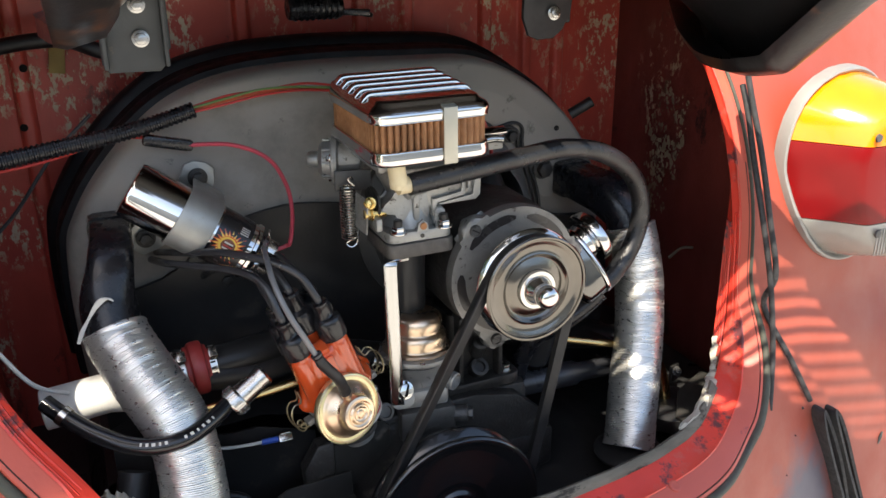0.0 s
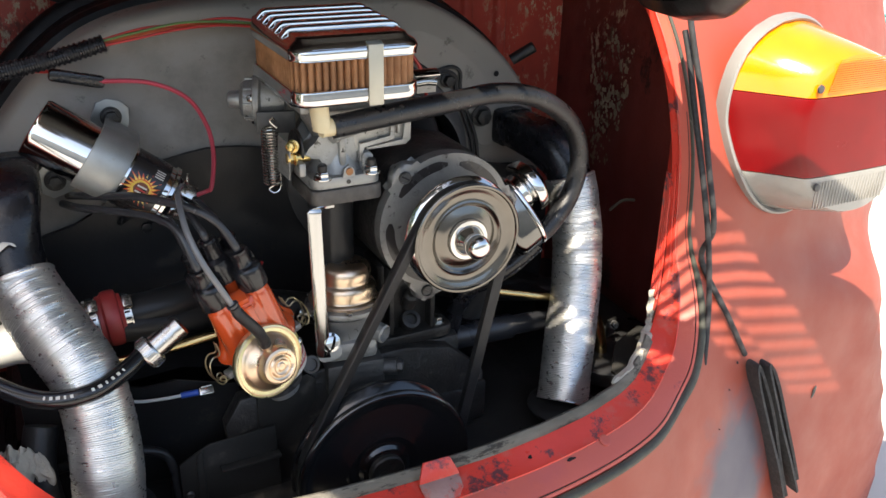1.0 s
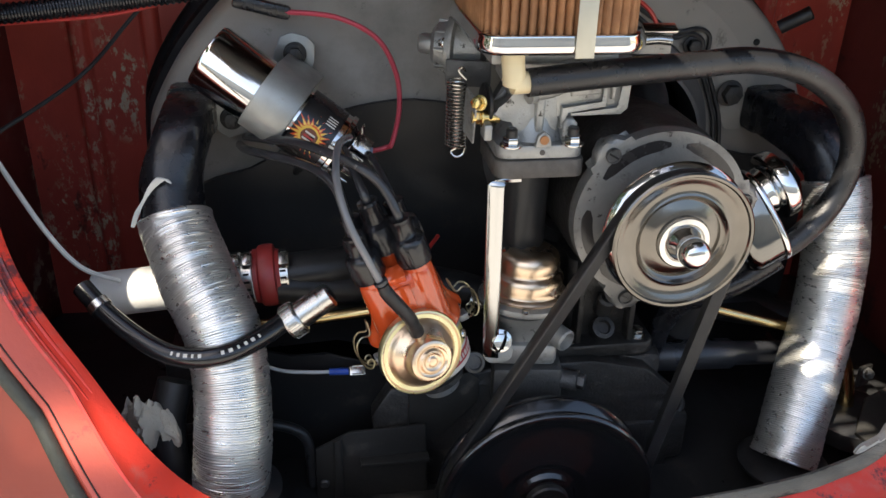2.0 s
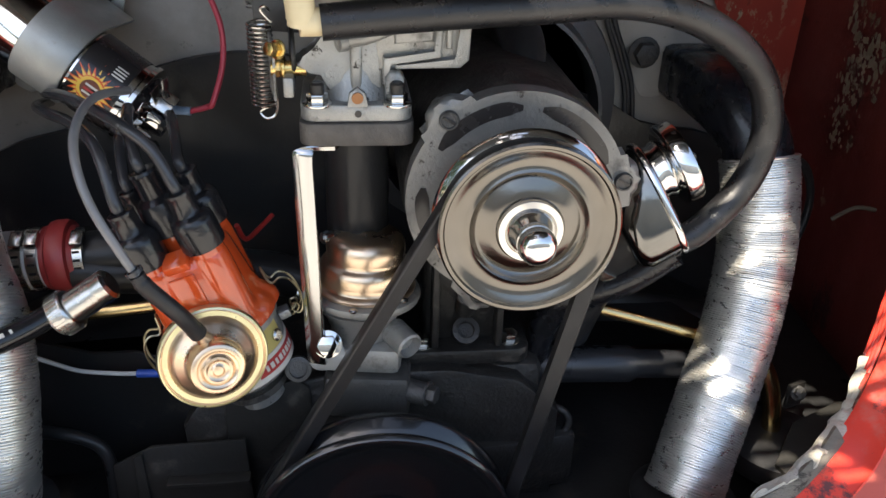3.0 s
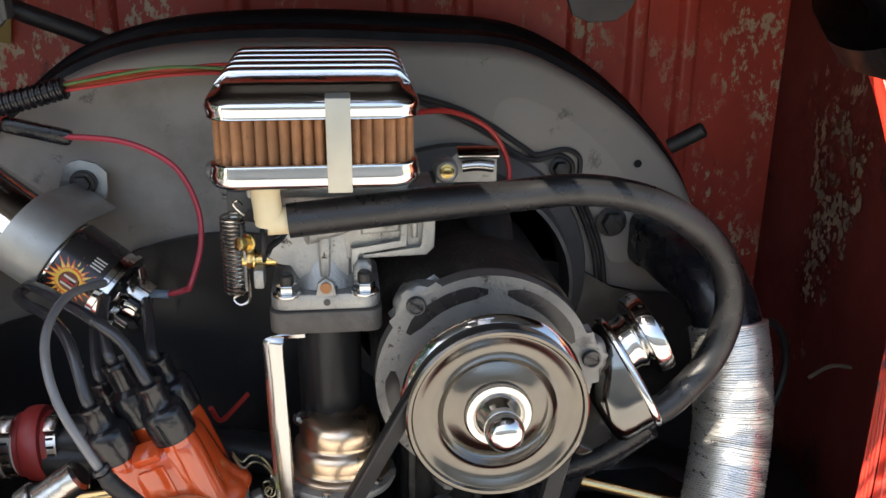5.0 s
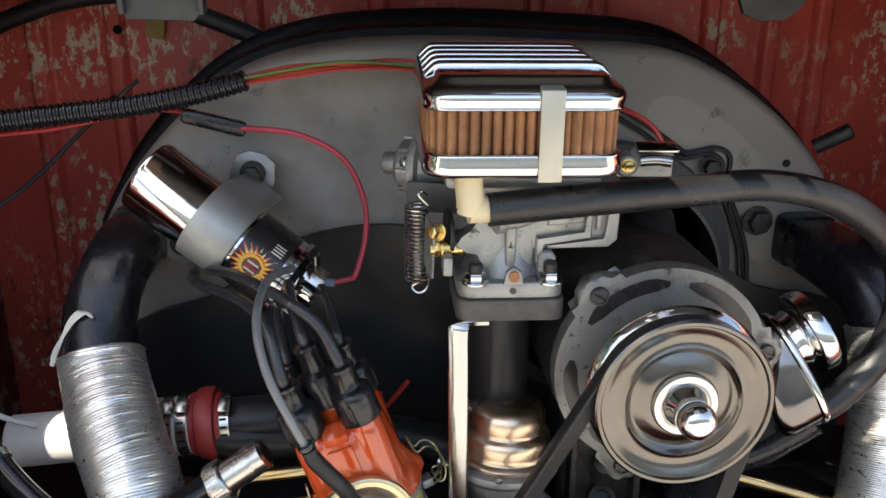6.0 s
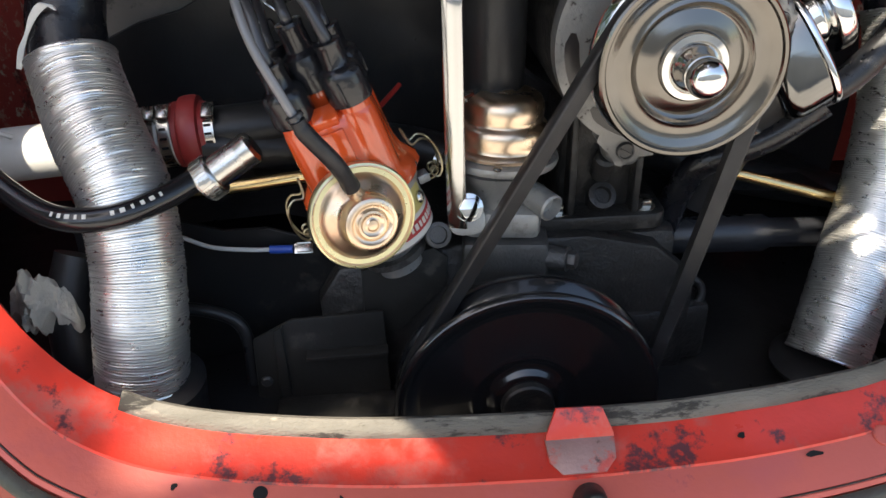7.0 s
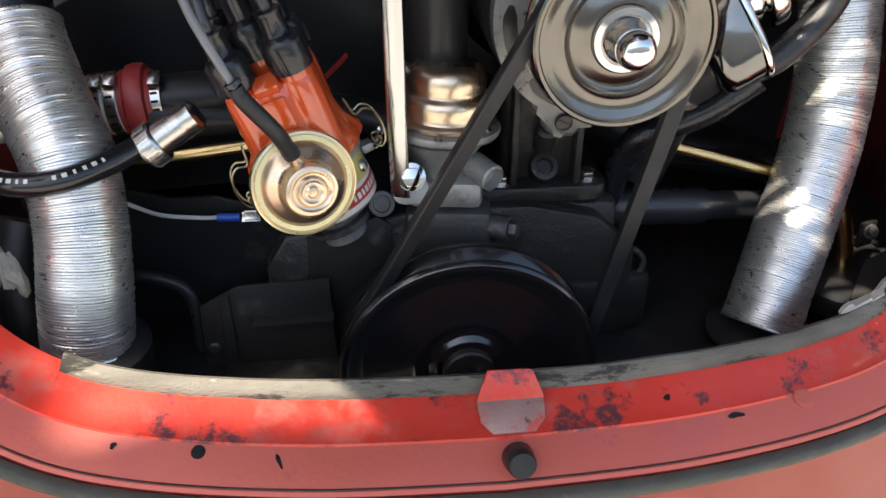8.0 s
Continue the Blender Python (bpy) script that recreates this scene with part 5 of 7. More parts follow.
# ---- fuel pump ----
pump = thing("fuel_pump", (-0.008, 0.062, 0.50), "gold zinc plated fuel pump dome on cast body", "fuel pump")
PC = (-0.0105, 0.064, 0.495)
bm = lathe([(0.0322, 0.0545), (0.0338, 0.0555), (0.0342, 0.0575), (0.0330, 0.0592), (0.0305, 0.0600), (0.0298, 0.0615), (0.0300, 0.0640), (0.0302, 0.0690), (0.0296, 0.0725), (0.0278, 0.0748), (0.0262, 0.0756), (0.0256, 0.0768),
            (0.0258, 0.0790), (0.0262, 0.0830), (0.0258, 0.0872), (0.0242, 0.0908), (0.0210, 0.0932), (0.0165, 0.0944), (0.0120, 0.0946), (0.0100, 0.0938), (0.0075, 0.0934), (0.0058, 0.0940), (0.0045, 0.0952), (0.0, 0.0956)], PC, (0.04, 0.05, 1), 72)
part("dome", bm, CADMIUM, pump, "gold stepped dome")
bm = lathe([(0, 0.0950), (0.0026, 0.0950), (0.0026, 0.0968), (0.0016, 0.0974), (0, 0.0972)], PC, (0.04, 0.05, 1), 14)
part("top_screw", bm, CADMIUM, pump)
bm = lathe([(0.0, 0.0465), (0.032, 0.0465), (0.0368, 0.0480), (0.0378, 0.0505), (0.0372, 0.0530), (0.033, 0.0548), (0, 0.0548)], PC, (0.04, 0.05, 1), 48)
part("flange", bm, CAST, pump)
for a in (20, 80, 140, 200, 260, 320):
    c = Vector((PC[0] + 0.0350 * math.cos(radians(a)), PC[1] + 0.0350 * math.sin(radians(a)), 0.5500 - 0.0012 * math.sin(radians(a))))
    part("flange_screw", lathe([(0, 0), (0.0026, 0), (0.0028, 0.0012), (0.0018, 0.0022), (0, 0.0022)], c, (0.04, 0.05, 1), 12), STEEL, pump)
bm = lathe([(0.020, 0.0000), (0.0215, 0.0120), (0.0205, 0.0240), (0.025, 0.0370), (0.0325, 0.0475), (0, 0.0480)], PC, (0, 0, 1), 36)
box((0.050, 0.044, 0.020), at(-0.008, 0.060, 0.506, 0, 0, -8), 0.005, bm)
lathe([(0, 0), (0.0092, 0), (0.0092, 0.02), (0.0078, 0.021), (0.0066, 0.014), (0, 0.014)], (0.010, 0.052, 0.522), (0.5, -0.85, -0.1), 24, bm)
part("body", bm, CAST, pump)
part("outlet", lathe([(0.0060, 0), (0.0060, 0.010), (0.0048, 0.011), (0.0048, 0.022), (0.0055, 0.023), (0.0050, 0.026), (0, 0.026)], (-0.030, 0.066, 0.534), (-0.8, 0.1, 0.35), 18), STEEL, pump, "short steel outlet pipe")

# ---- oil filler ----
oil = thing("oil_filler", (0.165, 0.07, 0.53), "chromed oil filler with a round breather cap", "oil filler")
OA = Vector((0.885, 0.06, 0.462)).normalized()
OC = Vector((0.176, 0.079, 0.6165))
bm = lathe([(0.0225, -0.022), (0.0225, -0.004), (0.0210, 0.000), (0.0195, 0.004), (0.0192, 0.014), (0.0205, 0.017), (0.0205, 0.0195), (0.0190, 0.0215), (0.0188, 0.026)], OC, OA, 44)
part("neck", bm, CHROME, oil, "chromed stepped neck")
bm = lathe([(0.0190, 0.0225), (0.0268, 0.0225), (0.0284, 0.0232), (0.0290, 0.0248), (0.0290, 0.0318), (0.0282, 0.0336), (0.0262, 0.0342), (0.0245, 0.0334), (0.0235, 0.0342), (0.0150, 0.0356), (0, 0.0360)], OC, OA, 60)
cap_ = part("cap", bm, CHROME, oil, "round chromed cap with rolled edge")
for a in (0.6, 2.7, 4.8):
    c_ = axis_matrix(OC, OA) @ Vector((0.0165 * math.cos(a), 0.0165 * math.sin(a), 0.0350))
    part("rivet", lathe([(0, 0), (0.0030, 0), (0.0030, 0.0016), (0.0018, 0.0028), (0, 0.003)], c_, OA, 14), CASTDARK, cap_, "small worn rivet")
ld = Vector((0.051, -0.023, -0.065))
ld = (ld - OA * ld.dot(OA)).normalized()
wd = OA.cross(ld)
OM = Vector((0.1815, 0.0625, 0.6125))


def oil_ring(half_l, half_w, shift, h, e=2.6):
    """An egg-shaped ring across the filler's axis."""
    out = []
    for k in range(48):
        a = 2 * math.pi * k / 48
        ca, sa = math.cos(a), math.sin(a)
        rr = (abs(ca) ** e + abs(sa) ** e) ** (-1 / e)
        out.append(OM + ld * (shift + ca * rr * half_l) + wd * (sa * rr * half_w * (1 + 0.12 * ca)) + OA * h)
    return out


bm = skin(bmesh.new(), [oil_ring(0.030, 0.0195, 0.000, 0.0045), oil_ring(0.0385, 0.0245, 0.002, 0.0042), oil_ring(0.0402, 0.0262, 0.002, 0.0030), oil_ring(0.0408, 0.0268, 0.002, 0.0012), oil_ring(0.0402, 0.0262, 0.002, -0.0006), oil_ring(0.0380, 0.0240, 0.002, -0.0014)])
part("drip_collar", bm, CHROME, oil, "flared chromed collar with rolled lip", 50)
bm = skin(bmesh.new(), [oil_ring(0.0382, 0.0240, 0.002, -0.001), oil_ring(0.0376, 0.0236, 0.003, -0.006), oil_ring(0.0340, 0.0225, 0.007, -0.014), oil_ring(0.0290, 0.0210, 0.012, -0.021), oil_ring(0.0240, 0.0190, 0.015, -0.0265), oil_ring(0.0180, 0.0150, 0.016, -0.0295)])
part("housing", bm, DARKCHROME, oil, "smooth chromed filler bowl, darkened to imitate dark reflections", 60)
bm = tube([(0.178, 0.060, 0.594), (0.162, 0.070, 0.566), (0.150, 0.085, 0.528), (0.142, 0.095, 0.49)], 0.0180, 24, 5)
part("filler_tube", bm, BLACKTIN, oil, "black filler tube")
bm = lathe([(0.0184, 0), (0.0196, 0.0005), (0.0198, 0.004), (0.0196, 0.0078), (0.0184, 0.0083)], (0.1585, 0.0735, 0.557), (0.35, -0.30, 0.85), 32)
clamp_ = part("hose_clamp", bm, STEEL, oil, "bright worm-drive clamp")
for q in range(7):
    m_ = axis_matrix((0.1585, 0.0735, 0.557), (0.35, -0.30, 0.85)) @ Matrix.Rotation(-0.3 + q * 0.13, 4, "Z") @ Matrix.Translation((0.0197, 0, 0.0041))
    part("slot", box((0.0006, 0.0012, 0.0048), m_, 0.0), STICKER, clamp_)
solo("drain_tube", tube([(0.197, 0.050, 0.578), (0.172, 0.056, 0.555), (0.148, 0.062, 0.541), (0.128, 0.070, 0.527), (0.119, 0.083, 0.49), (0.115, 0.09, 0.42)], 0.0100, 18, 8), PLASTIC, "black rubber drain tube under the oil filler", "hose")

# ---- distributor ----
dist = thing("distributor", (-0.085, 0.06, 0.47), "distributor with red cap, black boots and gold vacuum can", "distributor")
DA = Vector((-0.33, -0.02, 0.94)).normalized()
DB = Vector((-0.0985, 0.044, 0.5365))
bm = lathe([(0.0, -0.062), (0.0150, -0.062), (0.0158, -0.046), (0.0200, -0.041), (0.0285, -0.0385), (0.0318, -0.0355), (0.0322, -0.030), (0.0322, -0.003), (0.0345, -0.0015), (0.0345, 0.004), (0, 0.006)], DB, DA, 48)
part("body", bm, CAST, dist, "pale grey cast distributor body")
dm = axis_matrix(DB, DA)
TOWERS = (46, 132, 226, 310)


def on_cap(r, deg, h):
    return dm @ Vector((r * math.cos(radians(deg)), r * math.sin(radians(deg)), h))


def cap_ring(core, col, flare, h, lug=0.0):
    """Outline of the cap: a round core with a bulging column under each tower and two clip lugs."""
    out = []
    for k in range(144):
        a = 2 * math.pi * k / 144
        r = core
        for t_ in TOWERS:
            d = (a - radians(t_) + math.pi) % (2 * math.pi) - math.pi
            if col and abs(0.0235 * math.sin(d)) < col and math.cos(d) > 0:
                r = max(r, 0.0235 * math.cos(d) + math.sqrt(col * col - (0.0235 * math.sin(d)) ** 2))
        for t_ in (100, 280):
            d = (a - radians(t_) + math.pi) % (2 * math.pi) - math.pi
            r = max(r, r + lug * math.exp(-(d / 0.20) ** 4))
        out.append(dm @ Vector(((r + flare) * math.cos(a), (r + flare) * math.sin(a), h)))
    return out


bm = skin(bmesh.new(), [cap_ring(0.0335, 0.0, 0.0, 0.003), cap_ring(0.0355, 0.0, 0.0006, 0.0035, 0.002), cap_ring(0.0358, 0.0, 0.001, 0.006, 0.003), cap_ring(0.0352, 0.0, 0.0005, 0.011, 0.003), cap_ring(0.0320, 0.0105, 0.0006, 0.0155, 0.0026),
                        cap_ring(0.0300, 0.0110, 0.0004, 0.020, 0.0018), cap_ring(0.0292, 0.0112, 0.0, 0.028, 0.0010), cap_ring(0.0286, 0.0112, 0.0, 0.048), cap_ring(0.0278, 0.0112, -0.0002, 0.0560), cap_ring(0.0262, 0.0108, -0.0005, 0.0600), cap_ring(0.0230, 0.0100, -0.0010, 0.0622),
                        cap_ring(0.0120, 0.0, 0.0, 0.0635), cap_ring(0.0020, 0.0, 0.0, 0.064)])
part("cap", bm, CAPRED, dist, "glossy translucent orange-red cap", 50)
for deg in TOWERS:
    tw = part("tower", lathe([(0.0104, 0.050), (0.0104, 0.070), (0.0090, 0.071), (0, 0.071)], on_cap(0.0235, deg, 0), DA, 24), CAPRED, dist)
    bm = lathe([(0.0118, 0.0640), (0.0128, 0.0645), (0.0132, 0.0665), (0.0131, 0.0800), (0.0124, 0.0838), (0.0104, 0.0858), (0.0084, 0.0866), (0.0078, 0.0880), (0.0078, 0.0985), (0.0083, 0.0995), (0.0080, 0.1010), (0.0060, 0.1018), (0.0036, 0.1018)], on_cap(0.0235, deg, 0), DA, 28)
    boot = part("boot", bm, BOOT, tw, "black rubber boot")
    part("grip_ridge", box((0.0030, 0.0022, 0.0130), dm @ Matrix.Translation(dm.inverted() @ on_cap(0.0235, deg, 0.0735)) @ Matrix.Rotation(radians(deg - 60), 4, "Z") @ Matrix.Translation((0.0128, 0, 0)), 0.0009), BOOT, tw)
part("centre_tower", lathe([(0.0108, 0.060), (0.0104, 0.080), (0, 0.080)], DB, DA, 24), CAPRED, dist)
bm = lathe([(0.0120, 0.074), (0.0134, 0.0745), (0.0138, 0.0770), (0.0137, 0.0910), (0.0126, 0.0955), (0.0098, 0.0975), (0.0082, 0.0985), (0.0078, 0.1120), (0.0083, 0.1130), (0.0078, 0.1150), (0.0050, 0.1155), (0.0036, 0.1155)], DB, DA, 28)
part("centre_boot", bm, BOOT, dist, "black centre boot")
m = dm @ Matrix.Rotation(radians(357), 4, "Z")
part("cap_window", box((0.013, 0.0155, 0.0075), m @ Matrix.Translation((0.0225, 0, 0.0625)) @ Matrix.Rotation(radians(24), 4, "Y"), 0.0018), CAPRED, dist, "raised locating lug catching the light")
part("cap_panel", box((0.003, 0.016, 0.026), m @ Matrix.Translation((0.0282, 0, 0.042)), 0.0014), CAPRED, dist)
ring = []
for j in range(13):
    a = math.pi * j / 12
    y_, z_ = -0.0085 * math.cos(a), 0.0175 + 0.0080 * math.sin(a)
    ring.append(tuple(m @ Vector((math.sqrt(max(0.0, 0.0302 ** 2 - y_ ** 2)), y_, z_))))
part("cap_arch", tube(ring, 0.0011, 8, 2), CAPRED, dist, "small moulded arch")
# spring clips
for deg in (100, 280):
    m = dm @ Matrix.Rotation(radians(deg), 4, "Z")
    for s_ in (-1, 1):
        pts = [m @ Vector((x, s_ * y, z)) for x, y, z in ((0.0352, 0.0020, 0.0260), (0.0362, 0.0034, 0.0180), (0.0385, 0.0042, 0.0150), (0.0440, 0.0046, 0.0165), (0.0492, 0.0048, 0.0120), (0.0515, 0.0048, 0.0020), (0.0500, 0.0048, -0.0080), (0.0462, 0.0046, -0.0125),
                                                          (0.0428, 0.0040, -0.0105), (0.0430, 0.0036, -0.0060), (0.0462, 0.0034, -0.0055), (0.0470, 0.0034, -0.0090), (0.0420, 0.0030, -0.0125), (0.0370, 0.0020, -0.0110))]
        part("spring_clip", tube(pts, 0.0008, 6, 5), CLIPWIRE, dist, "bent wire spring clip")
    part("clip_lug", box((0.008, 0.010, 0.006), m @ Matrix.Translation((0.0365, 0, -0.0100)), 0.0012), CAST, dist)
bm = bmesh.new()
ring = [[dm @ Vector((r_ * math.cos(a), r_ * math.sin(a), h_)) for r_, h_ in ((0.0324, -0.0175), (0.0336, -0.0175), (0.0336, 0.0005), (0.0324, 0.0005))] for a in np.linspace(radians(30), radians(72), 12)]
skin(bm, ring)
part("yellow_plate", bm, YELLOWPL, dist, "yellow zinc mounting plate")
part("plate_screw", lathe([(0, 0), (0.0040, 0), (0.0042, 0.0015), (0.0030, 0.0028), (0, 0.003)], dm @ Vector((0.0336 * math.cos(radians(62)), 0.0336 * math.sin(radians(62)), -0.011)), dm.to_3x3() @ Vector((math.cos(radians(62)), math.sin(radians(62)), 0)), 16), STEEL, dist)
bm = lathe([(0.0322, -0.0340), (0.0328, -0.0340), (0.0328, -0.0185), (0.0322, -0.0185)], DB, DA, 48)
part("paper_band", bm, PALE, dist, "pale printed band")
bm = bmesh.new()
skin(bm, [[dm @ Vector((r_ * math.cos(a), r_ * math.sin(a), h_)) for r_, h_ in ((0.0326, -0.0300), (0.0331, -0.0300), (0.0331, -0.0215), (0.0326, -0.0215))] for a in np.linspace(radians(22), radians(100), 20)])
redl = part("red_label", bm, LABELRED, dist, "red printed label")
for k in range(8):
    m = dm @ Matrix.Rotation(radians(34 + k * 7), 4, "Z")
    part("print_bar", box((0.0004, 0.0020 + 0.0008 * (k % 2), 0.0042), m @ Matrix.Translation((0.0332, 0, -0.0257)), 0.0), PALE, redl)
part("clamp_ring", lathe([(0.0155, -0.0520), (0.0215, -0.0520), (0.0215, -0.0475), (0.0155, -0.0475)], DB, DA, 32), CASTDARK, dist, "dark clamp at the foot")
# vacuum can
VN = Vector((0.27, -0.94, 0.20)).normalized()
VC = Vector((-0.1010, 0.0045, 0.5385))
bm = lathe([(0.0, -0.012), (0.0230, -0.010), (0.0285, -0.005), (0.0300, -0.0025), (0.0318, -0.0015), (0.0322, 0.0002), (0.0316, 0.0018), (0.0304, 0.0022), (0.0292, 0.0012), (0.0284, 0.0002), (0.0272, 0.0008), (0.0252, 0.0042), (0.0225, 0.0072), (0.0185, 0.0095),
            (0.0170, 0.0112), (0.0164, 0.0140), (0.0162, 0.0190), (0.0155, 0.0210), (0.0140, 0.0219), (0.0122, 0.0217), (0.0112, 0.0207), (0.0100, 0.0205), (0.0092, 0.0212), (0.0084, 0.0222), (0.0070, 0.0224), (0.0060, 0.0216), (0.0048, 0.0212), (0.0038, 0.0214), (0.0028, 0.0224), (0, 0.0226)], VC, VN, 72)
can = part("vacuum_can", bm, CADMIUM, dist, "gold plated ringed vacuum can")
part("crimped_rim", lathe([(0.0300, -0.0052), (0.0322, -0.0042), (0.0329, -0.0012), (0.0328, 0.0010), (0.0321, 0.0024), (0.0312, 0.0026), (0.0307, 0.0016)], VC, VN, 72), PASSIVE, can, "yellow-green passivated rim")
NB = VC + VN * 0.0095 + Vector((-0.0050, 0.0, 0.0170))
part("nipple", lathe([(0.0050, -0.004), (0.0046, 0.001), (0.0038, 0.003), (0.0034, 0.012), (0, 0.012)], NB, (-0.30, -0.45, 0.84), 16), CADMIUM, can)
part("arm", tube([VC - VN * 0.006, DB + DA * -0.012], 0.008, 14, 2), CADMIUM, dist)
bm = lathe([(0, 0), (0.0085, 0), (0.009, 0.003), (0.0085, 0.006), (0.006, 0.0065), (0.0055, 0.004), (0, 0.004)], (-0.054, 0.041, 0.502), (0.1, -0.9, 0.4), 22)
part("clamp_nut", bm, CASTDARK, dist, "grey clamp nut")
part("red_lead", tube([DB + Vector((0.006, 0.046, 0.048)), (-0.0885, 0.100, 0.569), (-0.0800, 0.113, 0.571), (-0.0715, 0.1225, 0.5765)], 0.0018, 8, 6), REDWIRE, dist, "short red low-tension lead")

# vacuum line and plug leads
vl = thing("vacuum_line", tuple(NB), "thin glossy vacuum line with thick black rubber end", "hose")
VP = [tuple(NB + Vector((-0.0022, -0.0033, 0.006))), (-0.113, -0.0165, 0.582), (-0.127, -0.0205, 0.602), (-0.140, -0.0200, 0.628), (-0.151, -0.0150, 0.651), (-0.1575, -0.004, 0.671), (-0.1585, 0.012, 0.684), (-0.155, 0.040, 0.689), (-0.146, 0.075, 0.682)]
part("line", tube(VP, 0.0026, 12, 8), VACUUM, vl)
part("rubber_end", tube(VP[:3] + [(-0.131, -0.0208, 0.610)], lambda u, s: (0.0053 if u < 0.1 else 0.0049) if u < 0.93 else 0.0044, 16, 10), RUBBER, vl, "thick black rubber sleeve")
part("sleeve_ring", lathe([(0.0040, 0), (0.0050, 0.0004), (0.0050, 0.0026), (0.0040, 0.003)], (-0.1315, -0.0208, 0.611), (-0.45, 0.02, 0.85), 16), CABLE, vl)


def lead(pts, label):
    solo("plug_lead", tube(pts, 0.0036, 14, 10), CABLE, label, "ignition lead", "ignition leads")


def boot_top(deg, h=0.0985):
    return tuple(on_cap(0.0235, deg, h))


lead([boot_top(310), tuple(on_cap(0.0235, 310, 0.108)), (-0.158, 0.038, 0.656), (-0.170, 0.056, 0.663), (-0.186, 0.080, 0.662), (-0.205, 0.106, 0.658), (-0.226, 0.150, 0.648), (-0.236, 0.206, 0.633)], "grey-black ignition lead curving back under the coil")
lead([boot_top(46), tuple(on_cap(0.0235, 46, 0.107)), (-0.127, 0.032, 0.661), (-0.1435, 0.038, 0.6735), (-0.162, 0.055, 0.677), (-0.184, 0.082, 0.676), (-0.205, 0.115, 0.668), (-0.222, 0.160, 0.655), (-0.230, 0.206, 0.640)], "grey-black ignition lead arching over the coil end")
lead([boot_top(226), tuple(on_cap(0.0235, 226, 0.108)), (-0.158, 0.085, 0.648), (-0.165, 0.125, 0.640), (-0.180, 0.165, 0.628), (-0.190, 0.206, 0.605)], "black ignition lead dropping behind the coil")
lead([boot_top(132), tuple(on_cap(0.0235, 132, 0.108)), (-0.124, 0.082, 0.652), (-0.132, 0.112, 0.655), (-0.148, 0.160, 0.640), (-0.152, 0.206, 0.615)], "black ignition lead running back to the shroud")
lead([tuple(DB + DA * 0.113), tuple(DB + DA * 0.122), (-0.146, 0.062, 0.665), (-0.150, 0.085, 0.668)], "short ignition lead from cap centre to coil")

# ---- ignition coil ----
coil = thing("ignition_coil", (-0.2, 0.13, 0.66), "chromed ignition coil in a galvanised strap", "ignition coil")
CE = Vector((-0.250, 0.146, 0.727))
CA = (Vector((-0.1562, 0.126, 0.6585)) - CE).normalized()
CL = 0.118
bm = lathe([(0, 0), (0.022, 0.0), (0.0255, 0.001), (0.0268, 0.004), (0.0268, CL), (0.0285, CL + 0.001), (0.0285, CL + 0.004), (0.024, CL + 0.005), (0, CL + 0.005)], CE, CA, 48)
part("canister", bm, CHROME, coil, "polished chrome canister")
bm = lathe([(0.0272, CL * 0.70), (0.0274, CL * 0.70), (0.0274, CL * 0.965), (0.0272, CL * 0.965)], CE, CA, 48)
lab = part("label", bm, STICKER, coil, "glossy black wrap label with flame badge")
cm = axis_matrix(CE, CA)


def on_coil(ang, h, r=0.0276):
    return cm @ Matrix.Rotation(ang, 4, "Z") @ Matrix.Translation((r, 0, h))


# direction on the canister that faces the back of the car
fd = (Vector((0.02, -0.85, 0.52)) - CA * CA.dot(Vector((0.02, -0.85, 0.52)))).normalized()
lx = cm.to_3x3().inverted() @ fd
FA = math.atan2(lx.y, lx.x)
# strap: round the front of the canister, legs back to the shroud, two ears bolted on
SF = (Vector((0, -1, 0)) + CA * CA.y).normalized()
SS = CA.cross(SF)
SM = CE + CA * 0.0640
sec = []
for side in (-1, 1):
    leg = [SM + SS * (side * 0.0281) - SF * d for d in (0.050, 0.030, 0.012)]
    arc = [SM + SS * (side * 0.0281 * math.sin(a)) + SF * (0.0281 * math.cos(a)) for a in np.linspace(math.pi / 2, 0, 14)]
    sec += leg + arc if side < 0 else (leg + arc)[::-1][1:]
rings = []
for i, p in enumerate(sec):
    t = (sec[min(i + 1, len(sec) - 1)] - sec[max(i - 1, 0)]).normalized()
    o = CA.cross(t)
    if o.dot(p - (SM - SF * 0.02)) < 0:
        o = -o
    rings.append([p + CA * w + o * h for w, h in ((-0.0165, 0), (-0.0160, 0.0014), (-0.0150, 0.0016), (0.0150, 0.0016), (0.0160, 0.0014), (0.0165, 0))])
part("strap", skin(bmesh.new(), rings), BRACKET, coil, "dull stained galvanised strap", 50)
for x, z in ((-0.1840, 0.7165), (-0.2395, 0.6625)):
    c_ = Vector((x, 0.190, z))
    root = SM - SF * 0.050
    inw = Vector((root.x - x, 0, root.z - z)).normalized()
    cross = Vector((inw.z, 0, -inw.x))
    fm = Matrix((inw, cross, inw.cross(cross))).transposed().to_4x4()
    fm.translation = c_
    poly = [(-0.0155, -0.0060), (-0.0155, 0.0060), (-0.0105, 0.0145), (0.0030, 0.0165), (0.0130, 0.0165), (0.0130, -0.0165), (0.0030, -0.0165), (-0.0105, -0.0145)]
    part("ear", prism(poly, fm, 0.0024, 0.0007), BRACKET, coil, "bolted mounting ear with clipped corners")
    part("washer", lathe([(0, 0), (0.0095, 0), (0.0095, 0.0014), (0.0080, 0.0018), (0, 0.0018)], (x, 0.1885, z), BACK, 24), BLACKIRON, coil)
    part("ear_bolt", hexbolt((x, 0.187, z), BACK, 0.0062, 0.005), BLACKIRON, coil, "dark hexagon bolt")
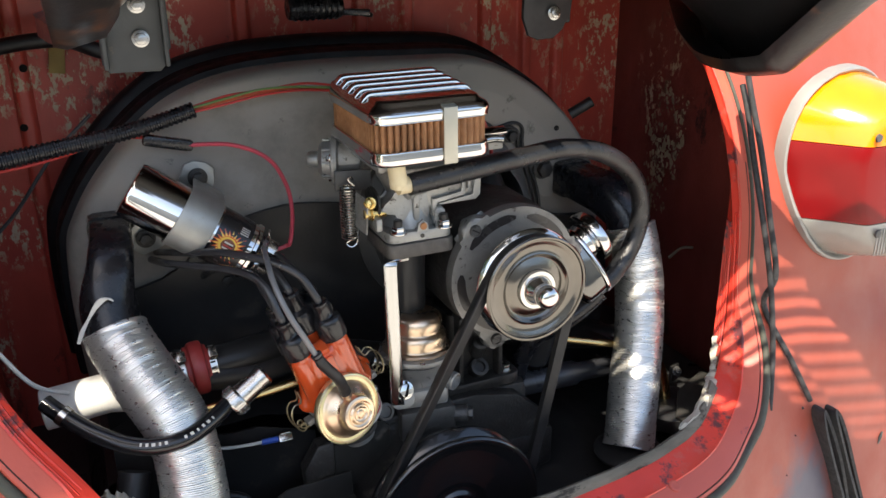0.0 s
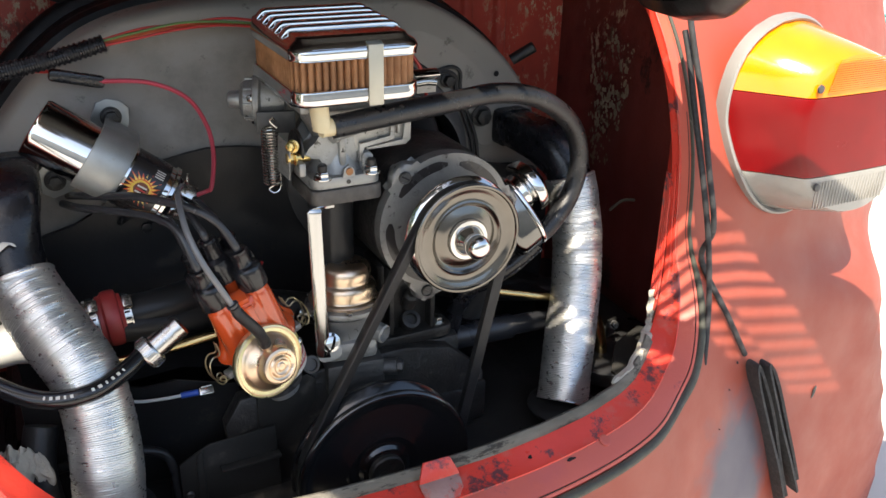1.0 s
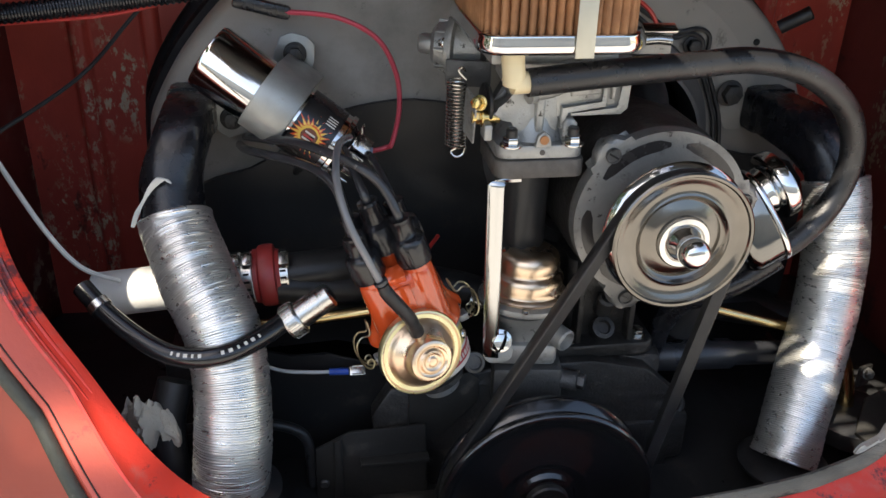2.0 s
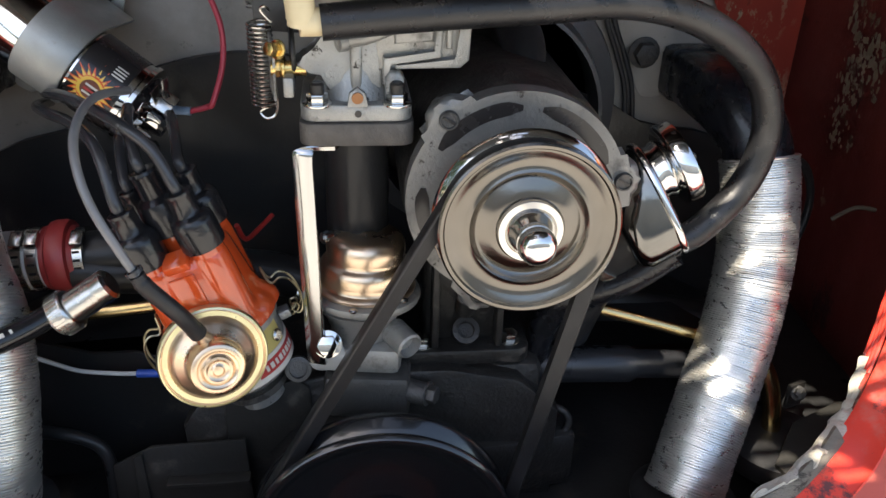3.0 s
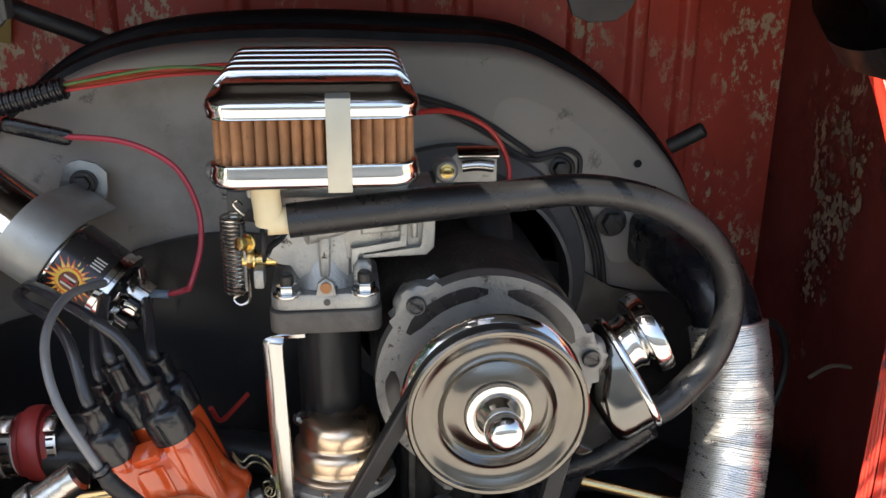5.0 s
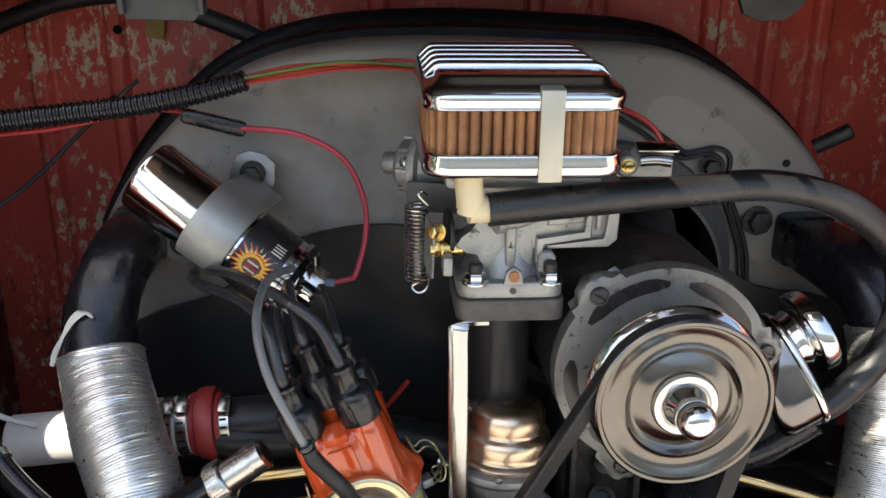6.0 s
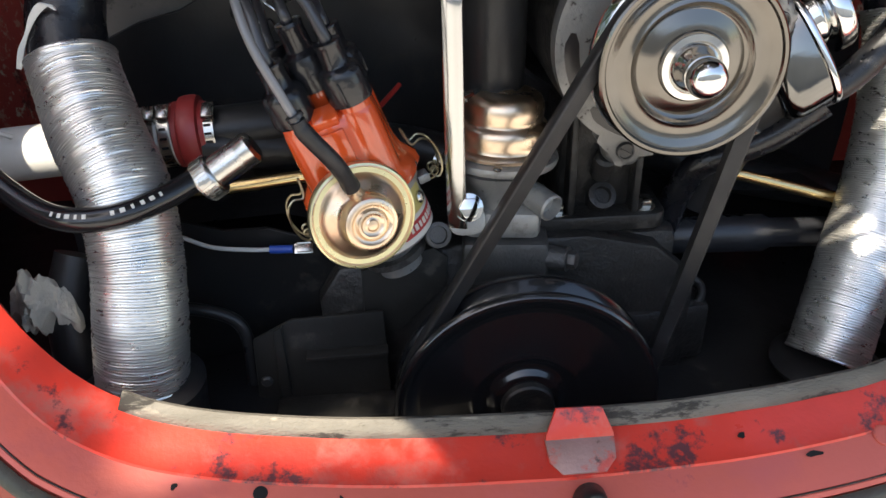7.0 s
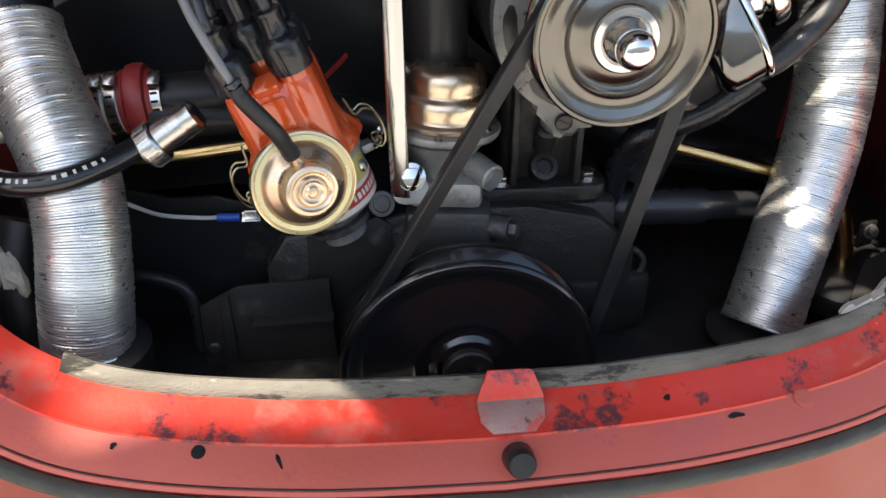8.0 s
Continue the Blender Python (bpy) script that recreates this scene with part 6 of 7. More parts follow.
# flame badge: rays round an oval
for k in range(22):
    a = 2 * math.pi * k / 22
    w = 0.0145 + 0.002 * (k % 3)
    for j, (r0, r1, mt, lift) in enumerate(((0.0085, w, FLAME, 0.00005), (0.0075, w * 0.80, FLAMEY, 0.0001))):
        poly = []
        for rr, da in ((r0, -0.19), (r1, 0.05), (r0, 0.19)):
            uu, vv = rr * math.cos(a + da), rr * math.sin(a + da)
            poly.append(on_coil(FA + 0.42 + uu / 0.0274, CL * 0.825 + vv, 0.0275 + lift).translation)
        bm = bmesh.new()
        bm.faces.new([bm.verts.new(p) for p in poly])
        part("flame", bm, mt, lab)
for rr, mt, lift, name in ((0.0088, FLAME, 0.00012, "flame_disc"), (0.0078, FLAMEY, 0.00016, "flame_ring"), (0.0062, BROWNPRINT, 0.0002, "badge")):
    bm = bmesh.new()
    bm.faces.new([bm.verts.new(on_coil(FA + 0.42 + rr * math.cos(2 * math.pi * k / 24) / 0.0274, CL * 0.825 + rr * 1.05 * math.sin(2 * math.pi * k / 24), 0.0275 + lift).translation) for k in range(24)])
    part(name, bm, mt, lab)
for k, off in enumerate((-0.0022, 0.0006, 0.003)):
    bm = bmesh.new()
    bm.faces.new([bm.verts.new(on_coil(FA + 0.42 + (off + dx) / 0.0274, CL * 0.825 + dy, 0.0278).translation) for dx, dy in ((-0.0007, -0.0042), (0.0007, -0.0042), (0.0007, 0.0042), (-0.0007, 0.0042))])
    part("print_bar", bm, PALE if k != 1 else LABELRED, lab)
for k in range(4):
    bm = bmesh.new()
    bm.faces.new([bm.verts.new(on_coil(FA - 0.40 + dx / 0.0274, CL * 0.90 + dy, 0.02755).translation) for dx, dy in ((-0.0006 + 0.0022 * k, -0.004), (0.0004 + 0.0022 * k, -0.004), (0.0004 + 0.0022 * k, 0.004), (-0.0006 + 0.0022 * k, 0.004))])
    part("print_bar", bm, PALE, lab)
tower = lathe([(0.024, CL + 0.004), (0.020, CL + 0.010), (0.012, CL + 0.012), (0.009, CL + 0.026), (0.0, CL + 0.026)], CE, CA, 28)
part("terminal_tower", tower, PLASTIC, coil, "black terminal tower")
for ang, mt in ((0.7, STEEL), (-0.9, STEEL), (1.3, CHROME), (0.1, CHROME), (-0.45, STEEL)):
    b_ = on_coil(FA + ang, CL + 0.006, 0.016)
    bm = hexbolt(b_.translation, CA, 0.0042, 0.007)
    box((0.010, 0.008, 0.0012), b_ @ Matrix.Translation((0.008, 0, 0.006)) @ Matrix.Rotation(0.6, 4, "Y"), 0.0002, bm)
    box((0.0012, 0.007, 0.012), b_ @ Matrix.Translation((0.004, 0.002, 0.012)) @ Matrix.Rotation(0.4, 4, "Z"), 0.0002, bm)
    part("terminal", bm, mt, coil, "bright spade terminal")

# ---- foil ducts ----
rng = random.Random(5)


def foil_duct(path, r0, label, side):
    p = resample(catmull(path, 36), 0.00042)
    fr = frames(p)
    rings, s = [], 0.0
    jit = [rng.uniform(-1, 1) for _ in range(900)]
    seg = 56
    for i, c in enumerate(p):
        t, u, v = fr[i]
        turn_, ph = divmod(i, 4)
        deep = 0.75 + 0.45 * jit[(turn_ * 7) % 900]
        lvl = (-0.00125 * deep, 0.00008, 0.00018, 0.00008)[ph]
        wob = 0.00025 * jit[turn_ % 900]
        ring = []
        fade = min(1, i / 30, (len(p) - 1 - i) / 30)
        for k in range(seg):
            a = 2 * math.pi * k / seg
            d = u * math.cos(a) + v * math.sin(a)
            dent = 0.0011 * noise.noise(Vector((math.cos(a) * 1.3 + side * 7, math.sin(a) * 1.3, i * 0.0105)))
            fine = 0.00030 * noise.noise(Vector((math.cos(a) * 4, math.sin(a) * 4 + side, turn_ * 0.8)))
            slide = 0.0007 * noise.noise(Vector((math.cos(a) * 1.1, math.sin(a) * 1.1, turn_ * 0.10 + side * 3))) + 0.00025 * noise.noise(Vector((math.cos(a) * 2.6, math.sin(a) * 2.6, turn_ * 0.7 + side * 9)))
            ring.append(c + d * (r0 + lvl + wob * fade + (dent + fine) * fade) + t * fade * slide)
        rings.append(ring)
    bm = skin(bmesh.new(), rings, False, False)
    duct = thing("foil_duct", tuple(p[-1]), label, "air duct", "pair of preheater ducts")
    part("ribbed_sleeve", bm, ALU, duct, "", 32)
    for c, d in ((p[0], p[0] - p[6]), (p[-1], p[-1] - p[-7])):
        part("end_collar", lathe([(r0 - 0.0020, -0.0010), (r0 + 0.0002, -0.0012), (r0 + 0.0006, -0.0004), (r0 - 0.0002, 0.0006), (r0 - 0.0022, 0.0004)], c, d, 48), ALU, duct, "crimped edge")
    return duct


foil_duct([(-0.2815, 0.1085, 0.609), (-0.2785, 0.101, 0.600), (-0.2640, 0.070, 0.575), (-0.2465, 0.041, 0.545), (-0.2405, 0.019, 0.508), (-0.2420, 0.002, 0.470), (-0.2455, -0.005, 0.434)], 0.0285, "ribbed silver foil duct, slightly crushed, running down beside the distributor", 1)
foil_duct([(0.272, 0.106, 0.622), (0.274, 0.096, 0.595), (0.2725, 0.082, 0.550), (0.2595, 0.060, 0.502), (0.240, 0.036, 0.460), (0.221, 0.012, 0.424), (0.213, 0.003, 0.407)], 0.0275, "ribbed silver foil duct behind the hose bend, scuffed", 2)
for s, c in ((-1, (-0.2455, -0.003, 0.427)), (1, (0.216, 0.006, 0.398))):
    bm = lathe([(0.026, -0.055 if s < 0 else 0), (0.034, -0.055 if s < 0 else 0.0), (0.0375, 0.001), (0.0380, 0.004), (0.034, 0.007), (0.029, 0.010)], c, (0, 0, 1), 40)
    solo("duct_grommet", bm, RUBBER, "black rubber ring round a duct foot on the engine tin", "grommet", "duct rings")

# black elbows from shroud to ducts
for s, rows_ in ((-1, [((-0.2815, 0.106, 0.605), 0.0250, 0.0250, 2), ((-0.2830, 0.121, 0.632), 0.0242, 0.0236, 2.1), ((-0.2765, 0.134, 0.656), 0.0202, 0.0205, 4), ((-0.2720, 0.160, 0.6675), 0.0185, 0.0192, 6), ((-0.2700, 0.212, 0.6690), 0.0180, 0.0188, 7)]),
                 (1, [((0.2735, 0.104, 0.610), 0.0248, 0.0248, 2), ((0.2705, 0.113, 0.632), 0.0242, 0.0236, 2.1), ((0.2620, 0.134, 0.650), 0.0226, 0.0225, 4), ((0.2530, 0.165, 0.656), 0.0205, 0.0200, 6), ((0.2490, 0.212, 0.657), 0.0195, 0.0190, 7)])):
    bm = bmesh.new()
    path = catmull([Vector(c) for c, a, b, e in rows_], 6)
    wa = [Vector((a, b, e)) for c, a, b, e in rows_]
    ww = catmull(wa, 6)
    k = len(path)
    rings = []
    for i in range(k):
        t = (path[min(i + 1, k - 1)] - path[max(i - 1, 0)]).normalized()
        sx = Vector((1, 0, 0)) - t * t.x
        sx.normalize()
        sy = t.cross(sx)
        e = ww[i].z
        ring = []
        for j in range(32):
            a = 2 * math.pi * j / 32
            ca, sa = math.cos(a), math.sin(a)
            rr = (abs(ca) ** e + abs(sa) ** e) ** (-1 / e)
            ring.append(path[i] + sx * ca * rr * ww[i].x + sy * sa * rr * ww[i].y)
        rings.append(ring)
    skin(bm, rings)
    el = thing("duct_elbow", rows_[0][0], "black elbow joining shroud and foil duct", "duct elbow", "duct elbows")
    part("elbow", bm, PLASTIC, el)
    part("seam", tube([r[8] for r in rings[2:-2:3]], 0.0012, 8, 3), PLASTIC, el, "moulded seam")
    part("mouth_rim", skin(bmesh.new(), [[c_ + (c_ - path[-4]) * f_ for c_ in rings[-4]] for f_ in (0.0, 0.07, 0.08)] + [[c_ + (c_ - path[-2]) * 0.08 for c_ in rings[-2]]], False, False), PLASTIC, el)
# white strip of uneven width that imitates a sun fleck on the elbow
ring = []
for x, y, z, w in ((-0.2790, 0.0940, 0.6430, 0.0006), (-0.2850, 0.0950, 0.6465, 0.0030), (-0.2935, 0.0965, 0.6395, 0.0022), (-0.3010, 0.0985, 0.6280, 0.0011), (-0.3075, 0.1000, 0.6170, 0.0018), (-0.3125, 0.1020, 0.6050, 0.0014)):
    ring.append([Vector((x - w, y - 0.001, z + 0.3 * w)), Vector((x - w, y + 0.0012, z + 0.3 * w)), Vector((x + w, y + 0.0012, z - 0.3 * w)), Vector((x + w, y - 0.001, z - 0.3 * w))])
solo("sun_fleck", skin(bmesh.new(), catmull_rings(ring, 5)), WHITE, "white strip on the elbow imitating a fleck of sun", "clip")

# ---- preheat pipe with red joint ----
pre = thing("intake_joint", (-0.22, 0.115, 0.52), "white pipe joined to a black pipe by red silicone hose", "pipe joint")
PA, PB = Vector((-0.352, 0.115, 0.540)), Vector((-0.150, 0.115, 0.556))
pd = (PB - PA).normalized()
bm = lathe([(0.0175, 0), (0.0185, 0.001), (0.0185, 0.055), (0.021, 0.065), (0.021, 0.128), (0, 0.128)], PA, pd, 36)
part("white_pipe", bm, WHITE, pre, "white painted pipe, cut off at its end")
bm = lathe([(0.0190, 0.126), (0.0225, 0.128), (0.0225, 0.131), (0.0252, 0.133), (0.0260, 0.136), (0.0260, 0.142), (0.025, 0.145), (0.0215, 0.146), (0.0205, 0.149), (0.014, 0.150)], PA, pd, 40)
part("red_hose", bm, REDRUB, pre, "dark red silicone hose with raised collar")
for h, r in ((0.109, 0.0222), (0.119, 0.0224), (0.148, 0.0198)):
    bm = lathe([(r - 0.001, 0), (r, 0), (r, 0.0075), (r - 0.001, 0.0075)], PA + pd * h, pd, 40)
    cl = part("hose_clamp", bm, STEEL, pre, "bright worm-drive clamp")
    for k in range(22):
        m_ = axis_matrix(PA + pd * (h + 0.00375), pd) @ Matrix.Rotation(2 * math.pi * k / 22, 4, "Z") @ Matrix.Translation((r, 0, 0))
        part("slot", box((0.0005, 0.0017, 0.0046), m_, 0.0), HOLE, cl)
    c0 = PA + pd * (h + 0.004) + Vector((0, -0.012, r + 0.002 - 0.004))
    part("clamp_screw", box((0.0085, 0.012, 0.0075), Matrix.Translation(c0) @ Matrix.Rotation(0.5, 4, "X"), 0.0012), STEEL, cl)
    for q in range(5):
        a = 2.6 + q * 0.16
        m = axis_matrix(PA + pd * (h + 0.0037), pd) @ Matrix.Rotation(a + 1.1, 4, "Z") @ Matrix.Translation((r + 0.0001, 0, 0))
        part("slot", box((0.0004, 0.0013, 0.0048), m, 0.0), STICKER, cl)
bm = tube([tuple(PA + pd * 0.146), tuple(PA + pd * 0.19), tuple(PA + pd * 0.235 + Vector((0, 0.008, 0)))], 0.0165, 24, 4)
part("black_pipe", bm, BLACKTIN, pre, "glossy black pipe")

# ---- fuel line ----
fl = thing("fuel_hose", (-0.25, 0.04, 0.52), "glossy black fuel hose with crimped chrome fitting", "fuel hose")
HP = [(-0.345, 0.060, 0.577), (-0.330, 0.046, 0.566), (-0.309, 0.030, 0.554), (-0.285, 0.014, 0.546), (-0.262, 0.005, 0.545), (-0.238, 0.006, 0.547), (-0.215, 0.021, 0.550), (-0.197, 0.036, 0.555)]
part("hose", tube(HP, 0.0074, 20, 10), GLOSSHOSE, fl)
hpath = catmull(HP, 10)
for k in range(13):
    p, q = hpath[34 + k * 2], hpath[35 + k * 2]
    t = (q - p).normalized()
    if k in (5, 6):
        continue
    upv = Vector((0, -0.72, 0.69))
    n_ = (upv - t * upv.dot(t)).normalized()
    m = Matrix((t, n_.cross(t), n_)).transposed().to_4x4()
    m.translation = p + n_ * 0.0074
    part("print_bar", box((0.0016 + 0.0007 * (k % 3), 0.0027, 0.0003), m, 0.0), PALE, fl)
FD_ = Vector((0.78, 0.10, 0.50)).normalized()
F0 = Vector((-0.199, 0.036, 0.549))
bm = lathe([(0.0080, 0), (0.0125, 0.0012), (0.0135, 0.003), (0.0135, 0.0115), (0.0125, 0.013), (0.0104, 0.0135), (0.0102, 0.032), (0, 0.032)], F0, FD_, 36)
part("knurled_nut", bm, STEEL, fl, "knurled bright fitting")
part("end_sleeve", lathe([(0.0100, 0.031), (0.0102, 0.032), (0.0102, 0.040), (0.008, 0.042), (0, 0.042)], F0, FD_, 28), STEEL, fl)
for k in range(40):
    m = axis_matrix(F0, FD_) @ Matrix.Rotation(2 * math.pi * k / 40, 4, "Z") @ Matrix.Translation((0.0136, 0, 0.0072))
    part("knurl", box((0.0007, 0.0014, 0.0082), m, 0.0), STEEL, fl)
part("pinch_clamp", lathe([(0.0078, 0), (0.0085, 0), (0.0085, 0.006), (0.0078, 0.006)], HP[1], (-0.6, 0.5, 0.5), 20), STEEL, fl)

# ---- loose wires and looms ----
solo("white_wire", tube([(-0.235, 0.070, 0.50), (-0.222, 0.073, 0.491), (-0.205, 0.075, 0.482), (-0.180, 0.076, 0.478), (-0.166, 0.076, 0.4775)], 0.0016, 8, 6), WHITEWIRE, "loose white wire behind the duct", "wire", "loose wires")
term = thing("wire_terminal", (-0.155, 0.075, 0.475), "blue insulated spade terminal on a loose wire", "terminal")
part("sleeve", tube([(-0.168, 0.076, 0.4775), (-0.152, 0.075, 0.4775)], lambda u, s: 0.0030, 12, 3), BLUE, term, "blue sleeve")
part("blade", box((0.0130, 0.0072, 0.0010), at(-0.1445, 0.075, 0.4775, 48, 0, 0), 0.0003), STEEL, term, "bright flat blade")
for e_ in (-1, 1):
    part("rolled_edge", tube([(-0.1490, 0.075 + 0.0023 * e_, 0.4775 + 0.0026 * e_ + 0.0006), (-0.1395, 0.075 + 0.0023 * e_, 0.4775 + 0.0026 * e_ + 0.0006)], 0.0010, 8, 2), STEEL, term)
solo("white_cable", tube([(-0.40, 0.10, 0.665), (-0.372, 0.085, 0.615), (-0.352, 0.088, 0.580), (-0.328, 0.100, 0.560)], 0.0020, 8, 8), WHITEWIRE, "thin white cable hanging beside the wall", "wire", "loose wires")
solo("thin_black_wire", tube([(-0.40, 0.10, 0.68), (-0.35, 0.17, 0.705), (-0.31, 0.215, 0.745), (-0.27, 0.225, 0.78)], 0.0017, 8, 8), RUBBER, "thin black wire along the side wall", "wire", "loose wires")
loom = thing("wiring_loom", (-0.25, 0.17, 0.75), "black corrugated loom with red and green wires", "wiring loom")
LP = [(-0.46, 0.13, 0.757), (-0.40, 0.145, 0.757), (-0.309, 0.165, 0.764), (-0.255, 0.170, 0.770), (-0.215, 0.171, 0.778), (-0.181, 0.170, 0.787)]
lp = resample(catmull(LP, 16), 0.0011)
fr = frames(lp)
rings = []
for i, c in enumerate(lp):
    t, u, v = fr[i]
    r = (0.0068, 0.0078, 0.0078, 0.0068)[i % 4]
    rings.append([c + (u * math.cos(2 * math.pi * k / 14) + v * math.sin(2 * math.pi * k / 14)) * r for k in range(14)])
part("corrugated_sleeve", skin(bmesh.new(), rings), PLASTIC, loom, "black corrugated sleeve")
for k, mt in enumerate((REDWIRE, ORANGEWIRE, REDWIRE, GREENWIRE, ORANGEWIRE)):
    o = Vector((0, 0.0024 * math.sin(k * 1.9), 0.0024 * math.cos(k * 1.9)))
    pts = [Vector(p) + o * f for p, f in (((-0.186, 0.17, 0.786), 1), ((-0.150, 0.172, 0.792), 1.8 - 0.2 * k), ((-0.114, 0.176, 0.796), 0.6 + 0.3 * k), ((-0.07, 0.182, 0.797 - 0.001 * k), 1), ((-0.02, 0.185, 0.785), 1), ((0.02, 0.190, 0.76), 1))]
    part("wire", tube(pts, 0.0012, 8, 6), mt, loom)
solo("red_wire", tube([(-0.46, 0.14, 0.748), (-0.33, 0.165, 0.752), (-0.26, 0.178, 0.764), (-0.23, 0.182, 0.763)], 0.0015, 8, 8), REDWIRE, "thin red wire under the loom", "wire", "loose wires")
solo("connector_block", box((0.046, 0.010, 0.011), at(-0.208, 0.181, 0.7555, 0, 14, 0), 0.003), PLASTIC, "black taped wire connector", "connector")
solo("coil_wire", tube([(-0.190, 0.178, 0.752), (-0.150, 0.176, 0.748), (-0.118, 0.172, 0.732), (-0.103, 0.166, 0.705), (-0.101, 0.158, 0.678), (-0.108, 0.145, 0.653), (-0.113, 0.146, 0.648), (-0.126, 0.146, 0.645)], 0.0021, 8, 10), PINKWIRE, "red wire looping down to the coil terminal", "wire", "loose wires")
solo("wire_crimp", tube([(-0.124, 0.146, 0.645), (-0.133, 0.147, 0.6455), (-0.140, 0.148, 0.646)], 0.0030, 12, 3), CRIMP, "pale blue crimp connector at the coil", "terminal")
solo("alternator_wire", tube([(0.045, 0.12, 0.775), (0.075, 0.14, 0.772), (0.105, 0.155, 0.755), (0.118, 0.155, 0.728), (0.112, 0.14, 0.705), (0.110, 0.12, 0.69)], 0.0019, 8, 8), REDWIRE, "red-brown wire bending down to the alternator", "wire", "loose wires")
for dx, dz in ((0, 0), (0.006, 0.004)):
    solo("black_cable", tube([(0.05, 0.195, 0.772 + dz), (0.08 + dx, 0.203, 0.760 + dz), (0.107 + dx, 0.2045, 0.746 + dz), (0.135 + dx, 0.2045, 0.727 + dz), (0.150, 0.2045, 0.7225 + dz), (0.165 + dx, 0.203, 0.7265 + dz), (0.177 + dx, 0.203, 0.720 + dz), (0.178 + dx, 0.2035, 0.706), (0.182 + dx, 0.2035, 0.690), (0.190 + dx, 0.2035, 0.672), (0.200 + dx, 0.2035, 0.645), (0.205 + dx, 0.2035, 0.61)], 0.0021, 8, 8), RUBBER, "black cable bolted to the shroud", "wire", "loose wires")
solo("rear_hose", tube([(0.085, 0.17, 0.70), (0.095, 0.15, 0.705), (0.100, 0.13, 0.695), (0.098, 0.11, 0.675)], 0.016, 18, 6), RUBBER, "short thick black hose behind the alternator", "hose")
solo("side_cable", tube([(0.305, 0.15, 0.60), (0.345, 0.17, 0.59), (0.365, 0.18, 0.55), (0.350, 0.17, 0.51), (0.31, 0.15, 0.495)], 0.0035, 10, 8), RUBBER, "black cable loop on the side wall", "wire", "loose wires")
solo("cable_strap", tube([(0.375, 0.16, 0.545), (0.392, 0.158, 0.556), (0.408, 0.155, 0.555)], 0.0018, 8, 6), BARK, "old yellowed strap on the side wall", "strap")
bm = tube([(0.272, 0.085, 0.482), (0.286, 0.078, 0.474), (0.298, 0.068, 0.455), (0.303, 0.060, 0.425), (0.304, 0.056, 0.395)], 0.0072, 16, 6)
solo("zinc_elbow", bm, ZINC, "short yellow zinc pipe beside the duct", "pipe", "zinc pipes")
solo("rubber_bung", lathe([(0.040, 0), (0.042, 0.004), (0.040, 0.016), (0.034, 0.020), (0.020, 0.021), (0, 0.021)], (0.306, 0.050, 0.396), (0, 0, 1), 40), RUBBER, "round black rubber bung on the tin", "grommet", "duct rings")
cb = thing("bracket_plate", (0.335, 0.03, 0.40), "oily black bracket in the bay corner", "bracket")
part("plate", prism([(-0.045, -0.020), (0.030, -0.030), (0.048, 0.000), (0.040, 0.034), (-0.005, 0.040), (-0.045, 0.022)], at(0.338, 0.018, 0.418, 10, -12, 25), 0.005, 0.0015), DUSTYTIN, cb)
part("raised_tab", box((0.016, 0.004, 0.022), at(0.322, 0.068, 0.440, 0, 0, 20), 0.0012), BLACKIRON, cb)
part("bolt", hexbolt((0.322, 0.064, 0.444), (0, -0.8, 0.5), 0.0045, 0.004), CASTDARK, cb)
part("plate_bolt", hexbolt((0.343, 0.012, 0.424), (0.1, -0.1, 1), 0.0055, 0.004), CASTDARK, cb)
# heater hose stub and torn seal in the other corner
solo("corner_hose", tube([(-0.285, 0.045, 0.50), (-0.293, 0.030, 0.47), (-0.290, 0.015, 0.43), (-0.28, 0.01, 0.39)], 0.014, 18, 6), RUBBER, "black rubber hose in the bay corner", "hose")
bm = bmesh.new()
rings = []
for i in range(34):
    u = i / 33
    c = Vector((-0.330 + 0.048 * u, 0.030 - 0.016 * u + 0.006 * math.sin(u * 9), 0.462 + 0.020 * math.sin(u * 3.0)))
    w = (0.010 + 0.006 * noise.noise(Vector((u * 6, 3, 1)))) * min(1, 0.25 + 4 * u, 0.25 + 4 * (1 - u))
    rings.append([c + Vector((0.3 * w * math.cos(a), w * math.cos(a), (w * 1.7) * math.sin(a))) * (1 + 0.55 * noise.noise(Vector((u * 12, math.cos(a) * 2.4, math.sin(a) * 2.4)))) for a in np.linspace(0, 2 * math.pi, 25)[:-1]])
skin(bm, rings)
solo("torn_seal", bm, PALEFELT, "crumpled pale torn end of the felt seal", "seal", "seal ends")
bm = bmesh.new()
rag = catmull([(0.334, 0.016, 0.5080), (0.329, 0.009, 0.4950), (0.321, 0.000, 0.4850), (0.311, -0.009, 0.4800), (0.299, -0.019, 0.4770), (0.280, -0.034, 0.4730), (0.255, -0.050, 0.4690), (0.225, -0.062, 0.4650)], 8)
rings = []
for i, c in enumerate(rag):
    u = i / (len(rag) - 1)
    t = (rag[min(i + 1, len(rag) - 1)] - rag[max(i - 1, 0)]).normalized()
    side = t.cross(Vector((0, 0, 1))).normalized()
    w = (0.0062 + 0.0042 * noise.noise(Vector((u * 9, 5, 2)))) * min(1.0, 0.3 + 3 * (1 - u))
    c = c + Vector((0, 0, 0.004 * noise.noise(Vector((u * 13, 1, 7)))))
    rings.append([c + side * (w * math.cos(a)) + Vector((0, 0, 1)) * (0.45 * w * math.sin(a) + 0.003 * noise.noise(Vector((u * 17, math.cos(a) * 2, 3)))) for a in np.linspace(0, 2 * math.pi, 13)[:-1]])
skin(bm, rings)
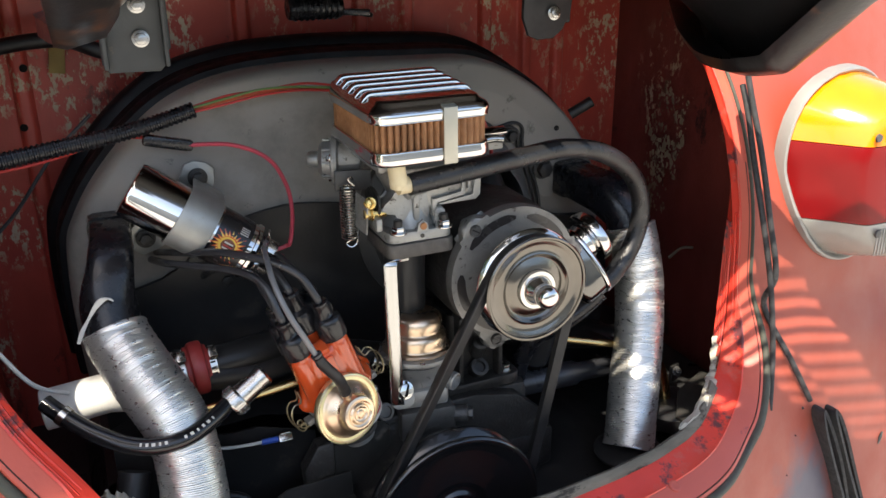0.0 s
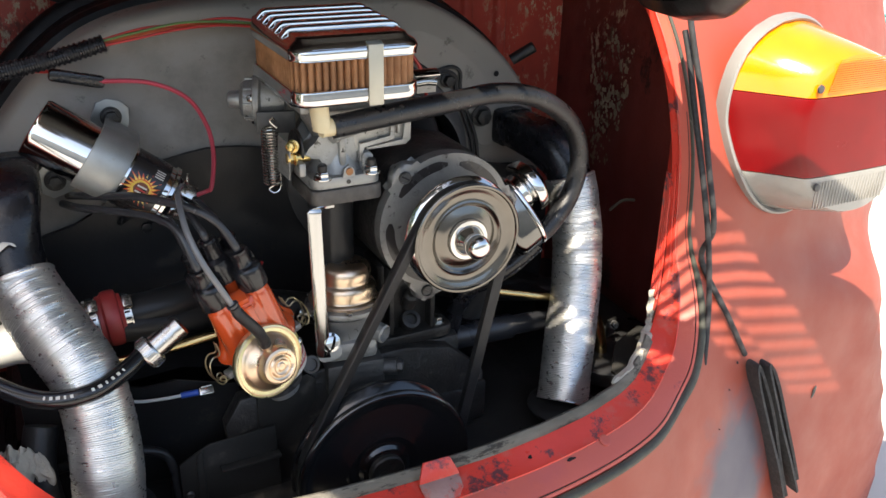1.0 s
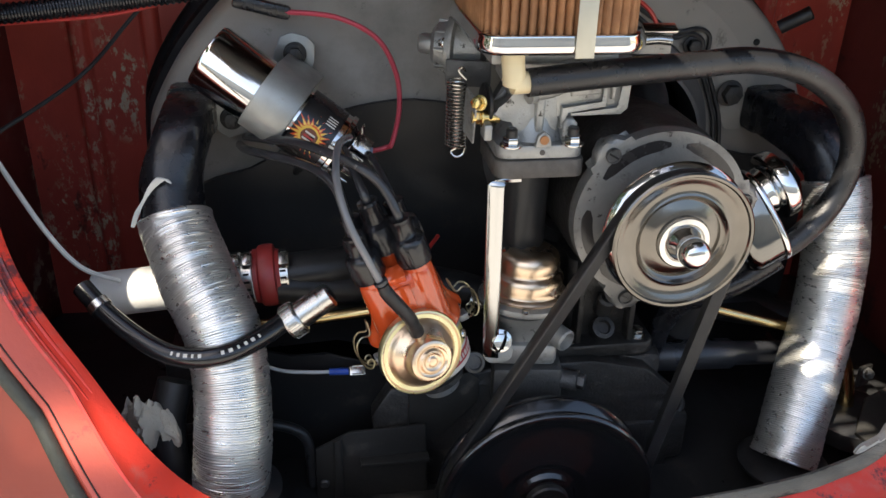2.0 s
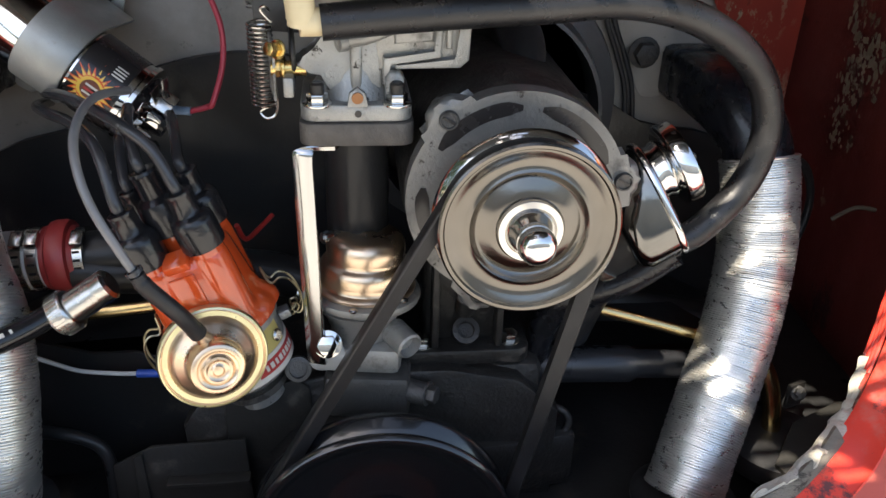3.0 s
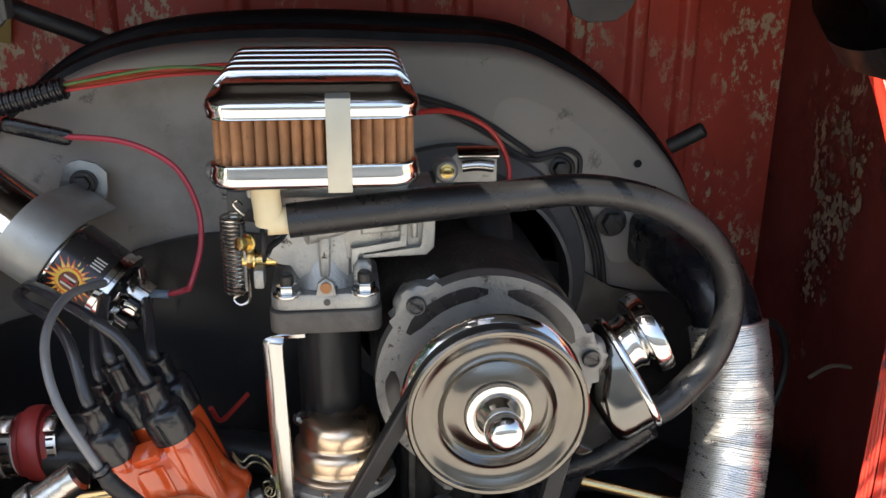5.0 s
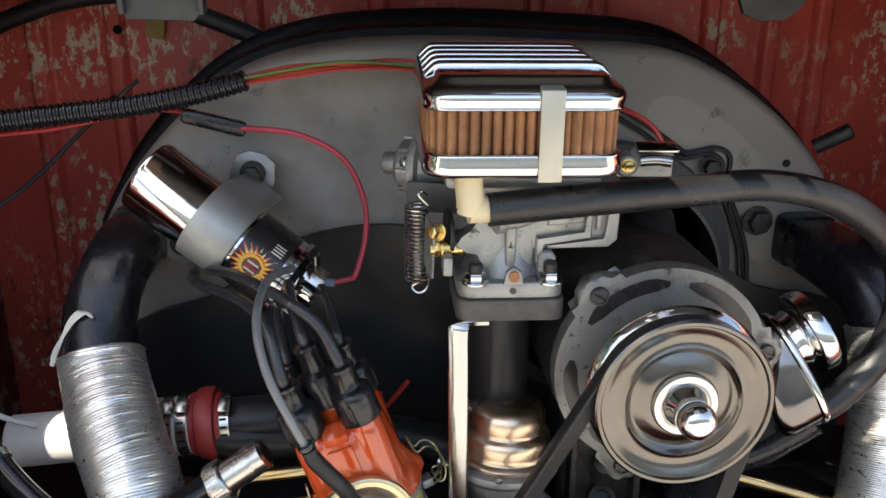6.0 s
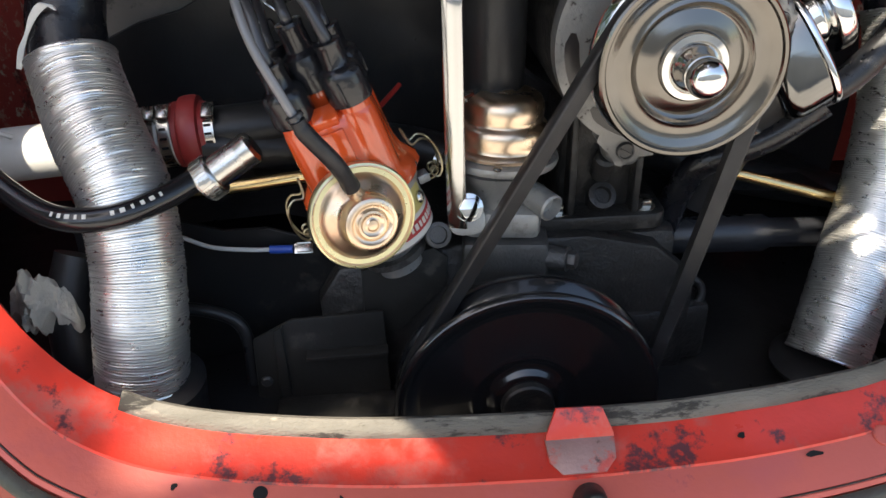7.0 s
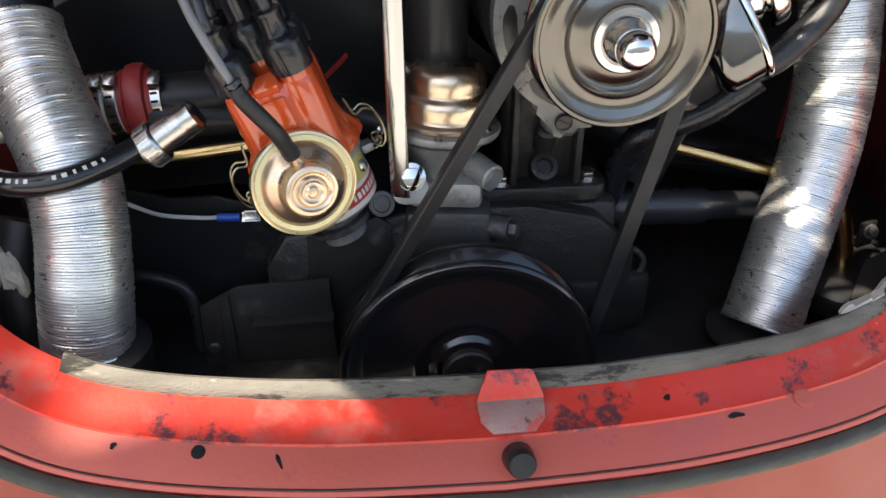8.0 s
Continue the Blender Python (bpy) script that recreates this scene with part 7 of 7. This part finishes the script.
solo("torn_seal", bm, PALEFELT, "frayed pale stretch of the felt seal in the corner", "seal", "seal ends")

# ---- lid hinges and fittings on the firewall ----
for x, mt, lb in ((-0.2290, HINGEGREY, "grey bolted hinge arm"), (0.176, HINGEBLACK, "black hinge arm with bolt")):
    poly = [(-0.030, 0.085), (-0.028, 0.01), (-0.020, -0.008), (-0.008, -0.013), (0.010, -0.012), (0.020, -0.004), (0.028, 0.012), (0.034, 0.085)]
    if x < 0:
        poly = [(-0.026, 0.085), (-0.027, -0.006), (-0.022, -0.014), (0.020, -0.015), (0.027, -0.008), (0.029, 0.085)]
        for x_ in (-0.024, 0.026):
            part("channel_side", box((0.004, 0.014, 0.095), at(x + x_, 0.141, 0.880, 6, 0, 0), 0.0012), HINGEGREY, lid)
    bm = prism(poly, at(x, 0.150, 0.843, 96, 0, 0), 0.006, 0.0018)
    box((0.006, 0.05, 0.08), at(x + 0.028, 0.172, 0.885), 0.002, bm)
    part("hinge_arm", bm, mt, lid, lb)
    for zz in (0.0, 0.028):
        part("hinge_bolt", hexbolt((x + 0.006, 0.1405, 0.857 + zz), (0, -1, 0.1), 0.0055, 0.004), STEEL, lid)
lc = thing("light_fitting", (-0.025, 0.25, 0.845), "small black ribbed fitting on the firewall", "fitting")
bm = lathe([(0, 0), (0.010, 0), (0.012, 0.002), (0.012, 0.055), (0.010, 0.058), (0, 0.058)], (-0.068, 0.25, 0.864), (1, 0, 0), 24)
part("body", bm, PLASTIC, lc)
for k in range(8):
    part("ridge", lathe([(0.012, 0), (0.0132, 0.0008), (0.0132, 0.0026), (0.012, 0.0034)], (-0.062 + 0.0062 * k, 0.25, 0.864), (1, 0, 0), 22), PLASTIC, lc)
part("plug", box((0.034, 0.006, 0.007), at(0.004, 0.25, 0.857, 0, 4, 0), 0.0015), PLASTIC, lc)
part("post", box((0.008, 0.14, 0.008), at(-0.04, 0.315, 0.872), 0.001), PLASTIC, lc)
part("lead", tube([(0.02, 0.25, 0.856), (0.028, 0.27, 0.850), (0.026, 0.36, 0.848)], 0.0015, 8, 6), RUBBER, lc)
solo("firewall_tape", box((0.016, 0.002, 0.030), at(-0.291, 0.376, 0.812, 0, 8, 0), 0.0005), PAPERTAPE, "old yellowed tape on the red firewall", "tape")
solo("dark_harness", tube([(-0.44, 0.33, 0.80), (-0.36, 0.33, 0.83), (-0.29, 0.33, 0.838), (-0.25, 0.315, 0.826), (-0.20, 0.318, 0.806), (-0.17, 0.320, 0.790)], 0.008, 12, 8), RUBBER, "dark taped harness along the firewall", "wiring loom")
for x, z in ((-0.325, 0.805), (-0.335, 0.742), (0.30, 0.845)):
    part("panel_hole", lathe([(0, 0), (0.0042, 0), (0.0042, 0.0006), (0, 0.0006)], (x, fire_y(x) - 0.0006, z), BACK, 14), HOLE, body, "round hole in the panel")

# ---- tail lamp ----
tl = thing("tail_lamp", (0.50, 0.02, 0.56), "large tail lamp with amber, red and clear lens sections", "tail lamp")
BC, BX, BZ, BY = Vector((0.500, 0.0, 0.685)), 0.101, 0.107, skin_y(0.50, 0.676) - 0.002
FC, FXR, FZR, FY_ = Vector((0.524, 0.0, 0.681)), 0.080, 0.088, BY - 0.078


def lamp_ring(f, grow=0.0, dy=0.0):
    """f: 0 at the foot, 1 at the front face."""
    c = BC.lerp(FC, f)
    rx, rz = BX + (FXR - BX) * f + grow, BZ + (FZR - BZ) * f + grow
    e = 2.15
    out = []
    for k in range(72):
        a = 2 * math.pi * k / 72
        ca, sa = math.cos(a), math.sin(a)
        rr = (abs(ca) ** e + abs(sa) ** e) ** (-1 / e)
        y = BY + (FY_ - BY) * f + dy
        p = Vector((c.x + ca * rr * rx - 0.22 * sa * rr * rz, y, c.z + sa * rr * rz))
        p.y += (1 - f) * (skin_y(p.x, p.z) - 0.003 - BY)
        out.append(p)
    return out


def lens_mesh(z0, z1):
    bm = bmesh.new()
    rings = [lamp_ring(0, 0, 0.012), lamp_ring(0.02), lamp_ring(0.5), lamp_ring(0.92), lamp_ring(0.975, -0.0015), lamp_ring(1.0, -0.006), lamp_ring(1.02, -0.03), lamp_ring(1.03, -0.06)]
    skin(bm, rings)
    for z, sgn in ((z0, -1), (z1, 1)):
        g_ = bm.verts[:] + bm.edges[:] + bm.faces[:]
        cut = bmesh.ops.bisect_plane(bm, geom=g_, plane_co=(0, 0, z), plane_no=(0, 0, sgn), clear_outer=True)
        es = [e for e in cut["geom_cut"] if isinstance(e, bmesh.types.BMEdge)]
        bmesh.ops.contextual_create(bm, geom=es)
    return bm


part("amber_lens", lens_mesh(0.7285, 0.9), AMBER, tl, "bright amber indicator lens", 30)
part("red_lens", lens_mesh(0.643, 0.7275), REDLENS, tl, "deep red brake and tail lens", 30)
part("clear_lens", lens_mesh(0.4, 0.642), CLEARLENS, tl, "ribbed clear reversing lens", 30)
ring0 = lamp_ring(0.0, 0.002)
bm = bmesh.new()
rr_ = []
c0 = sum((p for p in ring0), Vector()) / len(ring0)
for p in ring0:
    o = (p - c0).normalized()
    rr_.append([p + o * a + Vector((0, b, 0)) for a, b in ((-0.004, 0.0), (-0.0025, -0.004), (0.0000, -0.0055), (0.0022, -0.004), (0.0034, 0.0), (0.004, 0.010), (-0.002, 0.010))])
skin(bm, rr_, True)
part("gasket_rim", bm, LAMPRIM, tl, "pale grey rim")
for z in (0.7385, 0.632):
    x = 0.438 if z > 0.65 else 0.462
    part("lens_screw", lathe([(0, 0), (0.0045, 0), (0.004, 0.002), (0, 0.0025)], (x + 0.012, FY_ - 0.002, z), BACK, 14), CASTDARK, tl)
# fine ribs on the lens front
for k in range(15):
    z = 0.7335 + 0.0022 * k
    part("lens_rib", box((0.11 - 0.0012 * k, 0.0014, 0.0009), at(0.518, FY_ - 0.0018, z), 0.0), AMBER, tl)

for k in range(24):
    x = 0.475 + 0.0045 * k
    part("lens_rib", box((0.0010, 0.0014, 0.030), at(x, FY_ - 0.0016, 0.6215), 0.0), CLEARLENS, tl)

# ---- cords and strap hanging from the lid ----
cords = thing("hanging_cord", (0.30, -0.05, 0.45), "black cord hanging from the lid over the rim", "cord", "hanging cords")
def hung(pts, off):
    return [(x, y if y is not None else skin_y(x, z) - off, z) for x, y, z in pts]


part("cord", tube(hung([(0.331, 0.016, 0.806), (0.330, 0.004, 0.78), (0.335, -0.014, 0.725), (0.345, -0.026, 0.66), (0.355, -0.034, 0.60), (0.367, None, 0.553), (0.395, None, 0.49), (0.425, None, 0.437)], 0.006), 0.0031, 10, 10), ROPE, cords)
cords2 = thing("hanging_cord", (0.32, -0.05, 0.45), "black cord hanging beside the weatherstrip", "cord", "hanging cords")
part("cord", tube(hung([(0.333, 0.022, 0.790), (0.331, 0.008, 0.765), (0.333, -0.006, 0.72), (0.341, -0.022, 0.655), (0.350, -0.031, 0.60), (0.359, -0.034, 0.55), (0.362, -0.040, 0.50), (0.352, -0.055, 0.45)], 0.006), 0.0031, 10, 10), ROPE, cords2)
st = thing("strap_bundle", (0.46, -0.04, 0.2), "folded black webbing strap hanging on the fender", "strap")
for k, (xs_, zs_, _, lift) in enumerate((((0.432, 0.428), (0.512, 0.215), 0.0, 0.010), ((0.450, 0.424), (0.528, 0.235), 0.004, 0.016))):
    (x0, z0), (x1, z1) = xs_, zs_
    pts = []
    for f, side in ((1, -1), (0.66, -1), (0.33, -1), (0.08, -0.8), (0.0, -0.1), (0.06, 0.7), (0.33, 1), (0.66, 0.9), (0.95, 0.7)):
        x, z = x0 + (x1 - x0) * f + 0.0062 * side * (1 - 0.4 * f), z0 + (z1 - z0) * f + 0.003 * side
        pts.append((x, skin_y(x, z) - lift - 0.004 * (1 - f), z))
    path = catmull(pts, 8)
    fr = frames(path)
    rings = []
    for i, q in enumerate(path):
        t, u, v = fr[i]
        outw = Vector((0, -1, 0))
        outw = (outw - t * outw.dot(t)).normalized()
        sx = t.cross(outw)
        w = 0.0085 + 0.0012 * math.sin(i * 0.3 + k)
        rings.append([q + outw * (w * a_) + sx * (0.0022 * b_) for a_, b_ in ((-1, -0.7), (-0.9, 0.9), (0, 1), (0.9, 0.9), (1, -0.7), (0, -1))])
    part("webbing", skin(bmesh.new(), rings), ROPE, st)

# small chips in the paint
def patch_on_skin(i0, d0, ri, rd, name, material, label="", lift=0.0006):
    bm = bmesh.new()
    pts = []
    for k in range(26):
        a = 2 * math.pi * k / 26
        f = 1 + 0.22 * noise.noise(Vector((math.cos(a) * 1.7, math.sin(a) * 1.7, i0 * 0.37)))
        i, d = i0 + ri * f * math.cos(a), d0 + rd * f * math.sin(a)
        lo = int(math.floor(i))
        p = skin_point(lo, d).lerp(skin_point(lo + 1, d), i - lo)
        pts.append(p + Vector((0.2, -1, 0.2)).normalized() * lift)
    c = sum(pts, Vector()) / len(pts)
    cv = bm.verts.new(c + Vector((0.2, -1, 0.2)).normalized() * 0.002)
    vs = [bm.verts.new(p) for p in pts]
    for k in range(len(vs)):
        bm.faces.new((cv, vs[k], vs[(k + 1) % len(vs)]))
    return part(name, bm, material, body, label)


def at_skin(x, z):
    """Which row and distance on the outer skin lie nearest."""
    return min(((i, d) for i in range(0, 60) for d in np.linspace(0.01, 0.5, 50)), key=lambda q: (skin_point(*q).x - x) ** 2 + (skin_point(*q).z - z) ** 2)


for x, z, ri, rd, name, mt, lb in ((0.408, 0.425, 0.10, 0.002, "paint_chip", STICKER, ""), (0.60, 0.325, 0.25, 0.004, "paint_chip", STICKER, ""),
                                   (0.392, 0.405, 0.06, 0.0014, "paint_chip", STICKER, ""), (0.375, 0.375, 0.05, 0.0012, "paint_chip", STICKER, "")):
    i0, d0 = at_skin(x, z)
    patch_on_skin(i0, d0, ri, rd, name, mt, lb)
